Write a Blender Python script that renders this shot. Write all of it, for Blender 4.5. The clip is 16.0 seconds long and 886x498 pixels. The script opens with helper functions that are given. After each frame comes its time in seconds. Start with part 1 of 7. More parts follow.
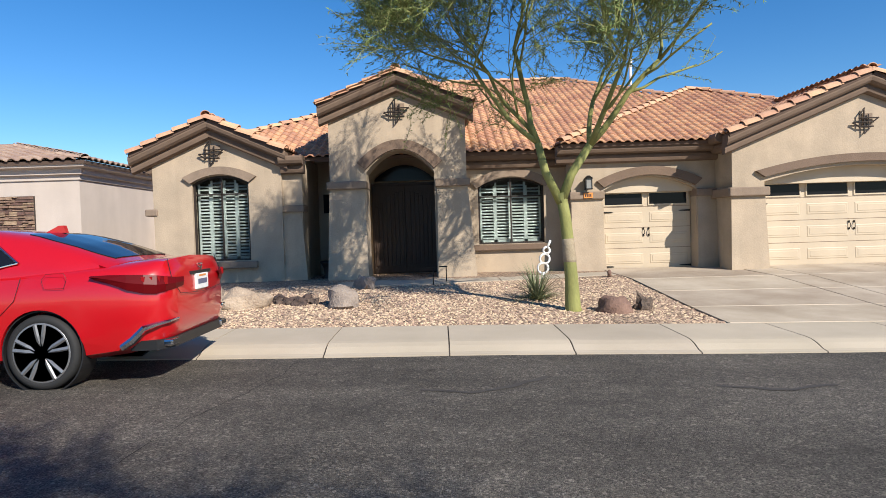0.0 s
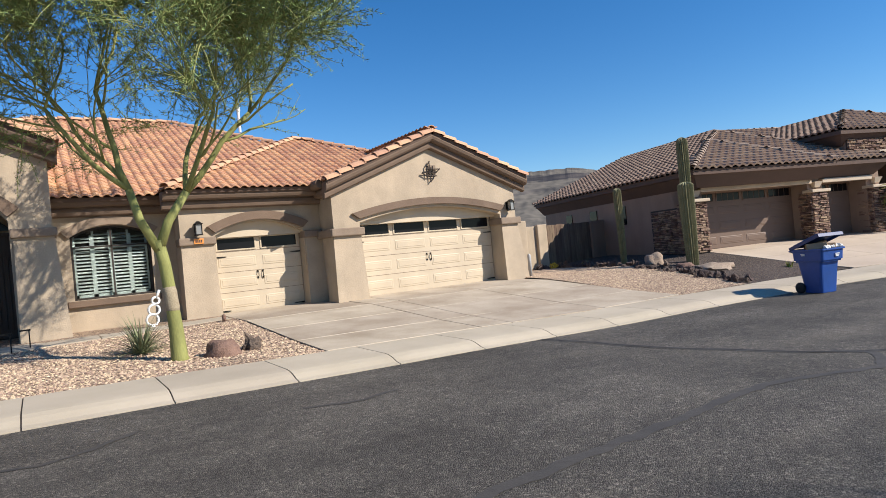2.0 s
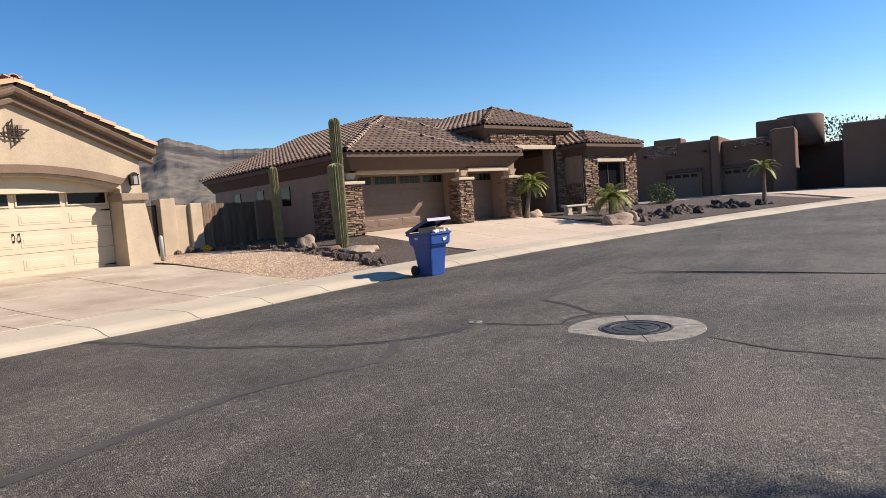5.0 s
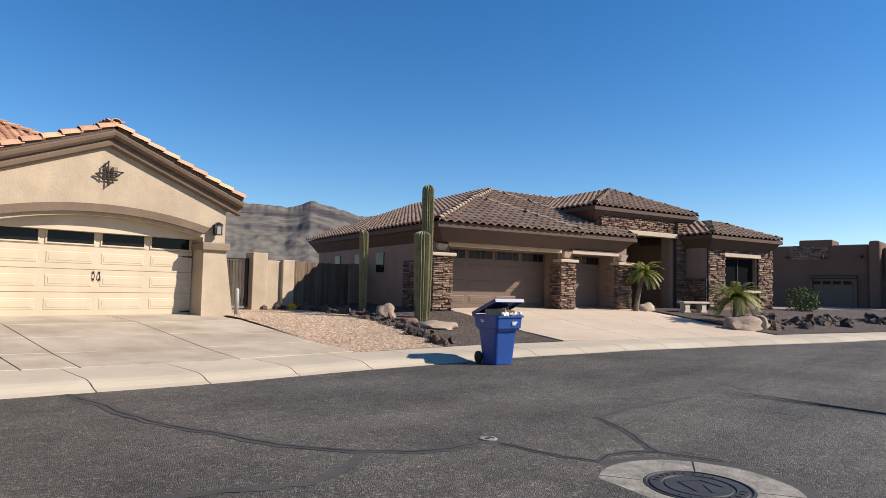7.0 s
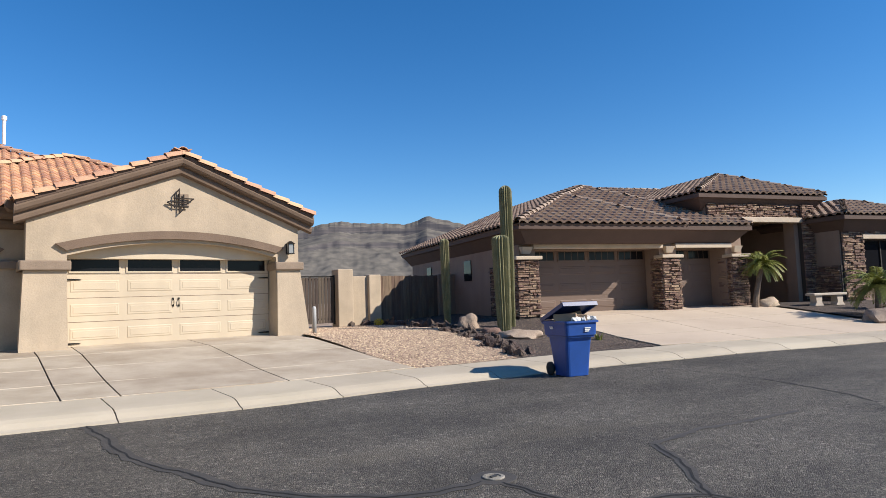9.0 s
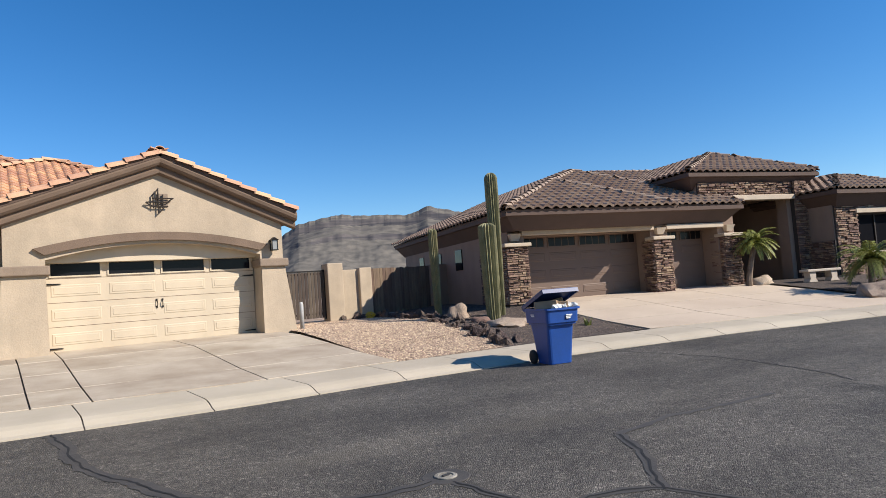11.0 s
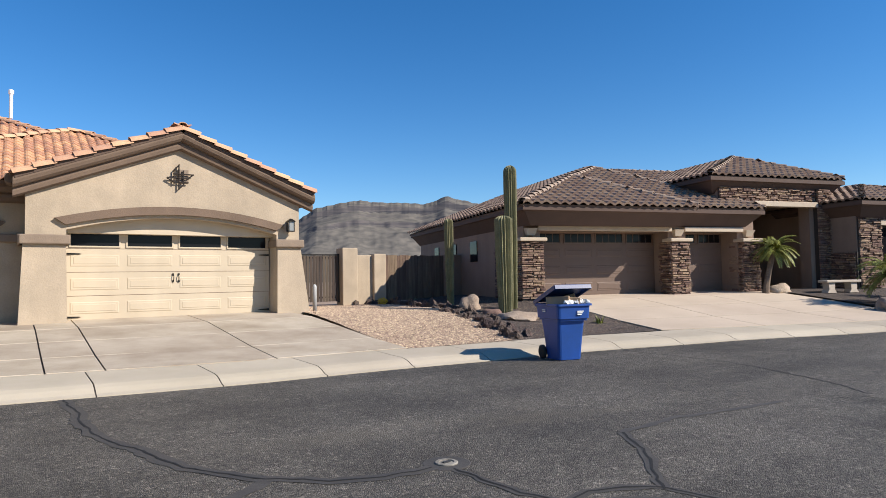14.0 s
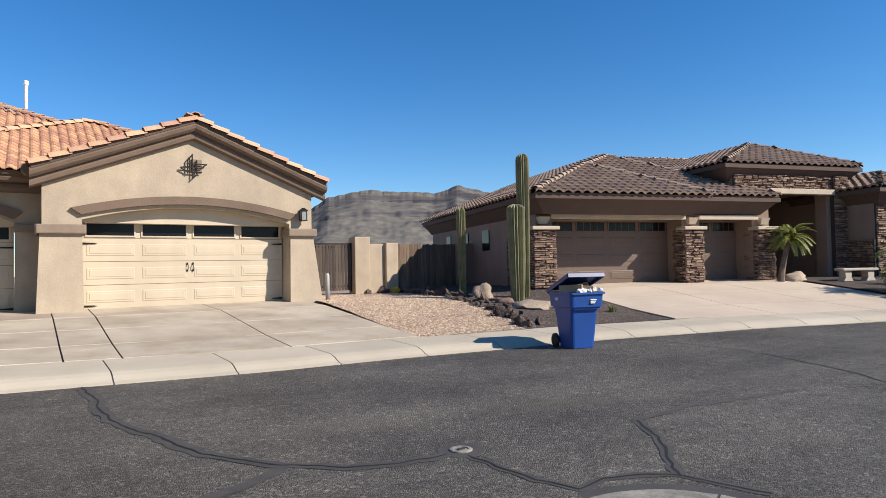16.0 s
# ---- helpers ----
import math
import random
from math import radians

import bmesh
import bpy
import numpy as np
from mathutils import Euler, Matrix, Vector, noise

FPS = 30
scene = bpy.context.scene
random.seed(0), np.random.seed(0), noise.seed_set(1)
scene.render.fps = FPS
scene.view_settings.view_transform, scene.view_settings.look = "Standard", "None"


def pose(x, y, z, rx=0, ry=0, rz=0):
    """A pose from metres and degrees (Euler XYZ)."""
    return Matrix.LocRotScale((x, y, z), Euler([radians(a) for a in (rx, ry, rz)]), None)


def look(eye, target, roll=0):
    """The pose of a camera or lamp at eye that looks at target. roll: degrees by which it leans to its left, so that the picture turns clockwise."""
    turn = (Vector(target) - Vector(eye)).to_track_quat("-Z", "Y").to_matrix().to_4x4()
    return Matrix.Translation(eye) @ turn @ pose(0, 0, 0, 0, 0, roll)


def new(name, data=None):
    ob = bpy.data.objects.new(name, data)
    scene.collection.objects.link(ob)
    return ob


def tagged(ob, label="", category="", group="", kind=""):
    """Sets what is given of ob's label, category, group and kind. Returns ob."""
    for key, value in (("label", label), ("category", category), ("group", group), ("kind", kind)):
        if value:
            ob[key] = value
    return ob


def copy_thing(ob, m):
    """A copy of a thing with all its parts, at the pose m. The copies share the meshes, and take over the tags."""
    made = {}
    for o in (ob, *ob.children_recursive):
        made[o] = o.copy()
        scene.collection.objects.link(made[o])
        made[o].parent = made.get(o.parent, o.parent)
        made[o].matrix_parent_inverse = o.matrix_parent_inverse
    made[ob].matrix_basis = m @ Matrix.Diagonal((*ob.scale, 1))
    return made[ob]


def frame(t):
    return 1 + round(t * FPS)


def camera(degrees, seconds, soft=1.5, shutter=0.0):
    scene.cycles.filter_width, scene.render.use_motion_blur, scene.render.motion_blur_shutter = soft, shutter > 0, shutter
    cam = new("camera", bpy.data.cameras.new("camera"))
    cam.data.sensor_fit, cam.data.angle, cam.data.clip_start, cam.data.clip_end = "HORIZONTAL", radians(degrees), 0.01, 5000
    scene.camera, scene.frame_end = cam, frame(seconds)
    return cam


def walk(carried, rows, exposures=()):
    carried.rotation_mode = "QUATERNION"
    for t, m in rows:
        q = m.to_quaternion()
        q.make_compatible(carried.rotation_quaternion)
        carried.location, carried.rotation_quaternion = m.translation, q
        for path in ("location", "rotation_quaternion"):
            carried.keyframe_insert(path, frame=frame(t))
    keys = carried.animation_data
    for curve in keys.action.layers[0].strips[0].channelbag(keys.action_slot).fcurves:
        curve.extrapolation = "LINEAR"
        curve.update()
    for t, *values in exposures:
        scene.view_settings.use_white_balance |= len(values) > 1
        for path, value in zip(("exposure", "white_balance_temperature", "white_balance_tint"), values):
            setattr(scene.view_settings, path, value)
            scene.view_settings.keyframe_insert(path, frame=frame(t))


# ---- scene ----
cam = camera(70.2, 16.0, soft=0.6)
PATH = [
    (0, (-0.168, 0.045, 1.573), (-0.16, 2.044, 1.516), -1.8),
    (0.5, (0.001, -0.114, 1.557), (0.155, 1.88, 1.547), -0.5),
    (1, (0.141, -0.275, 1.564), (0.55, 1.683, 1.537), -2.4),
    (1.5, (0.113, -0.449, 1.526), (0.97, 1.356, 1.446), -6.8),
    (1.8, (0.162, -0.524, 1.514), (1.209, 1.18, 1.463), -5.4),
    (2, (0.2, -0.523, 1.54), (1.281, 1.159, 1.545), -5.5),
    (2.5, (0.402, -0.624, 1.544), (1.74, 0.863, 1.571), -3.3),
    (3, (0.78, -0.707, 1.518), (2.357, 0.521, 1.454), -4.9),
    (5.3, (3.037, -1.281, 1.327), (4.723, -0.214, 1.194), -4.5),
    (5.4, (3.145, -1.291, 1.323), (4.771, -0.137, 1.168), -5.7),
    (5.5, (3.27, -1.296, 1.325), (4.931, -0.187, 1.22), -4.1),
    (6, (3.821, -1.231, 1.292), (5.456, -0.08, 1.222), -2.8),
    (6.5, (4.331, -1.241, 1.31), (5.81, 0.105, 1.304), -3.9),
    (7, (4.779, -1.183, 1.305), (6.231, 0.187, 1.428), 1.3),
    (7.5, (5.254, -1.193, 1.286), (6.478, 0.38, 1.446), 0.8),
    (8, (5.724, -1.168, 1.293), (7.039, 0.33, 1.462), -4.2),
    (8.1, (5.808, -1.142, 1.293), (7.263, 0.224, 1.42), -3.5),
    (8.5, (6.11, -1.147, 1.265), (7.459, 0.321, 1.422), -0.5),
    (9, (6.385, -1.165, 1.266), (7.559, 0.447, 1.421), -2.0),
    (9.2, (6.509, -1.16, 1.255), (7.864, 0.305, 1.393), -3.0),
    (9.5, (6.625, -1.184, 1.254), (7.861, 0.379, 1.426), -2.5),
    (11.8, (6.915, -1.308, 1.292), (8.078, 0.315, 1.412), -4.1),
    (12, (6.924, -1.312, 1.265), (8.085, 0.31, 1.408), -3.8),
    (12.5, (6.912, -1.313, 1.279), (8.053, 0.318, 1.467), -2.2),
    (13, (6.886, -1.312, 1.266), (8.018, 0.33, 1.417), -1.6),
    (13.5, (6.883, -1.311, 1.26), (8.008, 0.338, 1.376), -1.2),
    (14, (6.883, -1.302, 1.258), (8.01, 0.347, 1.352), -1.0),
    (14.5, (6.885, -1.3, 1.257), (8.009, 0.352, 1.329), -1.4),
    (15, (6.88, -1.3, 1.264), (7.983, 0.366, 1.354), -1.6),
    (15.5, (6.872, -1.296, 1.256), (7.981, 0.368, 1.324), -0.7),
    (16, (6.871, -1.285, 1.25), (7.968, 0.386, 1.31), -1.1),
]
# The camera brightens and warms its picture while the far street fills the view.
EXPOSURE = [(0, 0.52, 6500, 10), (2.5, 0.52, 6500, 10), (3.2, 0.56, 6700, 11), (5.3, 0.68, 7200, 15), (6.5, 0.62, 7200, 15), (7.0, 0.55, 6850, 12), (7.6, 0.53, 6500, 10), (16, 0.53, 6500, 10)]
walk(cam, [(t, look(eye, target, roll)) for t, eye, target, roll in PATH], EXPOSURE)

# ---- world, sun and exposure ----
SUN_AZ, SUN_EL = 142.0, 35.0          # azimuth clockwise from +y
world = bpy.data.worlds.new("world")
scene.world = world
world.use_nodes = True
wn = world.node_tree
sky = wn.nodes.new("ShaderNodeTexSky")
sky.sky_type, sky.sun_disc = "NISHITA", False
sky.sun_elevation, sky.sun_rotation = radians(SUN_EL), radians(SUN_AZ)
sky.altitude, sky.air_density, sky.dust_density, sky.ozone_density = 600, 1.0, 0.1, 4.0
tone = wn.nodes.new("ShaderNodeHueSaturation")
tone.inputs["Hue"].default_value = 0.503
tone.inputs["Saturation"].default_value = 1.29
wn.links.new(sky.outputs[0], tone.inputs["Color"])
wn.links.new(tone.outputs[0], wn.nodes["Background"].inputs[0])
wn.nodes["Background"].inputs[1].default_value = 0.104
sun_data = bpy.data.lights.new("sun", "SUN")
sun_data.energy, sun_data.angle, sun_data.color = 4.8, radians(0.55), (1.0, 0.92, 0.82)
sun = new("sun", sun_data)
az, el = radians(SUN_AZ), radians(SUN_EL)
to_sun = Vector((math.sin(az) * math.cos(el), math.cos(az) * math.cos(el), math.sin(el)))
sun.matrix_world = look(to_sun * 80, (0, 0, 0))


# ---- materials ----
def material(name, colour, dark=None, rough=0.8, metal=0.0, scale=4.0, fine=60.0, bump=0.2, vary=0.0, stretch=(1, 1, 1), spec=0.5, coat=0.0, bump_dist=0.02, streak=0.0):
    """A surface with broad stains between two colours, fine grain, relief and a tone that varies from piece to piece."""
    m = bpy.data.materials.new(name)
    m.use_nodes = True
    nt = m.node_tree
    nd, ln = nt.nodes, nt.links
    b = nd["Principled BSDF"]
    b.inputs["Roughness"].default_value, b.inputs["Metallic"].default_value = rough, metal
    b.inputs["Specular IOR Level"].default_value, b.inputs["Coat Weight"].default_value = spec, coat
    dark = dark or tuple(c * 0.82 for c in colour)
    tc, mp = nd.new("ShaderNodeTexCoord"), nd.new("ShaderNodeMapping")
    mp.inputs["Scale"].default_value = stretch
    ln.new(tc.outputs["Object"], mp.inputs["Vector"])
    big, small = nd.new("ShaderNodeTexNoise"), nd.new("ShaderNodeTexNoise")
    for n, sc, det in ((big, scale, 4), (small, fine, 3)):
        n.inputs["Scale"].default_value, n.inputs["Detail"].default_value = sc, det
        n.inputs["Roughness"].default_value = 0.6
        ln.new(mp.outputs[0], n.inputs["Vector"])
    ramp = nd.new("ShaderNodeValToRGB")
    ramp.color_ramp.elements[0].position, ramp.color_ramp.elements[1].position = 0.3, 0.7
    ramp.color_ramp.elements[0].color, ramp.color_ramp.elements[1].color = (*dark, 1), (*colour, 1)
    mix = nd.new("ShaderNodeMath")
    mix.operation = "MULTIPLY_ADD"
    ln.new(small.outputs[0], mix.inputs[0])
    mix.inputs[1].default_value = 0.45
    sub = nd.new("ShaderNodeMath")
    sub.operation = "SUBTRACT"
    ln.new(big.outputs[0], sub.inputs[0])
    sub.inputs[1].default_value = 0.22
    ln.new(sub.outputs[0], mix.inputs[2])
    ln.new(mix.outputs[0], ramp.inputs[0])
    out = ramp.outputs[0]
    if streak:
        sn, sm = nd.new("ShaderNodeTexNoise"), nd.new("ShaderNodeMapping")
        sm.inputs["Scale"].default_value = (2.2, 2.2, 0.25)
        sn.inputs["Scale"].default_value = 1.0
        ln.new(tc.outputs["Object"], sm.inputs["Vector"])
        ln.new(sm.outputs[0], sn.inputs["Vector"])
        sr = nd.new("ShaderNodeMapRange")
        sr.inputs[1].default_value, sr.inputs[2].default_value = 0.35, 0.65
        sr.inputs[3].default_value, sr.inputs[4].default_value = 1 - streak, 1 + streak * 0.4
        ln.new(sn.outputs[0], sr.inputs[0])
        hs = nd.new("ShaderNodeHueSaturation")
        ln.new(sr.outputs[0], hs.inputs["Value"])
        ln.new(out, hs.inputs["Color"])
        out = hs.outputs[0]
    if vary:
        oi, ge = nd.new("ShaderNodeObjectInfo"), nd.new("ShaderNodeNewGeometry")
        add, fr, mr = nd.new("ShaderNodeMath"), nd.new("ShaderNodeMath"), nd.new("ShaderNodeMapRange")
        fr.operation = "FRACT"
        ln.new(oi.outputs["Random"], add.inputs[0])
        ln.new(ge.outputs["Random Per Island"], add.inputs[1])
        ln.new(add.outputs[0], fr.inputs[0])
        ln.new(fr.outputs[0], mr.inputs[0])
        mr.inputs[3].default_value, mr.inputs[4].default_value = 1 - vary, 1 + vary
        hv = nd.new("ShaderNodeHueSaturation")
        ln.new(mr.outputs[0], hv.inputs["Value"])
        m2 = nd.new("ShaderNodeMapRange")
        ln.new(fr.outputs[0], m2.inputs[0])
        m2.inputs[3].default_value, m2.inputs[4].default_value = 0.5 - vary * 0.05, 0.5 + vary * 0.05
        ln.new(m2.outputs[0], hv.inputs["Hue"])
        ln.new(out, hv.inputs["Color"])
        out = hv.outputs[0]
    ln.new(out, b.inputs["Base Color"])
    if bump:
        bp = nd.new("ShaderNodeBump")
        bp.inputs["Strength"].default_value, bp.inputs["Distance"].default_value = bump, bump_dist
        ln.new(small.outputs[0], bp.inputs["Height"])
        ln.new(bp.outputs[0], b.inputs["Normal"])
    return m


def speckled(name, colours, scale, rough=0.9, bump=0.6, dist=0.02, patch=None, patch_scale=0.25):
    """Pebbles or chippings: cells of several colours with relief, and broad patches."""
    m = bpy.data.materials.new(name)
    m.use_nodes = True
    nt = m.node_tree
    nd, ln = nt.nodes, nt.links
    b = nd["Principled BSDF"]
    b.inputs["Roughness"].default_value = rough
    tc = nd.new("ShaderNodeTexCoord")
    vo = nd.new("ShaderNodeTexVoronoi")
    vo.inputs["Scale"].default_value = scale
    ln.new(tc.outputs["Object"], vo.inputs["Vector"])
    ramp = nd.new("ShaderNodeValToRGB")
    ramp.color_ramp.interpolation = "CONSTANT"
    els = ramp.color_ramp.elements
    while len(els) < len(colours):
        els.new(0.5)
    for i, c in enumerate(colours):
        els[i].position, els[i].color = i / len(colours), (*c, 1)
    sp = nd.new("ShaderNodeSeparateColor")
    ln.new(vo.outputs["Color"], sp.inputs[0])
    ln.new(sp.outputs[0], ramp.inputs[0])
    out = ramp.outputs[0]
    no = nd.new("ShaderNodeTexNoise")
    no.inputs["Scale"].default_value, no.inputs["Detail"].default_value = patch_scale, 5
    ln.new(tc.outputs["Object"], no.inputs["Vector"])
    mr = nd.new("ShaderNodeMapRange")
    mr.inputs[1].default_value, mr.inputs[2].default_value = 0.3, 0.7
    lo, hi = patch or (0.85, 1.12)
    mr.inputs[3].default_value, mr.inputs[4].default_value = lo, hi
    ln.new(no.outputs[0], mr.inputs[0])
    hs = nd.new("ShaderNodeHueSaturation")
    ln.new(mr.outputs[0], hs.inputs["Value"])
    ln.new(out, hs.inputs["Color"])
    ln.new(hs.outputs[0], b.inputs["Base Color"])
    bp = nd.new("ShaderNodeBump")
    bp.inputs["Strength"].default_value, bp.inputs["Distance"].default_value = bump, dist
    bp.invert = True
    ln.new(vo.outputs["Distance"], bp.inputs["Height"])
    ln.new(bp.outputs[0], b.inputs["Normal"])
    return m


def asphalt(name):
    """Worn asphalt: chippings of several greys, sparse pale stones, dark oily areas, tyre-worn bands and pale dust."""
    m = bpy.data.materials.new(name)
    m.use_nodes = True
    nt = m.node_tree
    nd, ln = nt.nodes, nt.links
    b = nd["Principled BSDF"]
    b.inputs["Roughness"].default_value = 0.72
    b.inputs["Specular IOR Level"].default_value = 0.35
    tc = nd.new("ShaderNodeTexCoord")

    def noise_of(scale, detail, stretch=(1, 1, 1), rough=0.6):
        mp, n = nd.new("ShaderNodeMapping"), nd.new("ShaderNodeTexNoise")
        mp.inputs["Scale"].default_value = stretch
        n.inputs["Scale"].default_value, n.inputs["Detail"].default_value, n.inputs["Roughness"].default_value = scale, detail, rough
        ln.new(tc.outputs["Object"], mp.inputs["Vector"])
        ln.new(mp.outputs[0], n.inputs["Vector"])
        return n.outputs[0]

    def ranged(v, a, c, lo, hi):
        r = nd.new("ShaderNodeMapRange")
        r.inputs[1].default_value, r.inputs[2].default_value, r.inputs[3].default_value, r.inputs[4].default_value = a, c, lo, hi
        ln.new(v, r.inputs[0])
        return r.outputs[0]

    def mixed(fac, a, c):
        x = nd.new("ShaderNodeMix")
        x.data_type = "RGBA"
        ln.new(fac, x.inputs[0])
        for k, v in ((6, a), (7, c)):
            if isinstance(v, tuple):
                x.inputs[k].default_value = (*v, 1)
            else:
                ln.new(v, x.inputs[k])
        return x.outputs[2]

    def scaled(col, fac):
        h = nd.new("ShaderNodeHueSaturation")
        ln.new(fac, h.inputs["Value"])
        ln.new(col, h.inputs["Color"])
        return h.outputs[0]
    vo, coarse = nd.new("ShaderNodeTexVoronoi"), nd.new("ShaderNodeTexVoronoi")
    vo.inputs["Scale"].default_value, coarse.inputs["Scale"].default_value = 95, 42
    for v in (vo, coarse):
        ln.new(tc.outputs["Object"], v.inputs["Vector"])
    sp, sc = nd.new("ShaderNodeSeparateColor"), nd.new("ShaderNodeSeparateColor")
    ln.new(vo.outputs["Color"], sp.inputs[0])
    ln.new(coarse.outputs["Color"], sc.inputs[0])
    ramp = nd.new("ShaderNodeValToRGB")
    ramp.color_ramp.interpolation = "CONSTANT"
    els = ramp.color_ramp.elements
    tones = ((0.0, 0.042), (0.2, 0.078), (0.45, 0.108), (0.68, 0.138), (0.88, 0.21))
    while len(els) < len(tones):
        els.new(0.5)
    for e, (p, v) in zip(els, tones):
        e.position, e.color = p, (v, v * 0.895, v * 0.735, 1)
    ln.new(sp.outputs[0], ramp.inputs[0])
    col = mixed(ranged(sc.outputs[1], 0.965, 0.97, 0.0, 0.6), ramp.outputs[0], (0.30, 0.27, 0.22))
    col = scaled(col, ranged(noise_of(0.42, 6), 0.33, 0.66, 0.70, 1.30))
    col = scaled(col, ranged(noise_of(1.0, 4, (0.10, 1.3, 1)), 0.3, 0.7, 0.80, 1.18))
    col = scaled(col, ranged(noise_of(5.5, 5), 0.3, 0.7, 0.78, 1.2))
    col = mixed(ranged(noise_of(0.33, 7, (0.6, 1.2, 1), 0.68), 0.575, 0.72, 0.0, 0.5), col, (0.17, 0.145, 0.11))
    ln.new(col, b.inputs["Base Color"])
    bp = nd.new("ShaderNodeBump")
    bp.inputs["Strength"].default_value, bp.inputs["Distance"].default_value = 1.0, 0.014
    bp.invert = True
    ln.new(vo.outputs["Distance"], bp.inputs["Height"])
    ln.new(bp.outputs[0], b.inputs["Normal"])
    return m


def mountain_rock(name):
    """Tan scrub on gentle ground, dark rock where it is steep, faint level strata. Distance haze is mixed into the
    colours as blue-grey.
    """
    m = bpy.data.materials.new(name)
    m.use_nodes = True
    nt = m.node_tree
    nd, ln = nt.nodes, nt.links
    b = nd["Principled BSDF"]
    b.inputs["Roughness"].default_value = 1.0
    b.inputs["Specular IOR Level"].default_value = 0.0
    tc, ge, sep = nd.new("ShaderNodeTexCoord"), nd.new("ShaderNodeNewGeometry"), nd.new("ShaderNodeSeparateXYZ")
    ln.new(ge.outputs["True Normal"], sep.inputs[0])
    n1, n2, mp = nd.new("ShaderNodeTexNoise"), nd.new("ShaderNodeTexNoise"), nd.new("ShaderNodeMapping")
    n1.inputs["Scale"].default_value, n1.inputs["Detail"].default_value = 0.035, 6
    mp.inputs["Scale"].default_value = (0.006, 0.006, 0.13)
    n2.inputs["Scale"].default_value, n2.inputs["Detail"].default_value = 1.0, 5
    ln.new(tc.outputs["Object"], n1.inputs["Vector"])
    ln.new(tc.outputs["Object"], mp.inputs["Vector"])
    ln.new(mp.outputs[0], n2.inputs["Vector"])
    add = nd.new("ShaderNodeMath")
    add.operation = "MULTIPLY_ADD"
    ln.new(n1.outputs[0], add.inputs[0])
    add.inputs[1].default_value = 0.25
    ln.new(sep.outputs[2], add.inputs[2])
    steep = nd.new("ShaderNodeMapRange")
    steep.inputs[1].default_value, steep.inputs[2].default_value = 0.86, 1.06
    ln.new(add.outputs[0], steep.inputs[0])
    scrub, rock_c = nd.new("ShaderNodeValToRGB"), nd.new("ShaderNodeValToRGB")
    for r, lo, hi, src in ((scrub, (0.125, 0.116, 0.102), (0.180, 0.162, 0.138), n1), (rock_c, (0.066, 0.064, 0.070), (0.128, 0.113, 0.108), n2)):
        r.color_ramp.elements[0].position, r.color_ramp.elements[1].position = 0.36, 0.62
        r.color_ramp.elements[0].color, r.color_ramp.elements[1].color = (*lo, 1), (*hi, 1)
        ln.new(src.outputs[0], r.inputs[0])
    mix = nd.new("ShaderNodeMix")
    mix.data_type = "RGBA"
    ln.new(steep.outputs[0], mix.inputs[0])
    ln.new(rock_c.outputs[0], mix.inputs[6])
    ln.new(scrub.outputs[0], mix.inputs[7])
    ln.new(mix.outputs[2], b.inputs["Base Color"])
    return m


def glass_mat(name, colour=(0.02, 0.025, 0.03), rough=0.03, spec=0.6):
    m = bpy.data.materials.new(name)
    m.use_nodes = True
    b = m.node_tree.nodes["Principled BSDF"]
    b.inputs["Base Color"].default_value = (*colour, 1)
    b.inputs["Roughness"].default_value = rough
    b.inputs["Specular IOR Level"].default_value = spec
    return m


def clear_glass(name):
    m = bpy.data.materials.new(name)
    m.use_nodes = True
    b = m.node_tree.nodes["Principled BSDF"]
    b.inputs["Base Color"].default_value = (0.8, 0.85, 0.85, 1)
    b.inputs["Roughness"].default_value = 0.02
    b.inputs["Transmission Weight"].default_value = 1.0
    b.inputs["IOR"].default_value = 1.05
    return m


STUCCO = material("beige_stucco", (0.47, 0.375, 0.27), (0.375, 0.305, 0.222), 0.92, scale=1.4, fine=30, bump=0.35, streak=0.09)
TRIM = material("brown_stucco_trim", (0.185, 0.128, 0.09), (0.145, 0.10, 0.07), 0.9, scale=1.5, fine=45, bump=0.4, streak=0.06)
LEDGE = material("tan_ledge", (0.27, 0.205, 0.15), (0.22, 0.165, 0.12), rough=0.9, fine=45, bump=0.4, streak=0.06)
TILE = material("terracotta_roof_tile", (0.54, 0.295, 0.17), (0.46, 0.245, 0.14), 0.85, scale=5, fine=40, bump=0.25, vary=0.2)
CAP = material("pale_clay_cap_tile", (0.60, 0.36, 0.22), (0.50, 0.28, 0.17), 0.85, scale=5, fine=40, bump=0.25, vary=0.16)
DECK = material("roof_underlay", (0.12, 0.08, 0.06), rough=0.95)
CREAM = material("cream_door_paint", (0.54, 0.45, 0.325), (0.49, 0.405, 0.29), 0.55, scale=1.2, fine=80, bump=0.06, streak=0.05)
BLACK = material("black_iron", (0.02, 0.018, 0.016), rough=0.5, metal=0.6, fine=90, bump=0.1)
BRONZE = material("dark_bronze_metal", (0.032, 0.023, 0.018), rough=0.6, metal=0.2, fine=90, bump=0.1)
DARKGLASS = glass_mat("dark_pane", (0.010, 0.010, 0.012), 0.12, 0.12)
CLEAR = clear_glass("window_glass")
SHUTTER = material("white_shutter_paint", (0.34, 0.385, 0.36), rough=0.45, bump=0.02)
ROOM = material("dim_interior", (0.10, 0.09, 0.08), rough=0.9)
DARKWOOD = material("dark_stained_wood", (0.055, 0.032, 0.021), (0.03, 0.018, 0.012), 0.5, scale=3, fine=25, stretch=(8, 8, 0.7), bump=0.3)
ASPHALT = asphalt("asphalt")
SEAL = material("crack_sealer", (0.068, 0.061, 0.053), (0.042, 0.039, 0.035), 0.75, scale=3, fine=60, bump=0.2)
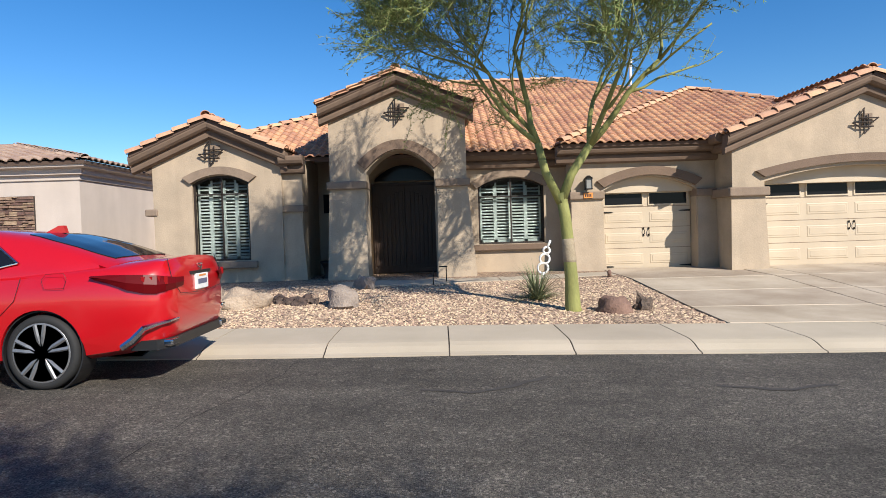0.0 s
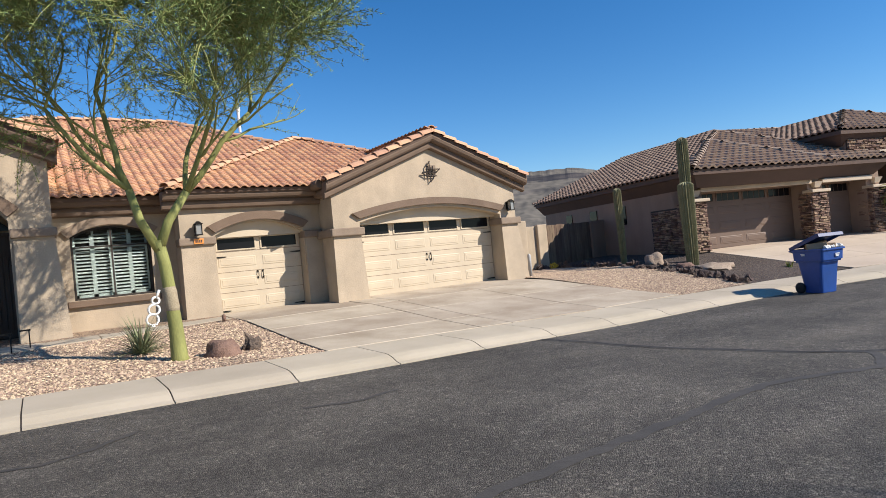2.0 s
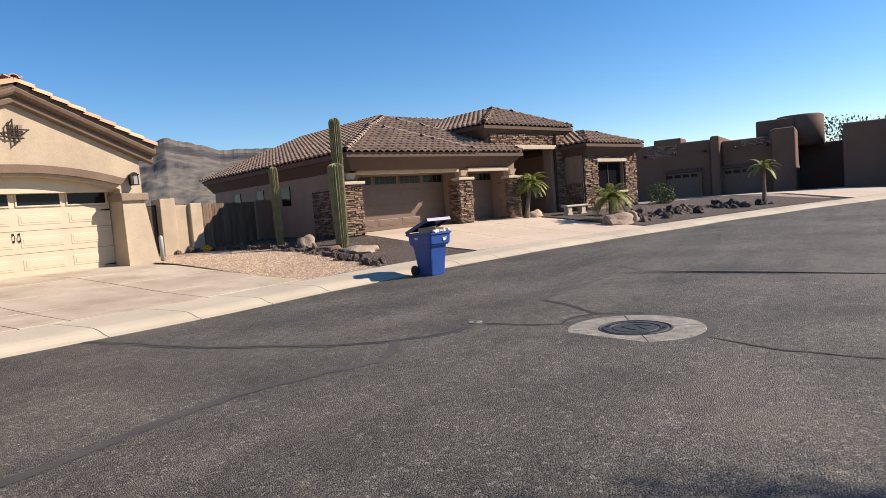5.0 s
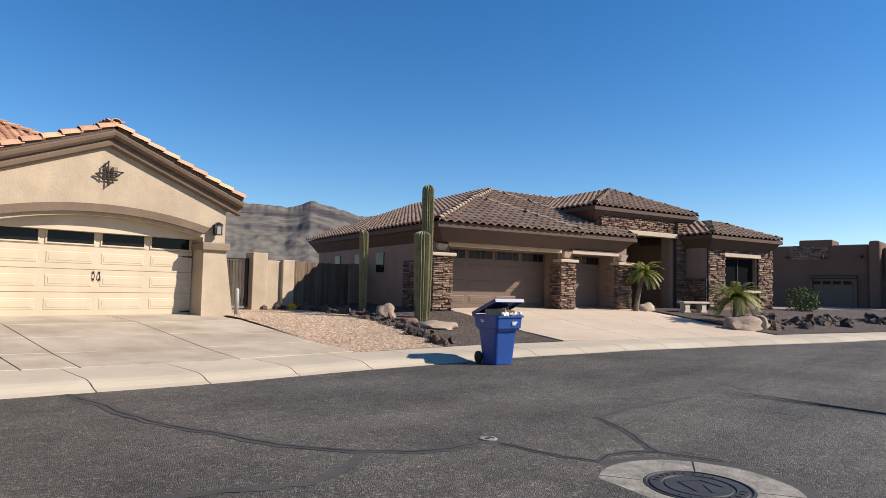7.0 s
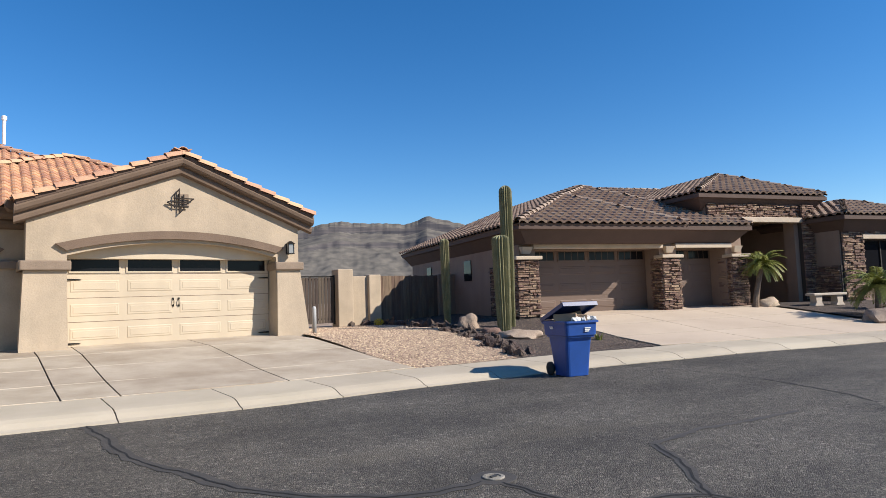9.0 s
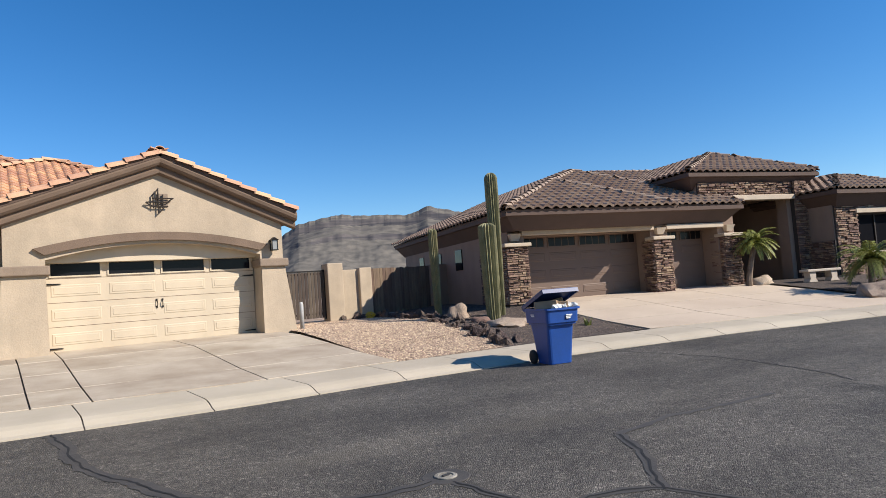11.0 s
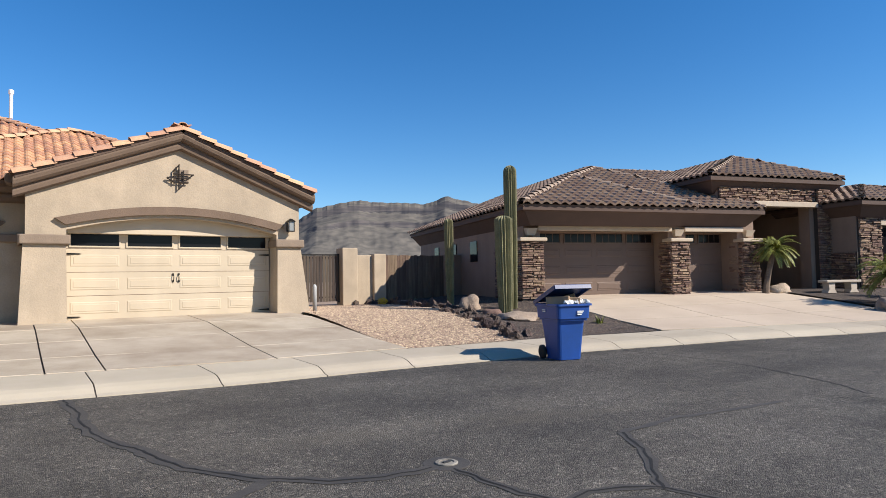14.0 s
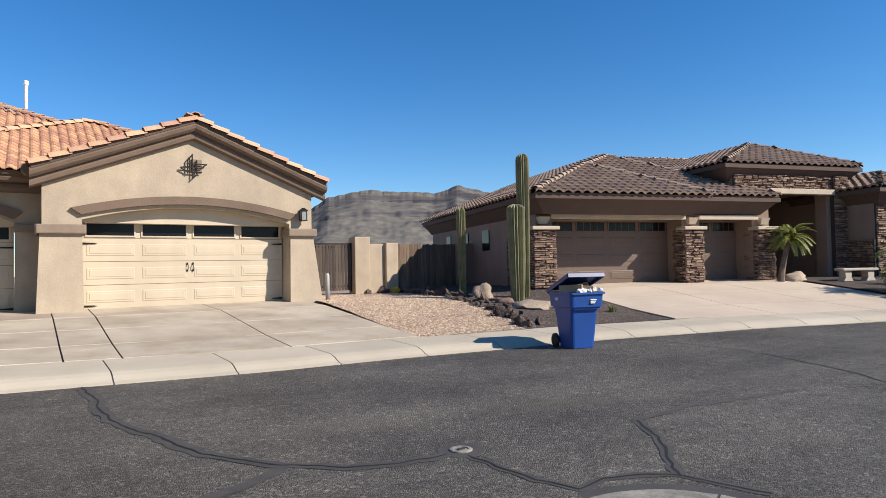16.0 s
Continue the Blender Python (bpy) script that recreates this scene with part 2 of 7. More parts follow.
CONCRETE = material("pavement_concrete", (0.48, 0.415, 0.32), (0.40, 0.345, 0.26), 0.9, scale=0.7, fine=110, bump=0.25, vary=0.06)
DRIVE = material("driveway_concrete", (0.49, 0.42, 0.325), (0.30, 0.238, 0.17), 0.88, scale=0.8, fine=90, bump=0.2, vary=0.05)
FILLER = material("pale_joint_filler", (0.66, 0.57, 0.45), rough=0.9, fine=90, bump=0.1)
DRIVE_PALE = material("pale_driveway_concrete", (0.55, 0.45, 0.345), (0.46, 0.37, 0.28), 0.88, scale=0.5, fine=90, bump=0.2, vary=0.04)
# Bed colours are darkened to paint the shade in gaps between loose stones.
PEBBLE = speckled("pink_gravel", [(0.40, 0.285, 0.19), (0.30, 0.20, 0.135), (0.50, 0.38, 0.265), (0.20, 0.135, 0.092), (0.43, 0.315, 0.215), (0.12, 0.082, 0.06)], 24, 0.9, 1.0, 0.03)
PEBBLE_STONE = material("pink_gravel_stone", (0.56, 0.42, 0.30), (0.38, 0.265, 0.18), 0.9, scale=8, fine=60, bump=0.2, vary=0.4)
DARK_GRAVEL = speckled("dark_brown_gravel", [(0.07, 0.053, 0.043), (0.10, 0.073, 0.06), (0.05, 0.04, 0.033), (0.13, 0.097, 0.08), (0.065, 0.05, 0.042)], 26, 0.95, 1.0, 0.03)
DESERT = speckled("desert_ground", [(0.30, 0.22, 0.16), (0.36, 0.27, 0.2), (0.25, 0.18, 0.13)], 6, 0.95, 0.6, 0.03)
LAVA = material("dark_lava_rock", (0.135, 0.092, 0.074), (0.045, 0.034, 0.03), 0.95, scale=6, fine=25, bump=0.9, vary=0.35, bump_dist=0.05)
BOULDER = material("tan_boulder", (0.42, 0.33, 0.25), (0.27, 0.20, 0.15), 0.95, scale=3, fine=25, bump=0.7, vary=0.15, bump_dist=0.04)
BOULDER_RED = material("red_brown_boulder", (0.25, 0.155, 0.115), (0.15, 0.09, 0.07), 0.95, scale=4, fine=25, bump=0.7, bump_dist=0.04)
BOULDER_GREY = material("grey_boulder", (0.36, 0.30, 0.25), (0.22, 0.18, 0.15), 0.95, scale=3, fine=20, bump=0.8, bump_dist=0.05)
SCAR = material("pale_scarred_bark", (0.36, 0.30, 0.20), (0.26, 0.21, 0.14), 0.9, scale=6, fine=40, bump=0.5)
BARK = material("green_paloverde_bark", (0.27, 0.275, 0.085), (0.19, 0.195, 0.06), 0.8, scale=5, fine=40, bump=0.3, stretch=(1, 1, 0.4))
LEAF = material("fine_green_leaf", (0.20, 0.265, 0.07), (0.13, 0.185, 0.05), 0.7, scale=1.5, fine=30, bump=0, vary=0.35)
STUCCO_T = material("taupe_stucco", (0.29, 0.205, 0.152), (0.24, 0.168, 0.125), 0.92, scale=0.9, fine=45, bump=0.5, streak=0.08)
PALE_T = material("pale_taupe_trim", (0.55, 0.45, 0.34), rough=0.9, scale=2, fine=40, bump=0.3)
FASCIA_T = material("dark_taupe_fascia", (0.105, 0.066, 0.05), rough=0.85, scale=2, fine=40, bump=0.2)
TILE_T = material("brown_roof_tile", (0.30, 0.215, 0.165), (0.20, 0.142, 0.11), 0.9, spec=0.15, scale=5, fine=40, bump=0.25, vary=0.16)
CAP_T = material("tan_hip_tile", (0.36, 0.27, 0.2), (0.26, 0.19, 0.145), 0.85, scale=5, fine=40, bump=0.25, vary=0.15)
DOOR_T = material("taupe_door_paint", (0.155, 0.102, 0.074), (0.138, 0.09, 0.065), 0.6, scale=1.2, fine=80, bump=0.05)
STONE = material("ledge_stone", (0.30, 0.195, 0.14), (0.17, 0.108, 0.08), 0.95, scale=7, fine=30, bump=0.8, vary=0.42, bump_dist=0.03)
GATEWOOD = material("dark_gate_wood", (0.085, 0.062, 0.045), (0.05, 0.036, 0.027), 0.85, scale=2, fine=20, stretch=(6, 6, 0.5), bump=0.4, vary=0.3)
MORTAR = material("dark_mortar", (0.05, 0.04, 0.034), rough=0.95)
ADOBE = material("brown_adobe", (0.155, 0.09, 0.063), (0.125, 0.072, 0.05), 0.95, scale=0.6, fine=30, bump=0.5)
ADOBE_DOOR = material("adobe_garage_paint", (0.13, 0.085, 0.062), rough=0.7)
STUCCO_N = material("greyish_beige_stucco", (0.55, 0.48, 0.42), (0.49, 0.425, 0.37), 0.92, scale=0.9, fine=45, bump=0.4, streak=0.05)
FENCEWOOD = material("weathered_fence_wood", (0.19, 0.128, 0.088), (0.105, 0.07, 0.05), 0.9, scale=2, fine=20, stretch=(6, 6, 0.5), bump=0.5, vary=0.25)
CACTUS = material("saguaro_skin", (0.25, 0.232, 0.118), (0.155, 0.148, 0.07), 0.7, scale=3, fine=50, bump=0.3)
SPINE = material("saguaro_spines", (0.5, 0.44, 0.28), rough=0.8)
BLUE = material("blue_plastic", (0.006, 0.062, 0.30), (0.005, 0.05, 0.22), 0.5, scale=3, fine=60, bump=0.05)
BLUE_LID = material("dark_blue_plastic", (0.008, 0.035, 0.15), rough=0.45, bump=0.05)
RUBBER = material("black_rubber", (0.018, 0.018, 0.018), rough=0.75, fine=80, bump=0.2)
RED = material("red_car_paint", (0.46, 0.004, 0.008), (0.43, 0.0035, 0.007), 0.28, scale=1, fine=40, bump=0, coat=1.0)
CHROME = material("chrome", (0.75, 0.75, 0.76), rough=0.12, metal=1.0, bump=0)
ALLOY = material("grey_alloy", (0.27, 0.27, 0.275), rough=0.38, metal=0.6, bump=0)
CARBLACK = material("black_car_plastic", (0.015, 0.015, 0.016), rough=0.5, bump=0)
CARGLASS = glass_mat("tinted_car_glass", (0.008, 0.01, 0.014), 0.06, 0.35)
TAIL = material("red_tail_lens", (0.11, 0.002, 0.004), rough=0.42, bump=0, spec=0.15)
LENS = material("red_reflector", (0.30, 0.006, 0.008), rough=0.55, bump=0, spec=0.2)
WHITE = material("white_plastic", (0.8, 0.8, 0.78), rough=0.5, bump=0)
GREYBAR = material("grey_print", (0.12, 0.13, 0.2), rough=0.6, bump=0)
CARD = material("brown_cardboard", (0.36, 0.25, 0.16), rough=0.9)
IRON = material("cast_iron", (0.055, 0.055, 0.056), (0.035, 0.035, 0.036), 0.65, metal=0.3, scale=5, fine=50, bump=0.3)
RING = material("worn_concrete_ring", (0.31, 0.285, 0.24), (0.13, 0.122, 0.105), 0.9, scale=5, fine=35, bump=0.5)
PIPE = material("grey_pvc", (0.42, 0.42, 0.41), rough=0.5, bump=0)
ORANGE = material("orange_ceramic", (0.75, 0.28, 0.06), rough=0.4, bump=0.02)
MOUNTAIN = mountain_rock("desert_mountain")
PALM = material("palm_leaf", (0.27, 0.27, 0.05), (0.16, 0.18, 0.035), 0.6, scale=2, fine=30, bump=0, vary=0.3)
PALMTRUNK = material("palm_trunk", (0.22, 0.16, 0.11), (0.12, 0.085, 0.06), 0.95, scale=8, fine=30, bump=0.8)
GRASSY = material("agave_leaf", (0.22, 0.24, 0.12), (0.13, 0.15, 0.075), 0.7, scale=5, fine=40, bump=0, vary=0.3)
YELLOWFLOWER = material("yellow_flower", (0.65, 0.5, 0.04), rough=0.8, bump=0)
FARGREEN = material("far_tree_leaf", (0.10, 0.14, 0.04), (0.06, 0.09, 0.03), 0.8, scale=1, fine=20, bump=0, vary=0.3)
BENCH = material("pale_stone_bench", (0.55, 0.47, 0.38), rough=0.9, fine=50, bump=0.3)


# ---- builders ----
def mesh_of(bm, name, mat, smooth=False):
    bm.normal_update()
    me = bpy.data.meshes.new(name)
    bm.to_mesh(me)
    bm.free()
    me.materials.append(mat)
    if smooth:
        me.polygons.foreach_set("use_smooth", [True] * len(me.polygons))
    return me


def thing(name, label, category, group="", kind="", at=(0, 0, 0), rz=0.0):
    ob = new(name)
    ob.matrix_world = pose(*at, 0, 0, rz)
    return tagged(ob, label, category, group, kind)


def islands(bm):
    """The loose pieces of a mesh, as lists of faces."""
    left, out = set(bm.faces), []
    while left:
        todo, group = [left.pop()], []
        while todo:
            f = todo.pop()
            group.append(f)
            for v in f.verts:
                for g in v.link_faces:
                    if g in left:
                        left.discard(g)
                        todo.append(g)
        out.append(group)
    return out


SPLIT = {"wall", "cage", "bracket", "rail", "frame", "shutter_frame", "raised_rib", "reflector", "mullion", "handle_bar", "badge", "panel"}


def part(name, bm, mat, parent=None, label="", smooth=False):
    if name in SPLIT and name != "panel":
        groups = islands(bm)
        made = []
        for group in groups[1:]:
            piece, seen = bmesh.new(), {}
            for f in group:
                for v in f.verts:
                    if v not in seen:
                        seen[v] = piece.verts.new(v.co)
                piece.faces.new([seen[v] for v in f.verts])
            ob = new(name, mesh_of(piece, name, mat, smooth))
            ob.parent = parent
            tagged(ob, label)
            made += group
        if made:
            bmesh.ops.delete(bm, geom=made, context="FACES")
    ob = new(name, mesh_of(bm, name, mat, smooth))
    ob.parent = parent
    return tagged(ob, label)


def solid(name, bm, mat, label="", category="", group="", kind="", at=(0, 0, 0), rz=0.0, smooth=False):
    """A thing that is one mesh."""
    ob = new(name, mesh_of(bm, name, mat, smooth))
    ob.matrix_world = pose(*at, 0, 0, rz)
    return tagged(ob, label, category, group, kind)


def box(bm, x0, x1, y0, y1, z0, z1, bevel=0.0):
    v = [bm.verts.new((x, y, z)) for z in (z0, z1) for x, y in ((x0, y0), (x1, y0), (x1, y1), (x0, y1))]
    fs = [bm.faces.new([v[i] for i in q]) for q in ((3, 2, 1, 0), (4, 5, 6, 7), (0, 1, 5, 4), (1, 2, 6, 5), (2, 3, 7, 6), (3, 0, 4, 7))]
    if bevel:
        es = list({e for f in fs for e in f.edges})
        bmesh.ops.bevel(bm, geom=es, offset=bevel, segments=2, affect="EDGES", profile=0.5)


def boxbm(*a, bevel=0.0):
    bm = bmesh.new()
    box(bm, *a, bevel=bevel)
    return bm


def prism(bm, pts, a, b, axis="y"):
    """Extrudes a flat outline: (x, z) along y, (y, z) along x or (x, y) along z."""
    put = {"y": lambda p, d: (p[0], d, p[1]), "x": lambda p, d: (d, p[0], p[1]), "z": lambda p, d: (p[0], p[1], d)}[axis]
    n = len(pts)
    lo, hi = [bm.verts.new(put(p, a)) for p in pts], [bm.verts.new(put(p, b)) for p in pts]
    bm.faces.new(lo)
    bm.faces.new(hi[::-1])
    for i in range(n):
        bm.faces.new((lo[i], hi[i], hi[(i + 1) % n], lo[(i + 1) % n]))
    bmesh.ops.recalc_face_normals(bm, faces=bm.faces[:])


def frustum(bm, lo, hi, z0, z1):
    """A block between two rectangles (x0, x1, y0, y1)."""
    v = [bm.verts.new((x, y, z)) for (a, b, c, d), z in ((lo, z0), (hi, z1)) for x, y in ((a, c), (b, c), (b, d), (a, d))]
    for q in ((3, 2, 1, 0), (4, 5, 6, 7), (0, 1, 5, 4), (1, 2, 6, 5), (2, 3, 7, 6), (3, 0, 4, 7)):
        bm.faces.new([v[i] for i in q])


def tube(bm, points, radii, sides=8, caps=True):
    """A round limb through points."""
    rings = []
    for i, p in enumerate(points):
        p = Vector(p)
        d = (Vector(points[min(i + 1, len(points) - 1)]) - Vector(points[max(i - 1, 0)])).normalized()
        a = d.orthogonal().normalized() if i == 0 else (rings[-1][1] - d * rings[-1][1].dot(d)).normalized()
        b = d.cross(a)
        r = radii[i] if hasattr(radii, "__len__") else radii
        rings.append(([bm.verts.new(p + (a * math.cos(k * math.tau / sides) + b * math.sin(k * math.tau / sides)) * r) for k in range(sides)], a))
    for (r0, _), (r1, _) in zip(rings, rings[1:]):
        for k in range(sides):
            bm.faces.new((r0[k], r0[(k + 1) % sides], r1[(k + 1) % sides], r1[k]))
    if caps:
        bm.faces.new(rings[0][0][::-1])
        bm.faces.new(rings[-1][0])


def lathe(bm, profile, at=(0, 0, 0), sides=20, axis="z"):
    """Turns (radius, height) round an axis."""
    rings = []
    for r, h in profile:
        ring = []
        for k in range(sides):
            c, s = r * math.cos(k * math.tau / sides), r * math.sin(k * math.tau / sides)
            q = {"z": (c, s, h), "y": (c, h, s), "x": (h, c, s)}[axis]
            ring.append(bm.verts.new(Vector(q) + Vector(at)))
        rings.append(ring)
    for r0, r1 in zip(rings, rings[1:]):
        for k in range(sides):
            bm.faces.new((r0[k], r0[(k + 1) % sides], r1[(k + 1) % sides], r1[k]))
    for ring in (rings[0], rings[-1]):
        bm.faces.new(ring)
    bmesh.ops.recalc_face_normals(bm, faces=bm.faces[:])


def sweep(bm, p0, p1, out, profile):
    """A moulding from p0 to p1: profile points (outward, up)."""
    out = Vector(out)
    a, b = ([bm.verts.new(Vector(p) + out * o + Vector((0, 0, h))) for o, h in profile] for p in (p0, p1))
    n = len(profile)
    for i in range(n):
        bm.faces.new((a[i], b[i], b[(i + 1) % n], a[(i + 1) % n]))
    bm.faces.new(a[::-1])
    bm.faces.new(b)
    bmesh.ops.recalc_face_normals(bm, faces=bm.faces[:])


def eave_run(bm, path, profile):
    """A moulding round the corners of a building: path of (x, y, out_x, out_y) at each corner, profile points (outward, height)."""
    rows = [[bm.verts.new((x + ox * o, y + oy * o, h)) for o, h in profile] for x, y, ox, oy in path]
    for a, b in zip(rows, rows[1:]):
        for i in range(len(profile)):
            j = (i + 1) % len(profile)
            bm.faces.new((a[i], b[i], b[j], a[j]))
    bm.faces.new(rows[0][::-1])
    bm.faces.new(rows[-1])
    bmesh.ops.recalc_face_normals(bm, faces=bm.faces[:])


def rock(bm, at, size, seed, rough=0.25, sub=2, flat=0.25):
    """An uneven boulder that sits a little in the ground."""
    rnd = Vector((seed * 3.7, seed * 1.3, seed * 7.1))
    made = bmesh.ops.create_icosphere(bm, subdivisions=sub, radius=1.0)["verts"]
    for v in made:
        n = v.co.normalized()
        k = 1 + rough * noise.noise(n * 1.3 + rnd) * 1.6 + rough * 0.5 * noise.noise(n * 3.1 + rnd)
        c = n * k
        c.z = max(c.z, -flat)
        v.co = Vector((c.x * size[0], c.y * size[1], (c.z + flat) * size[2])) + Vector(at)


# ---- heights of the ground ----
def lerp_table(x, table):
    for (a, u), (b, w) in zip(table, table[1:]):
        if x <= b:
            k = min(max((x - a) / (b - a), 0), 1)
            return u + (w - u) * (k * k * (3 - 2 * k) * 0.3 + k * 0.7)
    return table[-1][1]


def road_z(x):
    return lerp_table(x, ((-60, 0.9), (-10, 0.2), (0, 0.02), (5, -0.10), (10, -0.215), (15, -0.25), (25, -0.22), (40, -0.05), (60, 0.3), (90, 0.6)))


def kerb_y(x):
    return lerp_table(x, ((-80, 7.85), (12, 7.85), (16, 7.6), (20, 6.75), (24, 5.5), (30, 3.2), (36, 0.3), (44, -4.2), (60, -14.0)))


STATIONS = []


def make_stations():
    """Points along the kerb every 0.1 m with the way away from the road."""
    x, length, last = -60.0, 0.0, None
    while x < 58:
        p = Vector((x, kerb_y(x), 0))
        q = Vector((x + 0.05, kerb_y(x + 0.05), 0))
        d = (q - p).normalized()
        if last is not None:
            length += (p - last).length
        STATIONS.append((length, p, Vector((-d.y, d.x, 0))))
        last = p
        x += 0.1


make_stations()
S_X = np.array([s[1].x for s in STATIONS])
S_Y = np.array([s[1].y for s in STATIONS])


def off_road(x, y):
    """Metres behind the kerb's front edge (negative on the road)."""
    i = int(np.argmin((S_X - x) ** 2 + (S_Y - y) ** 2))
    return (Vector((x, y, 0)) - STATIONS[i][1]).dot(STATIONS[i][2]), STATIONS[i][1].x


def pad_z(x):
    return lerp_table(x, ((-20, 0.5), (-10, 0.42), (13.5, 0.40), (16, 0.36), (19, 0.36), (20.6, 0.5), (22, 0.58), (30, 0.6), (45, 0.6), (60, 0.5)))


def yard_z(x, y):
    d, kx = off_road(x, y)
    if d < 0:
        return road_z(kx) - 0.25
    base = road_z(kx) + 0.13
    k = min(max((d - 1.5) / 6.0, 0), 1)
    return base + (pad_z(x) - base) * (k * k * (3 - 2 * k) * 0.5 + k * 0.5)


# ---- ground, road, pavement ----
def build_ground():
    xs = [-3000, -1500, -700, -300, -150, -80] + list(np.arange(-50, 72, 1.0)) + [80, 110, 160, 300, 700, 1500, 3000]
    ys = [-3000, -1500, -700, -300, -150, -80, -50, -30, -20] + list(np.arange(-16, 40, 1.0)) + [45, 60, 90, 150, 300, 700, 1500, 3000]
    bm = bmesh.new()
    rows = []
    for y in ys:
        row = []
        for x in xs:
            z = yard_z(min(max(x, -55), 57), y) if -20 < y < 60 else (0.3 if y > 0 else -0.4)
            if -20 < y < 40 and -55 < x < 57:
                d = off_road(x, y)[0]
                if 0 <= d < 2.7 or (3.6 < x < 13.8 and d < 10) or (d < 9.5 and 20.2 < x < 30.5):
                    z -= 0.4
            far = max(abs(x) - 60, abs(y) - 40, 0)
            row.append(bm.verts.new((x, y, z - 0.05 - min(far * 0.01, 2.0))))
        rows.append(row)
    for a, b in zip(rows, rows[1:]):
        for i in range(len(a) - 1):
            bm.faces.new((a[i], a[i + 1], b[i + 1], b[i]))
    solid("ground", bm, DESERT, "desert gravel ground reaching to the horizon", "ground", kind="structure", smooth=True)


def strip(bm, s0, s1, profile, step=5):
    """A band along the kerb, with cross points (offset, height above the road)."""
    sel = [s for i, s in enumerate(STATIONS) if s0 <= s[0] <= s1 and i % step == 0]
    rows = [[bm.verts.new((*(p + n * o).xy, road_z(p.x) + h)) for o, h in profile] for _, p, n in sel]
    for a, b in zip(rows, rows[1:]):
        for i in range(len(profile) - 1):
            bm.faces.new((a[i], b[i], b[i + 1], a[i + 1]))


def build_road():
    bm = bmesh.new()
    rows = []
    for k, (_, p, n) in enumerate(STATIONS):
        if k % 5 == 0:
            w = lerp_table(p.x, ((-60, 11.0), (12, 11.0), (26, 20.0), (60, 20.0)))
            rows.append([bm.verts.new((*(p + n * o).xy, road_z(p.x) + h)) for o, h in ((0.06, -0.02), (-0.02, 0.0), (-2.5, 0.03), (-5.0, 0.05), (-8.0, 0.03), (-w, 0.0))])
    for a, b in zip(rows, rows[1:]):
        for k in range(5):
            bm.faces.new((a[k], b[k], b[k + 1], a[k + 1]))
    bmesh.ops.recalc_face_normals(bm, faces=bm.faces[:])
    road = solid("road", bm, ASPHALT, "worn grey asphalt street with sealed cracks", "road", kind="structure", smooth=True)
    return road


WALK_PROFILE = [(0.0, -0.03), (0.0, 0.012), (0.10, 0.03), (0.24, 0.085), (0.36, 0.115), (0.48, 0.125), (1.55, 0.145), (1.55, -0.05)]


def build_pavement():
    pav = thing("pavement", "pale concrete pavement with a rolled kerb", "pavement", kind="structure")
    total = STATIONS[-1][0]
    s = 0.055
    S_LEN = [q[0] for q in STATIONS]
    while s < total - 2:
        e = s + 1.575
        sel = []
        for q in (s + 0.009, s + 0.525, s + 1.05, e - 0.009):
            k = min(int(np.searchsorted(S_LEN, q)), len(STATIONS) - 1)
            f = (q - S_LEN[k - 1]) / (S_LEN[k] - S_LEN[k - 1])
            sel.append((q, STATIONS[k - 1][1].lerp(STATIONS[k][1], f), STATIONS[k - 1][2].lerp(STATIONS[k][2], f)))
        near = -16 < sel[0][1].x < 50
        if near:
            bm = bmesh.new()
            rows = [[bm.verts.new((*(p + n * o).xy, road_z(p.x) + h)) for o, h in WALK_PROFILE] for _, p, n in sel]
            for a, b in zip(rows, rows[1:]):
                for k in range(len(WALK_PROFILE) - 1):
                    bm.faces.new((a[k], b[k], b[k + 1], a[k + 1]))
            bm.faces.new(rows[0])
            bm.faces.new(rows[-1][::-1])
            bmesh.ops.recalc_face_normals(bm, faces=bm.faces[:])
            part("slab", bm, CONCRETE, pav)
        s = e
    bm = bmesh.new()
    strip(bm, 0, total, [(0.01, -0.03), (0.01, 0.0), (0.24, 0.075), (0.48, 0.112), (1.545, 0.132), (1.545, -0.05)], 5)
    bmesh.ops.recalc_face_normals(bm, faces=bm.faces[:])
    part("joint_bed", bm, MORTAR, pav)


def slab_grid(parent, mat, corners, nu, nv, edges_u=None, edges_v=None, gap=0.026, thick=0.12, follow=False, gap_v=None):
    """Concrete bays over a four-sided area, each a part of its own; joints stay open."""
    a, b, c, d = (Vector(p) for p in corners)          # near left, near right, far right, far left
    eu = edges_u or [i / nu for i in range(nu + 1)]
    ev = edges_v or [i / nv for i in range(nv + 1)]

    def at(u, v):
        p = (a * (1 - u) + b * u) * (1 - v) + (d * (1 - u) + c * u) * v
        if follow:
            p.z = yard_z(p.x, p.y) + 0.02
        return p
    wu, wv = gap / (b - a).length / 2, (gap_v or gap) / (d - a).length / 2
    for u0, u1 in zip(eu, eu[1:]):
        for v0, v1 in zip(ev, ev[1:]):
            bm = bmesh.new()
            top = [at(u0 + wu, v0 + wv), at(u1 - wu, v0 + wv), at(u1 - wu, v1 - wv), at(u0 + wu, v1 - wv)]
            lo = [bm.verts.new(p - Vector((0, 0, thick))) for p in top]
            hi = [bm.verts.new(p) for p in top]
            bm.faces.new(hi)
            for i in range(4):
                bm.faces.new((lo[i], lo[(i + 1) % 4], hi[(i + 1) % 4], hi[i]))
            part("slab", bm, mat, parent)
    bm = bmesh.new()
    low = Vector((0, 0, 0.02))
    rows = [[bm.verts.new(at(u, v) - low) for u in eu] for v in ev]
    for r0, r1 in zip(rows, rows[1:]):
        for i in range(len(eu) - 1):
            bm.faces.new((r0[i], r0[i + 1], r1[i + 1], r1[i]))
    part("joint_bed", bm, MORTAR, parent)


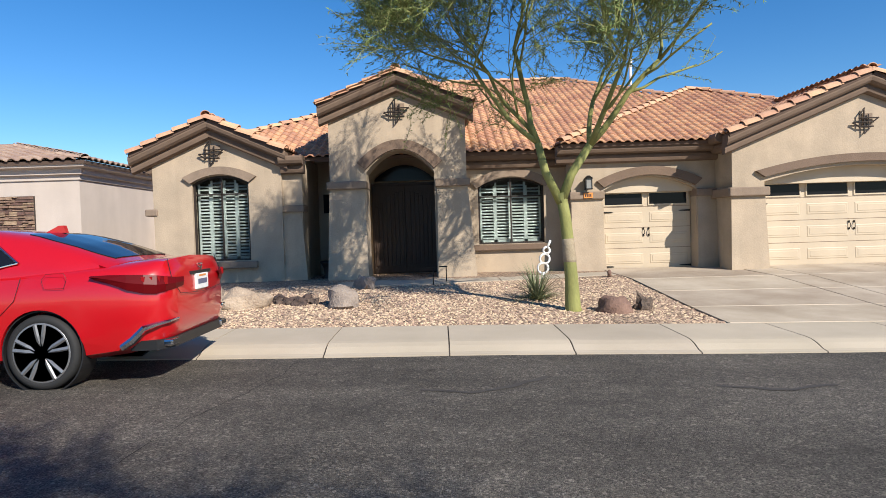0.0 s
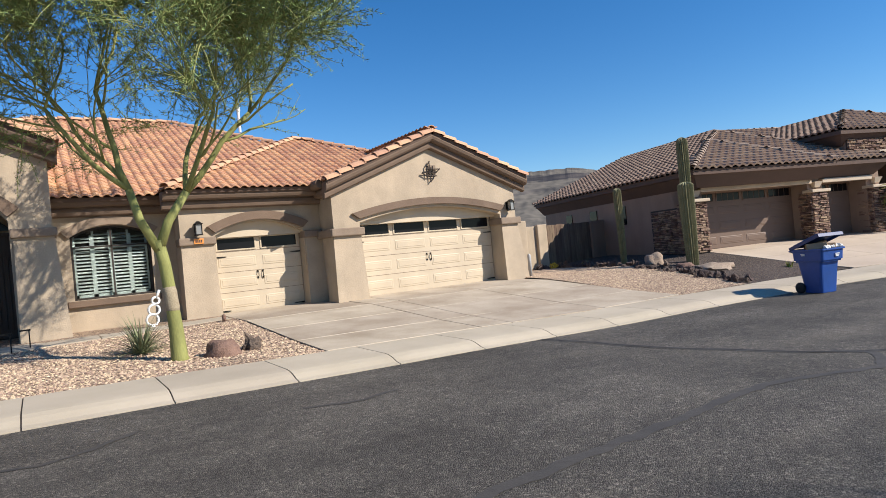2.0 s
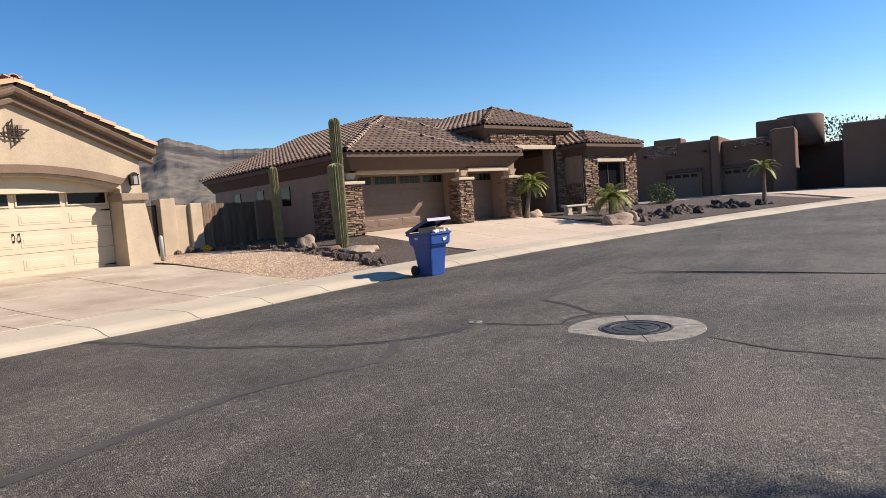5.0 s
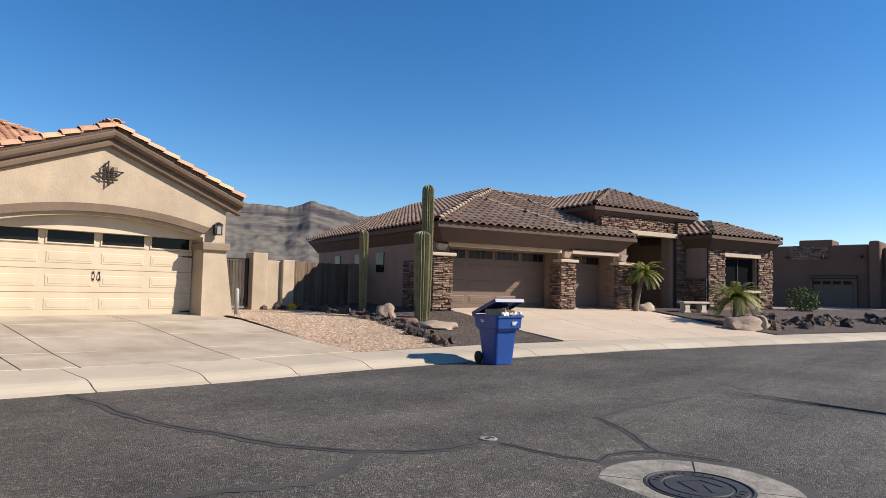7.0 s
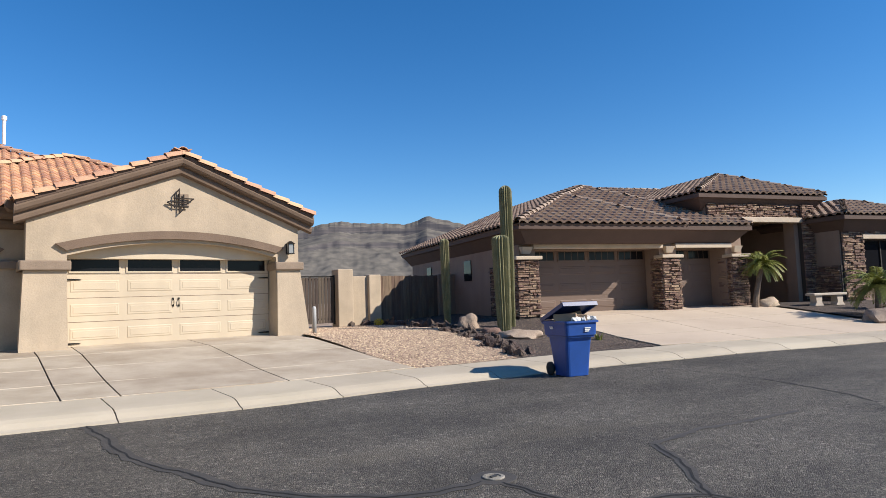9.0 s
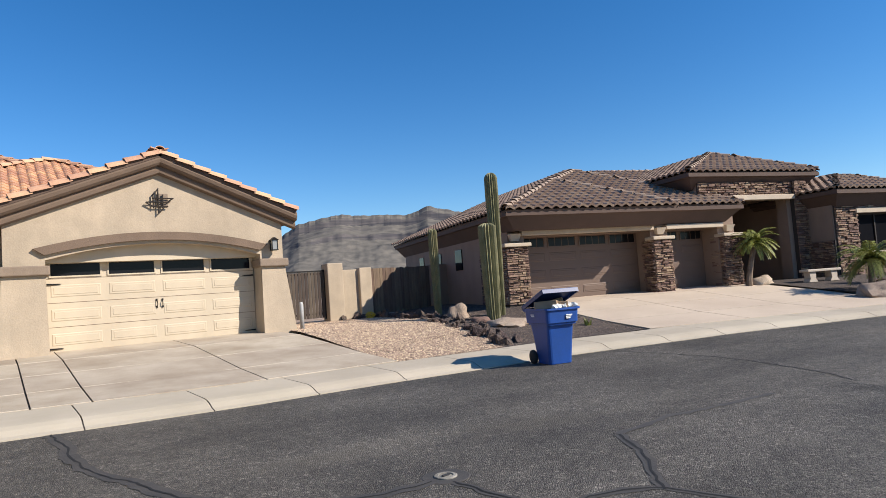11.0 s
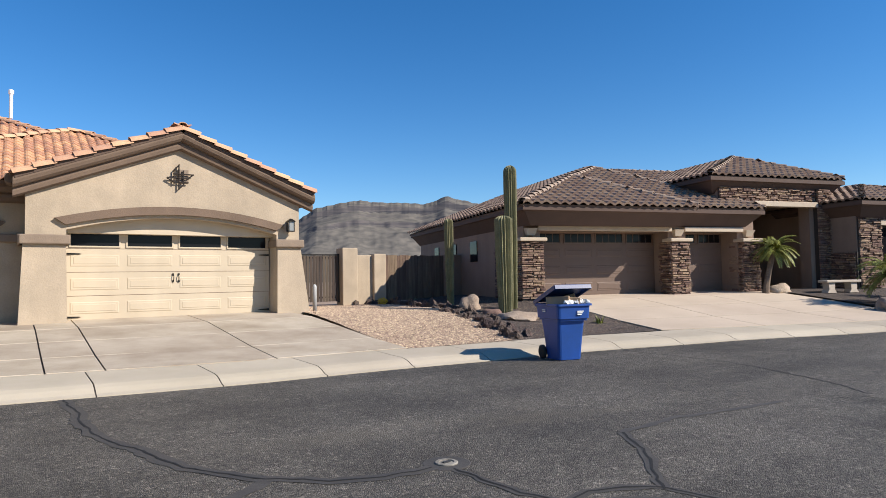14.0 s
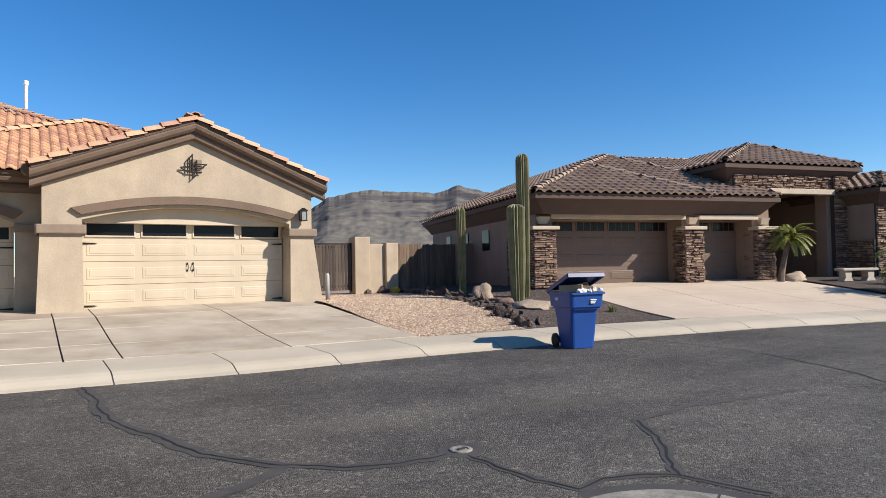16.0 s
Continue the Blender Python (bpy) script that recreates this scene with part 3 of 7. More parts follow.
def patch(name, pts, lift, mat, label, category, step=0.6):
    """A sheet that follows the yard inside an outline."""
    xs, ys = [p[0] for p in pts], [p[1] for p in pts]

    def inside(x, y):
        r = False
        for (x0, y0), (x1, y1) in zip(pts, pts[1:] + pts[:1]):
            if (y0 > y) != (y1 > y) and x < (x1 - x0) * (y - y0) / (y1 - y0) + x0:
                r = not r
        return r
    bm = bmesh.new()
    q = [bm.verts.new((x, y, 0)) for x, y in pts]
    bm.faces.new(q)
    for ax, lo, hi in ((0, min(xs), max(xs)), (1, min(ys), max(ys))):
        for c in np.arange(math.floor(lo) + step, hi, step):
            co, no = ((c, 0, 0), (1, 0, 0)) if ax == 0 else ((0, c, 0), (0, 1, 0))
            bmesh.ops.bisect_plane(bm, geom=bm.verts[:] + bm.edges[:] + bm.faces[:], plane_co=co, plane_no=no)
    for v in bm.verts:
        v.co.z = yard_z(v.co.x, v.co.y) + lift + 0.015 * noise.noise(v.co * 0.9)
    bmesh.ops.recalc_face_normals(bm, faces=bm.faces[:])
    if bm.faces[:][0].normal.z < 0:
        bmesh.ops.reverse_faces(bm, faces=bm.faces[:])
    solid(name, bm, mat, label, category, kind="structure", smooth=True)
    return inside


build_ground()
build_road()
build_pavement()


def hz(x, y, lift=0.0):
    return (x, y, yard_z(x, y) + lift)


drive_1 = thing("driveway", "beige concrete driveway with scored bays", "driveway", kind="structure")
for x0, x1, yf in ((4.1, 7.28, 16.9), (7.28, 8.05, 16.25), (8.05, 10.68, 16.25), (10.68, 13.3, 16.25)):
    cuts = [(y - 9.40) / (yf - 9.40) for y in (9.40, 10.85, 12.45, 14.1, yf)]
    slab_grid(drive_1, DRIVE, [(x0, 9.40, road_z(x0) + 0.145), (x1, 9.40, road_z(x1) + 0.145), (x1, yf, 0.425), (x0, yf, 0.425)], 1, 4, edges_v=cuts, follow=True, gap_v=0.006)


def pale_joint(x0, y0, x1, y1, w=0.011):
    """A thin pale filler in a scored joint of the driveway."""
    bm = bmesh.new()
    side = Vector((y0 - y1, x1 - x0, 0)).normalized() * w
    rows = []
    for k in range(9):
        p = Vector((x0 + (x1 - x0) * k / 8, y0 + (y1 - y0) * k / 8, 0))
        z = yard_z(p.x, p.y) + 0.02
        a, b = p - side, p + side
        rows.append([bm.verts.new((a.x, a.y, z - 0.03)), bm.verts.new((a.x, a.y, z + 0.003)), bm.verts.new((b.x, b.y, z + 0.003)), bm.verts.new((b.x, b.y, z - 0.03))])
    for a, b in zip(rows, rows[1:]):
        for i in range(3):
            bm.faces.new((a[i], b[i], b[i + 1], a[i + 1]))
    bmesh.ops.recalc_face_normals(bm, faces=bm.faces[:])
    part("joint_filler", bm, FILLER, drive_1)


for y in (9.415, 10.85, 12.45, 14.1):
    for x0, x1 in ((4.12, 7.26), (7.30, 8.03), (8.07, 10.66), (10.70, 13.28)):
        pale_joint(x0, y, x1, y)
pale_joint(12.43, 9.45, 13.26, 10.42)
pink_in = patch("gravel_bed", [(-12, 9.4), (4.1, 9.4), (4.05, 16.6), (0.9, 17.4), (-4, 18.4), (-9, 17), (-14, 17), (-20, 14), (-20, 9.4)], 0.0, PEBBLE, "pink gravel front yard bed", "gravel")
pink2 = [(13.28, 9.42), (15.9, 9.25), (16.55, 10.4), (17.25, 12.7), (18.0, 15.9), (18.2, 17.5), (18.3, 19.3), (17.4, 20.2), (13.3, 20.2), (13.6, 15.9)]
pink2_in = patch("gravel_bed", pink2, 0.0, PEBBLE, "pink gravel side yard bed", "gravel")
dark_in = patch("gravel_bed", [(15.9, 9.25), (19.9, 8.5), (21.4, 14.3), (20.6, 14.4), (22.6, 20.2), (17.4, 20.2), (18.3, 19.3), (18.2, 17.5), (18.0, 15.9), (17.25, 12.7), (16.55, 10.4)], 0.0, DARK_GRAVEL, "dark brown gravel planting bed", "gravel")


# ---- roofs ----
def tile_mesh(name, mat, w=0.33, length=0.44, lip=0.035):
    """One curved clay tile, laid from its lower edge upwards along y."""
    bm = bmesh.new()
    k = w / 0.33
    prof = [(x * k, z * k) for x, z in ((0.0, 0.0), (0.06, 0.055), (0.13, 0.075), (0.20, 0.055), (0.255, 0.01), (0.34, 0.0))]
    lo = [bm.verts.new((x, 0, z + lip * k)) for x, z in prof]
    hi = [bm.verts.new((x, length, z)) for x, z in prof]
    un = [bm.verts.new((x, 0.0, z)) for x, z in prof]
    for i in range(len(prof) - 1):
        bm.faces.new((lo[i], lo[i + 1], hi[i + 1], hi[i]))
        bm.faces.new((un[i], un[i + 1], lo[i + 1], lo[i]))
    me = mesh_of(bm, name, mat)
    return me


def cap_mesh(name, mat, r=0.13, length=0.46):
    bm = bmesh.new()
    rows = []
    for y, k, h in ((0.0, 0.86, 0.0), (0.0, 1.0, 0.0), (length, 0.86, -0.03)):
        rows.append([bm.verts.new((math.cos(a) * r * k, y, math.sin(a) * r * k * 0.85 + h)) for a in np.linspace(math.pi, 0, 7)])
    for a, b in zip(rows, rows[1:]):
        for i in range(6):
            bm.faces.new((a[i], a[i + 1], b[i + 1], b[i]))
    return mesh_of(bm, name, mat)


def in_poly(x, y, poly):
    r = False
    for (x0, y0), (x1, y1) in zip(poly, poly[1:] + poly[:1]):
        if (y0 > y) != (y1 > y) and x < (x1 - x0) * (y - y0) / (y1 - y0) + x0:
            r = not r
    return r


class Roof:
    """Roof faces tiled course by course; near tiles are parts, the far ones one mesh."""

    def __init__(self, house, tile_mat, cap_mat, single=0, w=0.33, h=0.37, lip=0.035):
        self.ob = new("roof")
        self.ob.parent = house
        self.w, self.h = w, h
        self.tile, self.cap = tile_mesh("roof_tile", tile_mat, w, h * 1.19, lip), cap_mesh("cap_tile", cap_mat)
        self.mat, self.single, self.mats = tile_mat, single, []

    def face(self, pts, near=False):
        """pts: eave left, eave right, then round the top; seen from outside, eave at the bottom."""
        pts = [Vector(p) for p in pts]
        o, e = pts[0], (pts[1] - pts[0]).normalized()
        n = e.cross(pts[2] - pts[1]).normalized()
        s = n.cross(e)
        flat = [((p - o).dot(e), (p - o).dot(s)) for p in pts]
        deck = bmesh.new()
        top = [deck.verts.new(p - n * 0.03) for p in pts]
        low = [deck.verts.new(p - n * 0.12) for p in pts]
        deck.faces.new(top)
        deck.faces.new(low[::-1])
        for i in range(len(pts)):
            deck.faces.new((low[i], low[(i + 1) % len(pts)], top[(i + 1) % len(pts)], top[i]))
        bmesh.ops.recalc_face_normals(deck, faces=deck.faces[:])
        part("roof_deck", deck, DECK, self.ob)
        w, h = self.w, self.h
        us, vs = [f[0] for f in flat], [f[1] for f in flat]
        rot = Matrix((e, s, n)).transposed().to_4x4()
        y = -0.06
        while y < max(vs):
            x = min(us)
            while x < max(us):
                if in_poly(x + w / 2, max(y, 0) + 0.12, flat):
                    m = Matrix.Translation(o + e * (x + random.uniform(-0.006, 0.006)) + s * y + n * random.uniform(-0.004, 0.004)) @ rot
                    self.mats.append((near, m))
                x += w
            y += h

    def caps(self, a, b, size=1.0):
        """A row of round cap tiles from the lower end a to the upper end b."""
        a, b = Vector(a), Vector(b)
        d = (b - a).normalized()
        side = d.cross(Vector((0, 0, 1))).normalized()
        up = side.cross(d)
        rot = Matrix((side, d, up)).transposed().to_4x4() @ Matrix.Diagonal((size, 1, size, 1))
        n = max(int((b - a).length / 0.40), 1)
        for i in range(n):
            ob = new("cap_tile", self.cap)
            ob.parent = self.ob
            ob.matrix_basis = Matrix.Translation(a + d * (b - a).length * i / n + up * random.uniform(0, 0.012)) @ rot

    def done(self):
        near = [m for k, m in self.mats if k][: self.single]
        used = len(near)
        far, seen = [], 0
        for k, m in self.mats:
            if k and seen < used:
                seen += 1
                ob = new("roof_tile", self.tile)
                ob.parent = self.ob
                ob.matrix_basis = m
            else:
                far.append(m)
        if far:
            base = np.array([v.co[:] + (1,) for v in self.tile.vertices])
            poly = [list(p.vertices) for p in self.tile.polygons]
            vs = np.concatenate([base @ np.array(m).T for m in far])[:, :3]
            fs = [[i + k * len(base) for i in p] for k in range(len(far)) for p in poly]
            me = bpy.data.meshes.new("roof_tiles")
            me.from_pydata(vs.tolist(), [], fs)
            me.materials.append(self.mat)
            ob = new("roof_tiles", me)
            ob.parent = self.ob
            tagged(ob, kind="stuff")


# Profile of the two rounded stucco bands under the eaves.
BANDS = [(0.0, -0.46), (0.10, -0.46), (0.17, -0.43), (0.20, -0.36), (0.20, -0.29), (0.17, -0.24), (0.30, -0.24), (0.36, -0.21), (0.40, -0.14), (0.40, -0.07), (0.37, -0.02), (0.0, -0.02)]


def arch_pts(x0, x1, z_side, z_mid, n=14):
    """Points of a flat arch from x0 to x1."""
    out = []
    for i in range(n + 1):
        k = i / n
        out.append((x0 + (x1 - x0) * k, z_side + (z_mid - z_side) * (1 - (2 * k - 1) ** 2)))
    return out


def arch_band(bm, x0, x1, z_side, z_mid, thick, y0, y1, foot=0.0):
    lo = arch_pts(x0, x1, z_side, z_mid)
    up = arch_pts(x0 - foot, x1 + foot, z_side + thick * 0.75, z_mid + thick)
    prism(bm, lo + up[::-1], y0, y1)


def gable_wall(bm, x0, x1, z0, eave, apex_x, apex_z, y0, y1, hole=None):
    """A gable front with an arched opening (x0, x1, base, spring, crown)."""
    if hole is None:
        prism(bm, [(x0, z0), (x1, z0), (x1, eave), (apex_x, apex_z), (x0, eave)], y0, y1)
        return
    a, b, hb, hs, hc = hole
    arch = arch_pts(a, b, hs, hc)
    if hb <= z0:
        prism(bm, [(x0, z0), (a, z0)] + arch + [(b, z0), (x1, z0), (x1, eave), (apex_x, apex_z), (x0, eave)], y0, y1)
    else:
        mid = len(arch) // 2
        prism(bm, [(x0, z0), (apex_x, z0), (apex_x, hb), (a, hb)] + arch[: mid + 1] + [(apex_x, apex_z), (x0, eave)], y0, y1)
        prism(bm, [(apex_x, z0), (x1, z0), (x1, eave), (apex_x, apex_z)] + arch[mid:] + [(b, hb), (apex_x, hb)], y0, y1)


def garage_door(house, x0, x1, y, z0, z1, cols, mat, glass_h=0.33, rows=3, panes=1, frame_mat=None):
    """A sectional door with raised panels, a row of windows, hinges and pulls."""
    door = part("garage_door", boxbm(x0, x1, y, y + 0.05, z0, z1 + 0.03), mat, house)
    w = (x1 - x0) / cols
    sec = (z1 - glass_h - 0.06 - z0) / rows
    for r in range(1, rows + 1):
        part("groove", boxbm(x0, x1, y - 0.004, y + 0.002, z0 + r * sec - 0.005, z0 + r * sec + 0.005), TRIM, door)
    for c in range(cols):
        cx = x0 + w * c
        for r in range(rows):
            bz = z0 + sec * r
            bm = bmesh.new()
            frustum_y(bm, cx + 0.09, cx + w - 0.09, bz + sec * 0.24, bz + sec * 0.74, y, y - 0.010, 0.018)
            frustum_y(bm, cx + 0.15, cx + w - 0.15, bz + sec * 0.34, bz + sec * 0.64, y - 0.0095, y - 0.017, 0.010)
            part("panel", bm, mat, door)
        g0, g1 = z1 - glass_h, z1 - 0.03
        for p in range(panes):
            pw = (w - 0.18) / panes
            part("window_pane", boxbm(cx + 0.09 + p * pw + 0.012, cx + 0.09 + (p + 1) * pw - 0.012, y - 0.006, y + 0.01, g0, g1), DARKGLASS, door, "dark window pane")
        bm = bmesh.new()
        ring_frame(bm, cx + 0.06, cx + w - 0.06, g0 - 0.03, g1 + 0.03, 0.035, y - 0.025, y)
        part("window_frame", bm, frame_mat or mat, door)
    return door


def ring_frame(bm, x0, x1, z0, z1, t, y0, y1):
    """A rectangular frame in one welded piece."""
    rings = [[bm.verts.new((x, y, z)) for x, z in ((x0 + k, z0 + k), (x1 - k, z0 + k), (x1 - k, z1 - k), (x0 + k, z1 - k))] for k, y in ((0, y1), (0, y0), (t, y0), (t, y1))]
    for a, b in zip(rings, rings[1:] + rings[:1]):
        for i in range(4):
            bm.faces.new((a[i], a[(i + 1) % 4], b[(i + 1) % 4], b[i]))
    bmesh.ops.recalc_face_normals(bm, faces=bm.faces[:])


def frustum_y(bm, x0, x1, z0, z1, ya, yb, inset):
    lo = [bm.verts.new((x, ya, z)) for x, z in ((x0, z0), (x1, z0), (x1, z1), (x0, z1))]
    hi = [bm.verts.new((x, yb, z)) for x, z in ((x0 + inset, z0 + inset), (x1 - inset, z0 + inset), (x1 - inset, z1 - inset), (x0 + inset, z1 - inset))]
    bm.faces.new(hi)
    for i in range(4):
        bm.faces.new((lo[i], lo[(i + 1) % 4], hi[(i + 1) % 4], hi[i]))
    bmesh.ops.recalc_face_normals(bm, faces=bm.faces[:])


def door_iron(door, x0, x1, y, z0, z1):
    """Strap hinges at the sides and two pulls in the middle."""
    for x, s in ((x0 + 0.01, 1), (x1 - 0.01, -1)):
        for z in (z0 + 0.07, z1 - 0.52):
            bm = bmesh.new()
            prism(bm, [(x, z - 0.022), (x + s * 0.26, z - 0.012), (x + s * 0.32, z), (x + s * 0.26, z + 0.012), (x, z + 0.022)], y - 0.03, y - 0.018)
            part("strap_hinge", bm, BLACK, door, "black iron strap hinge")
    xm = (x0 + x1) / 2
    for s in (-1, 1):
        bm = bmesh.new()
        tube(bm, [(xm + s * 0.07, y - 0.02, z0 + 0.90), (xm + s * 0.062, y - 0.06, z0 + 0.94), (xm + s * 0.062, y - 0.06, z0 + 1.03), (xm + s * 0.07, y - 0.02, z0 + 1.07)], 0.010, 6)
        box(bm, xm + s * 0.07 - 0.018, xm + s * 0.07 + 0.018, y - 0.03, y, z0 + 0.87, z0 + 0.92)
        box(bm, xm + s * 0.07 - 0.018, xm + s * 0.07 + 0.018, y - 0.03, y, z0 + 1.05, z0 + 1.10)
        part("pull_handle", bm, BLACK, door, "black iron pull handle")


def medallion(house, x, y, z, s=0.34):
    """A wrought-iron ornament of crossing bars over a small plate."""
    orn = part("ornament", boxbm(x - s * 0.1, x + s * 0.62, y - 0.03, y, z - s * 0.35, z + s * 0.62), LEDGE, house, "brown ornament of crossed iron bars")
    for x0, z0, x1, z1 in ((-0.42, -0.5, -0.42, 0.55), (-0.08, -0.85, -0.08, 0.95), (0.24, -0.55, 0.24, 0.55), (-0.55, -0.36, 0.6, -0.36), (-0.9, -0.05, 0.6, -0.05), (-0.5, 0.25, 0.95, 0.25),
                           (-0.95, -0.08, -0.42, -0.36), (0.6, 0.0, 0.98, 0.28), (-0.1, -0.9, 0.28, -0.5), (-0.42, 0.5, -0.05, 0.98)):
        bm = bmesh.new()
        yy = y - 0.07 - (0.012 if x0 != x1 else 0)
        tube(bm, [(x + x0 * s, yy, z + z0 * s), (x + x1 * s, yy, z + z1 * s)], 0.017, 6)
        part("iron_bar", bm, BRONZE, orn)


def wall_lantern(x, y, z, size=1.0):
    lamp = thing("wall_lantern", "black iron wall lantern with glass sides beside the garage", "lantern", "wall lanterns", at=(x, y, z))
    s = size
    bm = bmesh.new()
    box(bm, -0.06 * s, 0.06 * s, -0.03, 0, -0.14 * s, 0.14 * s)
    tube(bm, [(0, -0.02, 0.1 * s), (0, -0.10 * s, 0.17 * s), (0, -0.17 * s, 0.16 * s)], 0.012, 6)
    part("bracket", bm, BLACK, lamp)
    bm = bmesh.new()
    for a in (-1, 1):
        for b in (-1, 1):
            box(bm, a * 0.075 * s - 0.008, a * 0.075 * s + 0.008, -0.17 * s + b * 0.075 * s - 0.008, -0.17 * s + b * 0.075 * s + 0.008, -0.15 * s, 0.11 * s)
    box(bm, -0.09 * s, 0.09 * s, -0.26 * s, -0.08 * s, -0.17 * s, -0.145 * s)
    part("cage", bm, BLACK, lamp)
    bm = bmesh.new()
    frustum(bm, (-0.11 * s, 0.11 * s, -0.28 * s, -0.06 * s), (-0.03 * s, 0.03 * s, -0.2 * s, -0.14 * s), 0.11 * s, 0.19 * s)
    part("roof_cap", bm, BLACK, lamp)
    part("glass", boxbm(-0.068 * s, 0.068 * s, -0.238 * s, -0.102 * s, -0.145 * s, 0.11 * s), glass_mat("lantern_glass", (0.25, 0.25, 0.24), 0.15), lamp)
    return lamp


def shutter_window(house, x0, x1, z0, z_side, z_mid, y, depth=0.14):
    """An arched window with a dark frame, glass and white plantation shutters inside."""
    arch = arch_pts(x0, x1, z_side, z_mid, 12)
    inner = arch_pts(x0 + 0.05, x1 - 0.05, z_side - 0.03, z_mid - 0.05, 12)
    bm = bmesh.new()
    outer_loop = [(x0, z0)] + arch + [(x1, z0)]
    inner_loop = [(x0 + 0.05, z0 + 0.05)] + inner + [(x1 - 0.05, z0 + 0.05)]
    n = len(outer_loop)
    for i in range(n):
        j = (i + 1) % n
        quad = [outer_loop[i], outer_loop[j], inner_loop[j], inner_loop[i]]
        prism(bm, quad, y - 0.03, y + 0.03)
    bmesh.ops.remove_doubles(bm, verts=bm.verts[:], dist=0.0005)
    win = part("window", bm, BRONZE, house, "arched window with white plantation shutters")
    bm = bmesh.new()
    xm = (x0 + x1) / 2
    box(bm, x0 + 0.05, x1 - 0.05, y - 0.02, y + 0.02, z_side - 0.30, z_side - 0.265)
    box(bm, xm - 0.02, xm + 0.02, y - 0.02, y + 0.02, z0 + 0.05, z_mid - 0.06)
    part("mullion", bm, BRONZE, win)
    bm = bmesh.new()
    prism(bm, inner_loop, y - 0.004, y + 0.004)
    g = part("glass_pane", bm, CLEAR, win)
    g.visible_shadow = False
    for c in range(4):
        a, b = x0 + 0.06 + (x1 - x0 - 0.12) * c / 4, x0 + 0.06 + (x1 - x0 - 0.12) * (c + 1) / 4
        bm = bmesh.new()
        k = abs((a + b) / 2 - xm) / ((x1 - x0) / 2)
        top = z_side + (z_mid - z_side) * (1 - k * k) - 0.1
        yy = y + depth
        for u0, u1 in ((a, a + 0.05), (b - 0.05, b)):
            box(bm, u0, u1, yy - 0.015, yy + 0.015, z0 + 0.05, top)
        box(bm, a, b, yy - 0.015, yy + 0.015, z_side - 0.33, z_side - 0.25)
        box(bm, a, b, yy - 0.015, yy + 0.015, z0 + 0.05, z0 + 0.12)
        part("shutter_frame", bm, SHUTTER, win)
        z = z0 + 0.16
        while z < top - 0.03:
            if not z_side - 0.36 < z < z_side - 0.22:
                bm = bmesh.new()
                prism(bm, [(yy - 0.03, z - 0.022), (yy + 0.03, z + 0.018), (yy + 0.03, z + 0.026), (yy - 0.03, z - 0.014)], a + 0.05, b - 0.05, axis="x")
                part("louver", bm, SHUTTER, win)
            z += 0.085
    part("dark_room", boxbm(x0 - 0.3, x1 + 0.3, y + 0.9, y + 0.95, z0 - 0.2, z_mid + 0.2), ROOM, win)
    return win


# ---- the beige house with terracotta roof ----
house_1 = thing("house", "beige stucco house with terracotta tile roof and brown trim", "house")
Z0 = 0.2      # foot of the walls, below the soil
PITCH = 0.44

# Two-car garage front
GY = 15.65
bm = bmesh.new()
gable_wall(bm, 7.1, 13.55, Z0, 3.72, 10.38, 5.10, GY, GY + 0.55, hole=(7.9, 12.9, 0.0, 2.55, 2.9))
box(bm, 7.1, 7.4, GY + 0.55, 21.5, Z0, 3.8)
box(bm, 13.25, 13.55, GY + 0.55, 30, Z0, 3.6)
part("wall", bm, STUCCO, house_1)
bm = bmesh.new()
prism(bm, [(7.9, 2.5), (12.9, 2.5)] + arch_pts(7.9, 12.9, 2.56, 2.91)[::-1], GY + 0.3, GY + 0.62)
part("door_header", bm, CREAM, house_1)
bm = bmesh.new()
arch_band(bm, 7.88, 12.87, 2.66, 2.98, 0.2, GY - 0.1, GY + 0.02, foot=0.22)
part("arch_moulding", bm, TRIM, house_1)
for lo, hi, led in (((6.98, 7.93, GY - 0.16, GY + 0.5), (7.06, 7.9, GY - 0.03, GY + 0.5), (6.98, 7.98, GY - 0.14, GY + 0.5)),
                    ((12.86, 13.82, GY - 0.16, GY + 0.6), (12.92, 13.58, GY - 0.03, GY + 0.6), (12.84, 13.66, GY - 0.14, GY + 0.6))):
    bm = bmesh.new()
    frustum(bm, lo, hi, Z0, 2.22)
    part("buttress", bm, STUCCO, house_1)
    part("ledge", boxbm(led[0], led[1], led[2], led[3], 2.2, 2.42, bevel=0.03), LEDGE, house_1)
door = garage_door(house_1, 7.93, 12.87, GY + 0.55, 0.42, 2.53, 4, CREAM)
door_iron(door, 7.93, 12.87, GY + 0.55, 0.42, 2.53)
medallion(house_1, 10.37, GY, 3.94)

# One-car garage front
SY = 16.6
bm = bmesh.new()
prism(bm, [(3.3, Z0), (4.15, Z0)] + arch_pts(4.15, 6.58, 2.5, 2.84) + [(6.58, Z0), (7.1, Z0), (7.1, 3.6), (3.3, 3.6)], SY, SY + 0.4)
box(bm, 3.3, 3.6, SY + 0.4, 19, Z0, 3.6)
part("wall", bm, STUCCO, house_1)
bm = bmesh.new()
prism(bm, [(4.15, 2.44), (6.58, 2.44)] + arch_pts(4.15, 6.58, 2.5, 2.85)[::-1], SY + 0.2, SY + 0.42)
part("door_header", bm, CREAM, house_1)
bm = bmesh.new()
arch_band(bm, 4.15, 6.55, 2.58, 2.88, 0.22, SY - 0.1, SY + 0.02, foot=0.18)
part("arch_moulding", bm, TRIM, house_1)
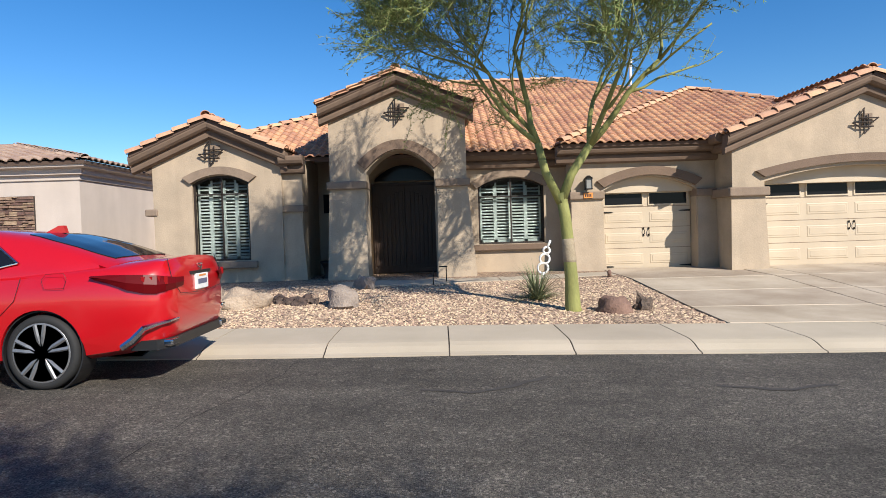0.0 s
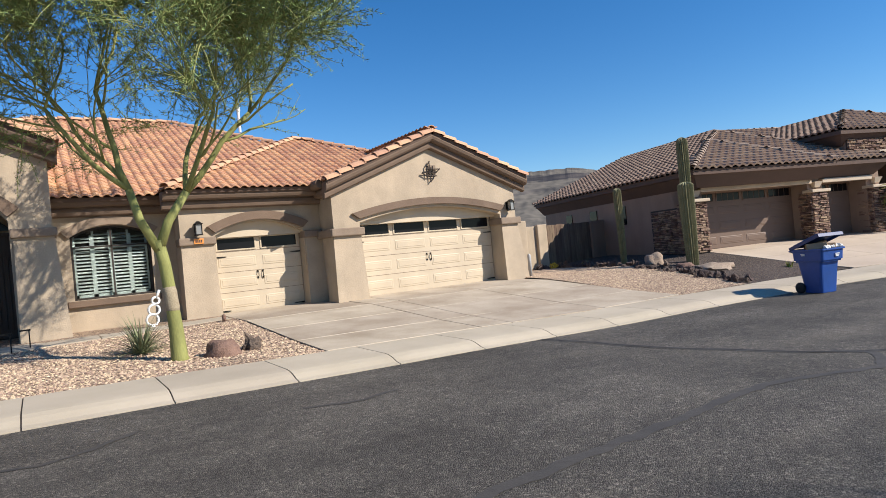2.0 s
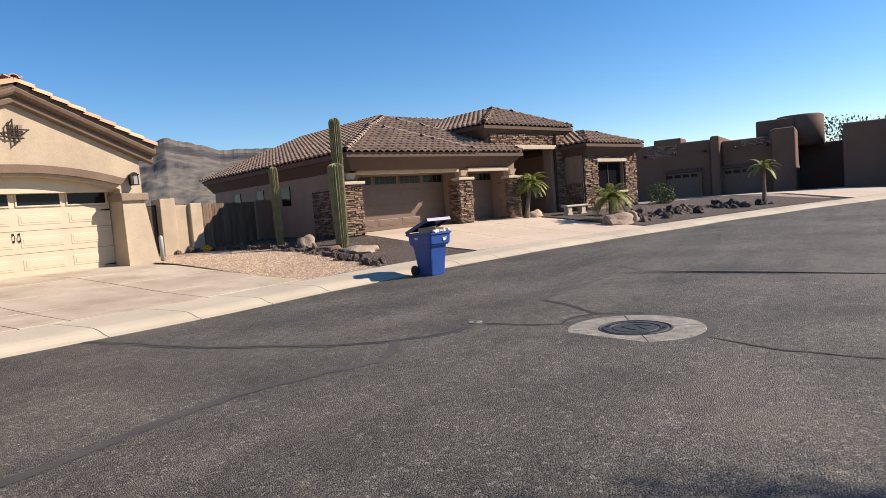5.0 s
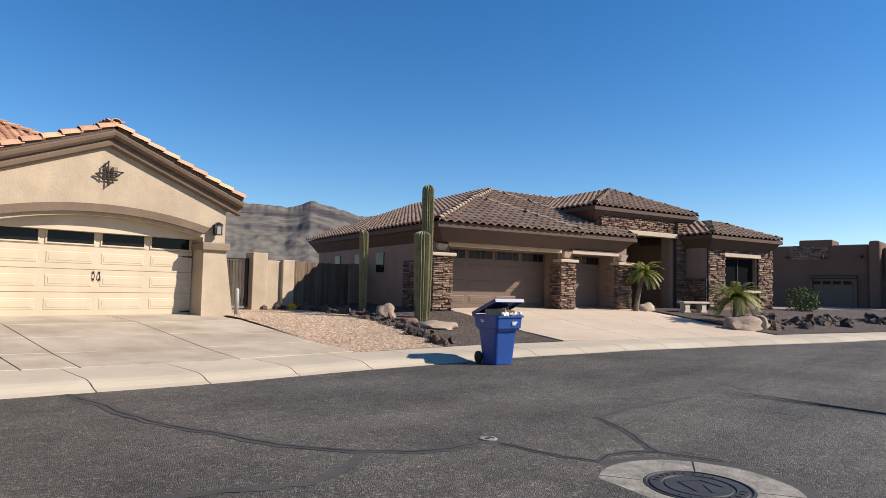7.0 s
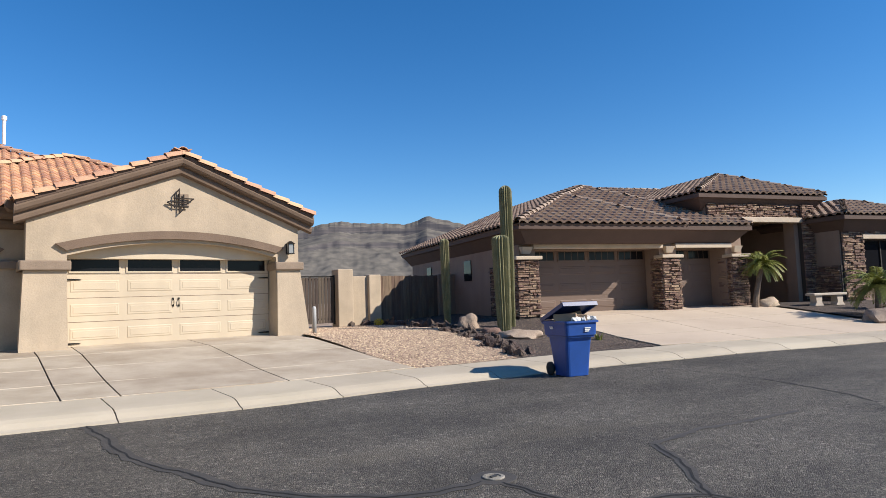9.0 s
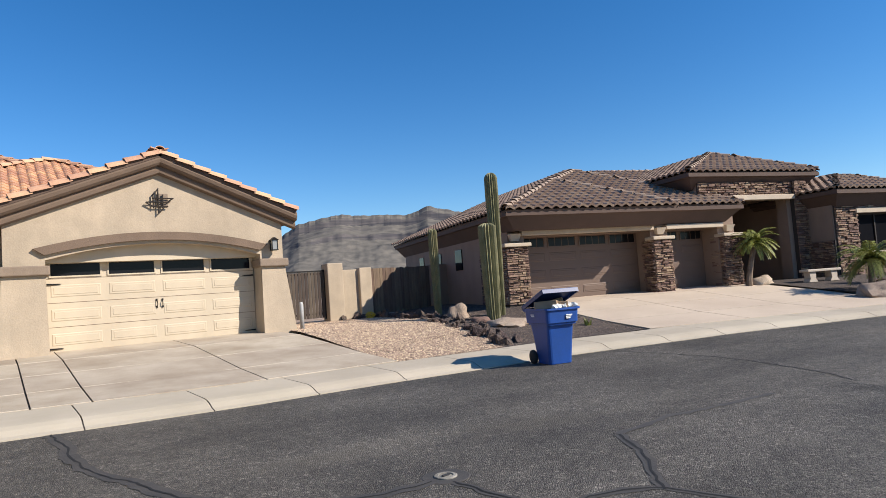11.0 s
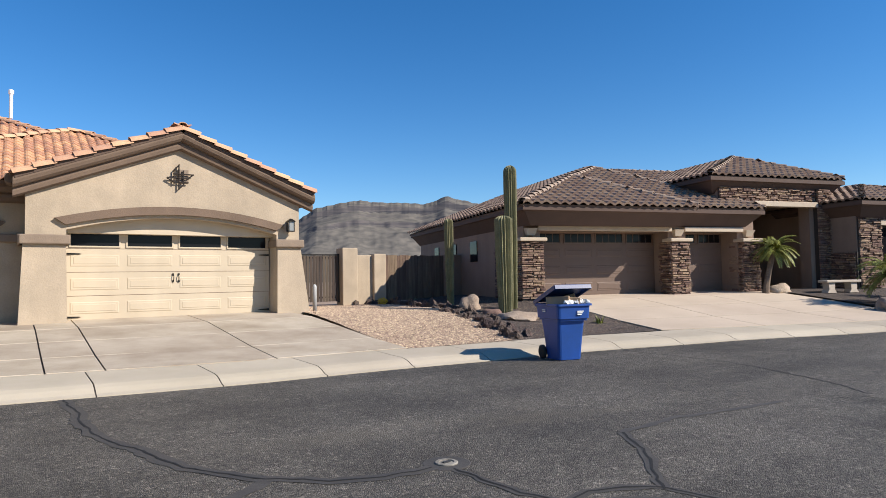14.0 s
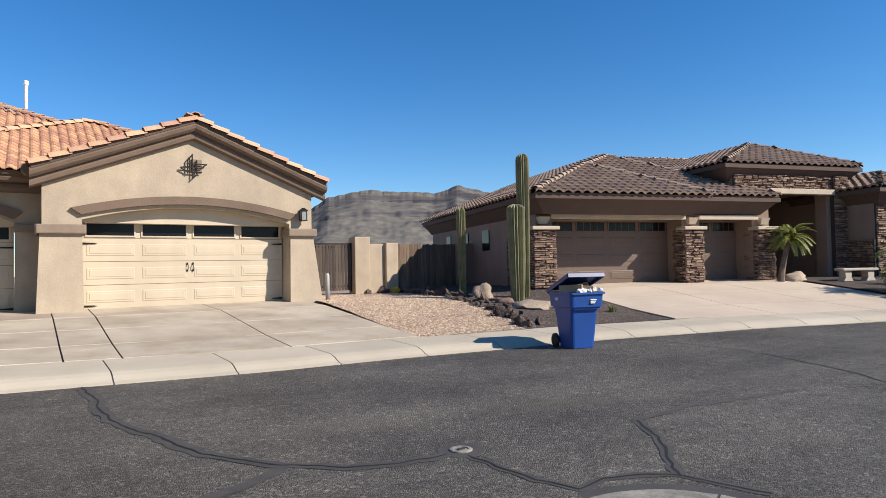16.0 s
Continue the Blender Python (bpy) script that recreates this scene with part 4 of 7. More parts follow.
for x0, x1, l0, l1 in ((3.26, 4.17, 3.3, 4.1), (6.55, 7.12, 6.62, 7.1)):
    bm = bmesh.new()
    frustum(bm, (x0, x1, SY - 0.14, SY + 0.38), (l0, l1, SY - 0.03, SY + 0.38), Z0, 2.3)
    part("buttress", bm, STUCCO, house_1)
    part("ledge", boxbm(l0 - 0.06, l1 + (0.06 if l1 < 7 else 0), SY - 0.12, SY + 0.38, 2.28, 2.48, bevel=0.03), LEDGE, house_1)
part("ledge", boxbm(6.96, 7.1, GY - 0.1, SY, 2.2, 2.42, bevel=0.02), LEDGE, house_1)
door = garage_door(house_1, 4.17, 6.56, SY + 0.36, 0.40, 2.45, 2, CREAM)
door_iron(door, 4.17, 6.56, SY + 0.36, 0.40, 2.45)

# Wall with the shuttered window
WY = 17.3
bm = bmesh.new()
wa = arch_pts(0.9, 2.7, 2.75, 2.98)
prism(bm, [(0.0, Z0), (1.8, Z0), (1.8, 1.17), (0.9, 1.17)] + wa[:8] + [(1.8, 3.6), (0.0, 3.6)], WY, WY + 0.25)
prism(bm, [(1.8, Z0), (3.4, Z0), (3.4, 3.6), (1.8, 3.6)] + wa[7:] + [(2.7, 1.17), (1.8, 1.17)], WY, WY + 0.25)
part("wall", bm, STUCCO, house_1)
bm = bmesh.new()
arch_band(bm, 0.86, 2.74, 2.70, 3.0, 0.22, WY - 0.08, WY + 0.02, foot=0.16)
part("arch_moulding", bm, LEDGE, house_1)
part("window_sill", boxbm(0.74, 2.84, WY - 0.12, WY + 0.1, 1.0, 1.16, bevel=0.02), TRIM, house_1)
shutter_window(house_1, 0.9, 2.7, 1.17, 2.75, 2.98, WY + 0.1)

# Entry tower
EY = 16.1
bm = bmesh.new()
gable_wall(bm, -2.92, 0.55, Z0, 4.55, -1.15, 5.42, EY, EY + 0.7, hole=(-2.0, -0.27, 0.0, 3.1, 3.66))
box(bm, -2.92, -2.4, EY + 0.7, 18.6, Z0, 4.6)
box(bm, -2.4, 0.05, EY + 0.7, 18.4, 3.8, 4.0)
box(bm, 0.05, 0.55, EY + 0.7, 18.6, Z0, 4.6)
part("wall", bm, STUCCO, house_1)
bm = bmesh.new()
arch_band(bm, -2.0, -0.27, 3.18, 3.68, 0.24, EY - 0.1, EY + 0.02, foot=0.22)
part("arch_moulding", bm, TRIM, house_1)
for lo, hi in (((-3.02, -1.98, EY - 0.22, EY + 0.72), (-2.93, -2.04, EY - 0.04, EY + 0.7)), ((-0.24, 0.76, EY - 0.22, EY + 0.72), (-0.2, 0.57, EY - 0.04, EY + 0.7))):
    bm = bmesh.new()
    frustum(bm, lo, hi, Z0, 2.72)
    part("buttress", bm, STUCCO, house_1)
    part("ledge", boxbm(hi[0] - 0.06, hi[1] + 0.06, EY - 0.14, EY + 0.72, 2.7, 2.9, bevel=0.03), LEDGE, house_1)
medallion(house_1, -1.18, EY, 4.62)
part("entry_wall", boxbm(-2.4, 0.05, 18.35, 18.6, Z0, 4.0), STUCCO, house_1)
part("entry_step", boxbm(-2.6, 0.4, 15.6, 18.4, 0.2, 0.40, bevel=0.02), CONCRETE, house_1)
entry = part("entry_door", boxbm(-2.1, -0.2, 18.22, 18.35, 0.40, 3.0), DARKWOOD, house_1, "tall dark wooden double entry door")
for c in (0, 1):
    x0 = -2.06 + c * 0.93
    part("door_leaf", boxbm(x0, x0 + 0.91, 18.17, 18.22, 0.42, 2.92, bevel=0.008), DARKWOOD, entry)
    for k in range(7):
        xx = x0 + 0.10 + k * 0.118
        h = 2.0 + 0.5 * math.sin(math.pi * ((k + (0 if c == 0 else -0) + 0.5) / 7) * 0.5 + (0 if c == 0 else math.pi / 2))
        part("plank", boxbm(xx - 0.045, xx + 0.045, 18.145, 18.17, 0.62, h + 0.25, bevel=0.006), DARKWOOD, entry)
bm = bmesh.new()
prism(bm, [(-2.0, 3.05), (-0.3, 3.05)] + arch_pts(-2.0, -0.3, 3.1, 3.5)[::-1], 18.20, 18.24)
part("transom_window", bm, DARKGLASS, house_1, "dark arched transom window")

# Left wing with its gable
LY = 16.3
bm = bmesh.new()
gable_wall(bm, -7.5, -4.2, Z0, 3.6, -5.95, 4.52, LY, LY + 0.3, hole=(-6.5, -5.05, 0.98, 3.0, 3.18))
box(bm, -7.5, -7.2, LY + 0.3, 28, Z0, 3.6)
box(bm, -4.35, -3.7, LY + 0.12, 19.0, Z0, 3.6)
part("wall", bm, STUCCO, house_1)
part("recess_wall", boxbm(-3.8, -2.8, 18.6, 18.8, Z0, 3.7), STUCCO, house_1)
bm = bmesh.new()
frustum(bm, (-4.4, -3.6, LY + 0.02, LY + 0.4), (-4.3, -3.74, LY + 0.1, LY + 0.4), Z0, 2.2)
part("buttress", bm, STUCCO, house_1)
part("ledge", boxbm(-4.34, -3.66, LY + 0.02, LY + 0.6, 2.18, 2.36, bevel=0.03), LEDGE, house_1)
part("ledge", boxbm(-7.72, -7.4, LY - 0.04, LY + 0.6, 2.18, 2.36, bevel=0.03), LEDGE, house_1)
bm = bmesh.new()
arch_band(bm, -6.52, -5.03, 2.98, 3.2, 0.2, LY - 0.09, LY + 0.02, foot=0.2)
part("arch_moulding", bm, LEDGE, house_1)
part("window_sill", boxbm(-6.66, -4.86, LY - 0.16, LY + 0.1, 0.78, 0.96, bevel=0.02), LEDGE, house_1)
shutter_window(house_1, -6.5, -5.05, 0.97, 2.98, 3.18, LY + 0.12)
medallion(house_1, -5.95, LY, 3.74)
part("small_window", boxbm(-3.55, -2.95, 18.57, 18.6, 2.2, 2.75), DARKGLASS, house_1, "small dark recessed window")

# Eave bands
bm = bmesh.new()
sweep(bm, (0.55, WY, 3.67), (3.3, WY, 3.67), (0, -1, 0), BANDS)
part("eave_band", bm, TRIM, house_1)
bm = bmesh.new()
sweep(bm, (2.9, SY, 3.67), (7.1, SY, 3.67), (0, -1, 0), BANDS)
part("eave_band", bm, TRIM, house_1)
bm = bmesh.new()
sweep(bm, (-4.2, LY + 0.1, 3.62), (-3.6, LY + 0.1, 3.62), (0, -1, 0), BANDS)
part("eave_band", bm, TRIM, house_1)
RAKE = [(0.0, -0.50), (0.10, -0.50), (0.16, -0.47), (0.18, -0.38), (0.16, -0.30), (0.26, -0.29), (0.32, -0.24), (0.35, -0.16), (0.34, -0.08), (0.30, -0.04), (0.0, -0.04)]
for x0, xm, x1, ze, za, y in ((6.86, 10.38, 13.9, 3.73, 5.14, GY), (-3.13, -1.15, 0.75, 4.80, 5.6, EY), (-7.95, -5.95, -4.0, 3.75, 4.62, LY)):
    for a, b in (((x0, ze), (xm, za)), ((xm, za), (x1, ze))):
        bm = bmesh.new()
        sweep(bm, (a[0], y, a[1]), (b[0], y, b[1]), (0, -1, 0), RAKE)
        part("rake_band", bm, TRIM, house_1)
bm = bmesh.new()
sweep(bm, (7.1, GY, 3.80), (7.1, 17.0, 3.80), (-1, 0, 0), BANDS)
part("eave_band", bm, TRIM, house_1)
bm = bmesh.new()
sweep(bm, (13.55, GY, 3.80), (13.55, 30.0, 3.80), (1, 0, 0), BANDS)
part("eave_band", bm, TRIM, house_1)
bm = bmesh.new()
sweep(bm, (-7.5, LY, 3.74), (-7.5, 28.0, 3.74), (-1, 0, 0), BANDS)
part("eave_band", bm, TRIM, house_1)

roof = Roof(house_1, TILE, CAP, single=300, w=0.23, h=0.31)
E0 = 3.7


def hip_z(d):
    return E0 + PITCH * d


# garage block: pyramid-like hip behind the gable
px0, px1, py0, pd = 2.95, 13.95, 16.1, 5.3
roof.face([(px0, py0, E0), (px1, py0, E0), (px1 - pd, py0 + pd, hip_z(pd)), (px0 + pd, py0 + pd, hip_z(pd))], near=True)
roof.face([(px0, py0 + 10, E0), (px0, py0, E0), (px0 + pd, py0 + pd, hip_z(pd)), (px0 + pd, py0 + 10, hip_z(pd))])
roof.face([(px1, py0, E0), (px1, py0 + 14, E0), (px1 - pd, py0 + 14 - pd, hip_z(pd)), (px1 - pd, py0 + pd, hip_z(pd))])
# main roof
mx0, mx1, my0, md = -8.0, 13.2, 16.8, 8.4
roof.face([(mx0, my0, E0 - 0.05), (mx1, my0, E0 - 0.05), (mx1 - md, my0 + md, hip_z(md)), (mx0 + md, my0 + md, hip_z(md))])
roof.face([(mx0, my0 + 16.8, E0), (mx0, my0, E0), (mx0 + md, my0 + md, hip_z(md))])
# gables: ridge runs back into the roof behind
for x0, xm, x1, ze, za, y, back, near in ((6.86, 10.38, 13.9, 3.75, 5.16, GY - 0.36, 21.0, True), (-3.13, -1.15, 0.75, 4.82, 5.62, EY - 0.36, 23.0, False), (-7.95, -5.95, -4.0, 3.77, 4.64, LY - 0.36, 22.0, False)):
    roof.face([(x0, back, ze), (x0, y, ze), (xm, y, za), (xm, back, za)], near=near)
    roof.face([(x1, y, ze), (x1, back, ze), (xm, back, za), (xm, y, za)], near=near)
    roof.caps((x0, y + 0.08, ze - 0.03), (xm, y + 0.08, za - 0.03), 1.3)
    roof.caps((x1, y + 0.08, ze - 0.03), (xm, y + 0.08, za - 0.03), 1.3)
    roof.caps((xm, y, za + 0.03), (xm, y + 6, za + 0.03))
roof.caps((px0, py0, E0 + 0.05), (px0 + pd, py0 + pd, hip_z(pd) + 0.05))
roof.caps((px1, py0, E0 + 0.05), (px1 - pd, py0 + pd, hip_z(pd) + 0.05))
roof.caps((px0 + pd, py0 + pd, hip_z(pd) + 0.05), (px1 - pd, py0 + pd, hip_z(pd) + 0.05))
roof.caps((mx0, my0, E0), (mx0 + md, my0 + md, hip_z(md) + 0.05))
roof.caps((mx1, my0, E0), (mx1 - md, my0 + md, hip_z(md) + 0.05))
roof.caps((mx0 + md, my0 + md, hip_z(md) + 0.05), (mx1 - md, my0 + md, hip_z(md) + 0.05))
roof.done()
bm = bmesh.new()
lathe(bm, [(0.05, -0.4), (0.05, 0.38), (0.075, 0.38), (0.075, 0.5), (0.05, 0.52)], (6.78, 22.6, 6.95), 12)
part("roof_vent", bm, WHITE, house_1, "white roof vent pipe")
wall_lantern(13.24, GY - 0.02, 2.80, 1.0)
wall_lantern(3.72, SY - 0.02, 2.70, 1.0)


# ---- the taupe house with stone piers ----
house_2 = thing("house", "taupe stucco house with brown tile roof and stone piers", "house", at=(20.75, 14.1, 0), rz=-16)


def stone_face(parent, x0, x1, z0, z1, y, seed, depth=0.11, axis="y", course=0.075):
    """Dry-laid ledge stones of uneven height and reach with ragged ends; each stone is a part."""
    rnd = random.Random(seed)
    z = z0
    while z < z1 - 0.02:
        h = min(rnd.uniform(0.65, 1.5) * course, z1 - z)
        x = x0
        while x < x1 - 0.01:
            w = min(rnd.uniform(0.10, 0.42), x1 - x)
            if x1 - x - w < 0.07:
                w = x1 - x
            rows = (0.0, 1.0) if h < course or rnd.random() < 0.5 else (0.0, rnd.uniform(0.35, 0.65), 1.0)
            for a, b in zip(rows, rows[1:]):
                d = rnd.uniform(0.15, 1.0) * depth
                lo = [(x + 0.004, z + a * h + rnd.uniform(0.001, 0.010)), (x + w - 0.004, z + a * h + rnd.uniform(0.001, 0.010)),
                      (x + w - 0.004, z + b * h - rnd.uniform(0.001, 0.010)), (x + 0.004, z + b * h - rnd.uniform(0.001, 0.010))]
                mx, mz = x + w / 2, z + (a + b) * h / 2
                hi = [(mx + (px - mx) * rnd.uniform(0.86, 0.99), mz + (pz - mz) * rnd.uniform(0.55, 0.95), d * rnd.uniform(0.75, 1.1)) for px, pz in lo]
                bm = bmesh.new()
                if axis == "y":
                    back, front = [(px, y, pz) for px, pz in lo], [(px, y - dd, pz) for px, pz, dd in hi]
                else:
                    back, front = [(y, px, pz) for px, pz in lo], [(y - dd, px, pz) for px, pz, dd in hi]
                bv, fv = [bm.verts.new(p) for p in back], [bm.verts.new(p) for p in front]
                bm.faces.new(fv)
                for i in range(4):
                    bm.faces.new((bv[i], bv[(i + 1) % 4], fv[(i + 1) % 4], fv[i]))
                bmesh.ops.recalc_face_normals(bm, faces=bm.faces[:])
                part("stone", bm, STONE, parent)
            x += w
        z += h


H2Z = 0.35
ZP = 0.6
bm = bmesh.new()
prism(bm, [(-0.1, H2Z), (0.5, H2Z), (0.5, 2.78), (5.55, 2.78), (5.55, H2Z), (6.3, H2Z), (6.3, 2.78), (8.6, 2.78), (8.6, H2Z), (9.3, H2Z), (9.3, 3.4), (-0.1, 3.4)], 0.08, 0.95)
box(bm, -0.1, 0.2, 0.6, 12.0, H2Z, 3.3)
box(bm, 9.0, 9.3, 0.95, 4.5, H2Z, 3.9)
part("wall", bm, STUCCO_T, house_2)
for k, (x0, x1, seed) in enumerate(((-0.3, 0.52, 3), (5.5, 6.28, 5), (8.65, 9.42, 8))):
    pier = part("stone_pier", boxbm(x0 + 0.03, x1 - 0.03, -0.12, 0.2, H2Z, 2.42), MORTAR, house_2, "stacked ledge-stone pier")
    stone_face(pier, x0, x1, ZP - 0.05, 2.42, -0.11, seed)
    stone_face(pier, -0.12, 0.5, ZP - 0.05, 2.42, x0 + 0.02, seed + 20, axis="x")
    part("capstone", boxbm(x0 - 0.08, x1 + 0.08, -0.26, 0.25, 2.42, 2.54, bevel=0.025), PALE_T, pier)
    bm = bmesh.new()
    xm = (x0 + x1) / 2
    frustum(bm, (xm - 0.13, xm + 0.13, -0.06, 0.1), (xm - 0.2, xm + 0.2, -0.16, 0.1), 2.62, 2.85)
    part("corbel", bm, PALE_T, house_2)
for x0, x1 in ((0.45, 5.5), (6.25, 8.65)):
    part("lintel", boxbm(x0 - 0.1, x1 + 0.1, -0.1, 0.3, 2.78, 2.95, bevel=0.02), PALE_T, house_2)
garage_door(house_2, 0.5, 5.55, 0.9, ZP, 2.78, 4, DOOR_T, glass_h=0.34, panes=4)
garage_door(house_2, 6.3, 8.62, 0.9, ZP, 2.78, 2, DOOR_T, glass_h=0.34, panes=4)
bm = bmesh.new()
FLAT = [(0.0, -0.58), (0.14, -0.57), (0.52, -0.17), (0.62, -0.14), (0.62, 0.0), (0.0, 0.0)]
eave_run(bm, [(0.05, 12.2, -1, 0), (0.05, -0.3, -1, -1), (5.45, -0.3, 1, -1), (5.45, 0.3, 1, 0)], [(o, h + 3.50) for o, h in FLAT])
part("fascia", bm, FASCIA_T, house_2)
bm = bmesh.new()
eave_run(bm, [(5.2, 0.1, 0, -1), (8.75, 0.1, 1, -1), (8.75, 3.0, 1, 0)], [(o, h + 3.54) for o, h in FLAT])
part("fascia", bm, FASCIA_T, house_2)
stone_face(part("stone_return", boxbm(-0.14, -0.08, 0.5, 2.4, H2Z, 2.3), MORTAR, house_2), 0.55, 2.3, ZP - 0.05, 2.25, -0.13, 31, axis="x")
for y0, y1 in ((4.2, 4.9), (6.6, 7.2), (9.0, 9.6)):
    part("side_window", boxbm(-0.14, -0.08, y0, y1, 1.9, 2.7), DARKGLASS, house_2, "dark side window")

# tall entry
TZ = 0.65
bm = bmesh.new()
prism(bm, [(9.3, H2Z), (9.6, H2Z), (9.6, 3.85), (12.4, 3.85), (12.4, H2Z), (13.2, H2Z), (13.2, 4.75), (8.0, 4.75), (8.0, 3.4), (9.3, 3.4)], 0.3, 0.8)
box(bm, 8.0, 8.7, 0.8, 6.0, 3.2, 4.75)
box(bm, 13.0, 13.2, 0.8, 6.0, H2Z, 4.75)
part("wall", bm, STUCCO_T, house_2)
part("entry_back_wall", boxbm(9.3, 13.0, 4.4, 4.6, H2Z, 4.0), STUCCO_T, house_2)
part("entry_ceiling", boxbm(9.3, 13.0, 0.8, 4.5, 3.95, 4.05), STUCCO_T, house_2)
part("entry_window", boxbm(10.2, 11.6, 4.36, 4.4, 0.8, 3.2), DARKGLASS, house_2, "dark glazed entry door")
stone_face(part("stone_band", boxbm(8.0, 13.15, 0.24, 0.31, 3.9, 4.5), MORTAR, house_2), 8.0, 13.2, 3.9, 4.5, 0.25, 41)
stone_face(part("stone_pier", boxbm(12.62, 13.3, 0.1, 0.31, H2Z, 4.5), MORTAR, house_2), 12.6, 13.3, TZ, 4.5, 0.11, 43)
part("lintel", boxbm(9.5, 12.62, 0.05, 0.4, 3.78, 3.98, bevel=0.02), PALE_T, house_2)
bm = bmesh.new()
eave_run(bm, [(8.05, 8.0, -1, 0), (8.05, 0.6, -1, -1), (13.35, 0.6, 1, -1), (13.35, 6.0, 1, 0)], [(o, h + 4.84) for o, h in FLAT])
part("fascia", bm, FASCIA_T, house_2)

# window bay
BY = -1.0
bm = bmesh.new()
prism(bm, [(13.2, H2Z), (15.6, H2Z), (15.6, 1.5), (14.5, 1.5), (14.5, 3.0), (15.6, 3.0), (15.6, 3.9), (13.2, 3.9)], BY, BY + 0.3)
prism(bm, [(15.6, H2Z), (18.0, H2Z), (18.0, 3.9), (15.6, 3.9), (15.6, 3.0), (16.8, 3.0), (16.8, 1.5), (15.6, 1.5)], BY, BY + 0.3)
box(bm, 13.2, 13.5, BY + 0.3, 3.0, H2Z, 3.9)
box(bm, 17.7, 18.0, BY + 0.3, 8.0, H2Z, 3.9)
part("wall", bm, STUCCO_T, house_2)
for x0, x1, z0, z1, sd in ((13.25, 14.4, TZ, 3.7, 51), (16.9, 18.0, TZ, 3.7, 53), (14.4, 16.9, 3.2, 3.7, 54)):
    stone_face(part("stone_panel", boxbm(x0, x1, BY - 0.06, BY + 0.01, z0, z1), MORTAR, house_2), x0, x1, z0, z1, BY - 0.05, sd, course=0.095)
part("lintel", boxbm(14.3, 17.0, BY - 0.16, BY + 0.1, 3.0, 3.2, bevel=0.02), PALE_T, house_2)
part("window_sill", boxbm(14.3, 17.0, BY - 0.16, BY + 0.1, 1.38, 1.5, bevel=0.02), PALE_T, house_2)
win = part("window", boxbm(14.5, 16.8, BY + 0.2, BY + 0.24, 1.5, 3.0), DARKGLASS, house_2, "dark window pane")
bm = bmesh.new()
ring_frame(bm, 14.5, 16.8, 1.5, 3.0, 0.06, BY + 0.15, BY + 0.2)
part("window_frame", bm, BRONZE, win)
part("mullion", boxbm(15.62, 15.68, BY + 0.155, BY + 0.195, 1.56, 2.94), BRONZE, win)
stone_face(part("stone_panel", boxbm(13.14, 13.21, BY - 0.04, 0.2, TZ, 2.0), MORTAR, house_2), BY, 0.2, TZ, 2.0, 13.15, 56, axis="x")
bm = bmesh.new()
eave_run(bm, [(13.4, 2.5, -1, 0), (13.4, BY, -1, -1), (17.4, BY, 1, -1), (17.4, 5.0, 1, 0)], [(o, h + 3.86) for o, h in FLAT])
part("fascia", bm, FASCIA_T, house_2)

roof = Roof(house_2, TILE_T, CAP_T, single=280, lip=0.085)
APEX = (5.6, 4.9, 5.86)
# front hip over the two-car door, a little proud of the roof behind it
roof.face([(-0.6, -0.95, 3.56), (6.05, -0.95, 3.56), (3.3, 2.75, 5.08)], near=True)
roof.face([(6.05, -0.95, 3.56), (6.05, -0.1, 3.56), (3.4, 2.9, 5.0), (3.3, 2.75, 5.08)])
roof.face([(5.4, -0.52, 3.62), (9.35, -0.52, 3.62), APEX, (2.6, 2.1, 4.68)])
roof.face([(-0.6, 12.4, 3.56), (-0.6, -0.95, 3.56), (3.3, 2.75, 5.06), APEX, (5.6, 12.4, 5.86)])
roof.face([(9.35, -0.52, 3.62), (9.35, 10.0, 3.62), (5.6, 10.0, 5.86), APEX])
roof.caps((-0.6, -0.95, 3.61), (3.3, 2.75, 5.13), 1.1)
roof.caps((3.3, 2.75, 5.12), (5.6, 4.9, 5.91), 1.1)
roof.caps((6.05, -0.95, 3.61), (3.3, 2.75, 5.13), 1.1)
roof.caps((9.35, -0.52, 3.66), (5.6, 4.9, 5.91), 0.95)
roof.caps((5.6, 12.4, 5.91), (5.6, 4.9, 5.91), 1.0)
# higher ridge at the back
roof.face([(6.0, 5.0, 5.28), (13.0, 5.0, 5.28), (11.6, 7.2, 6.26), (8.0, 7.2, 6.22)])
roof.caps((8.0, 7.2, 6.26), (11.6, 7.2, 6.30), 1.0)
# hip over the tall entry
TOP = (11.7, 3.4, 6.30)
roof.face([(7.45, 0.0, 4.90), (13.95, 0.0, 4.90), TOP])
roof.face([(7.45, 9.0, 4.90), (7.45, 0.0, 4.90), TOP, (11.7, 9.0, 6.30)])
roof.face([(13.95, 0.0, 4.90), (13.95, 7.0, 4.90), (11.7, 7.0, 6.30), TOP])
roof.caps((7.45, 0.0, 4.98), (11.7, 3.4, 6.35), 1.15)
roof.caps((13.95, 0.0, 4.98), (11.7, 3.4, 6.35), 0.95)
# hip over the window bay
roof.face([(12.8, BY - 0.6, 3.92), (18.0, BY - 0.6, 3.92), (16.2, BY + 1.7, 4.78), (15.7, BY + 1.7, 4.78)])
roof.face([(12.8, 4.0, 3.92), (12.8, BY - 0.6, 3.92), (15.7, BY + 1.7, 4.78), (15.7, 4.0, 4.78)])
roof.face([(18.0, BY - 0.6, 3.92), (18.0, 5.0, 3.92), (16.2, 5.0, 4.78), (16.2, BY + 1.7, 4.78)])
roof.caps((12.8, BY - 0.6, 3.97), (15.7, BY + 1.7, 4.83), 1.15)
roof.caps((18.0, BY - 0.6, 3.97), (16.2, BY + 1.7, 4.83), 0.95)
roof.done()

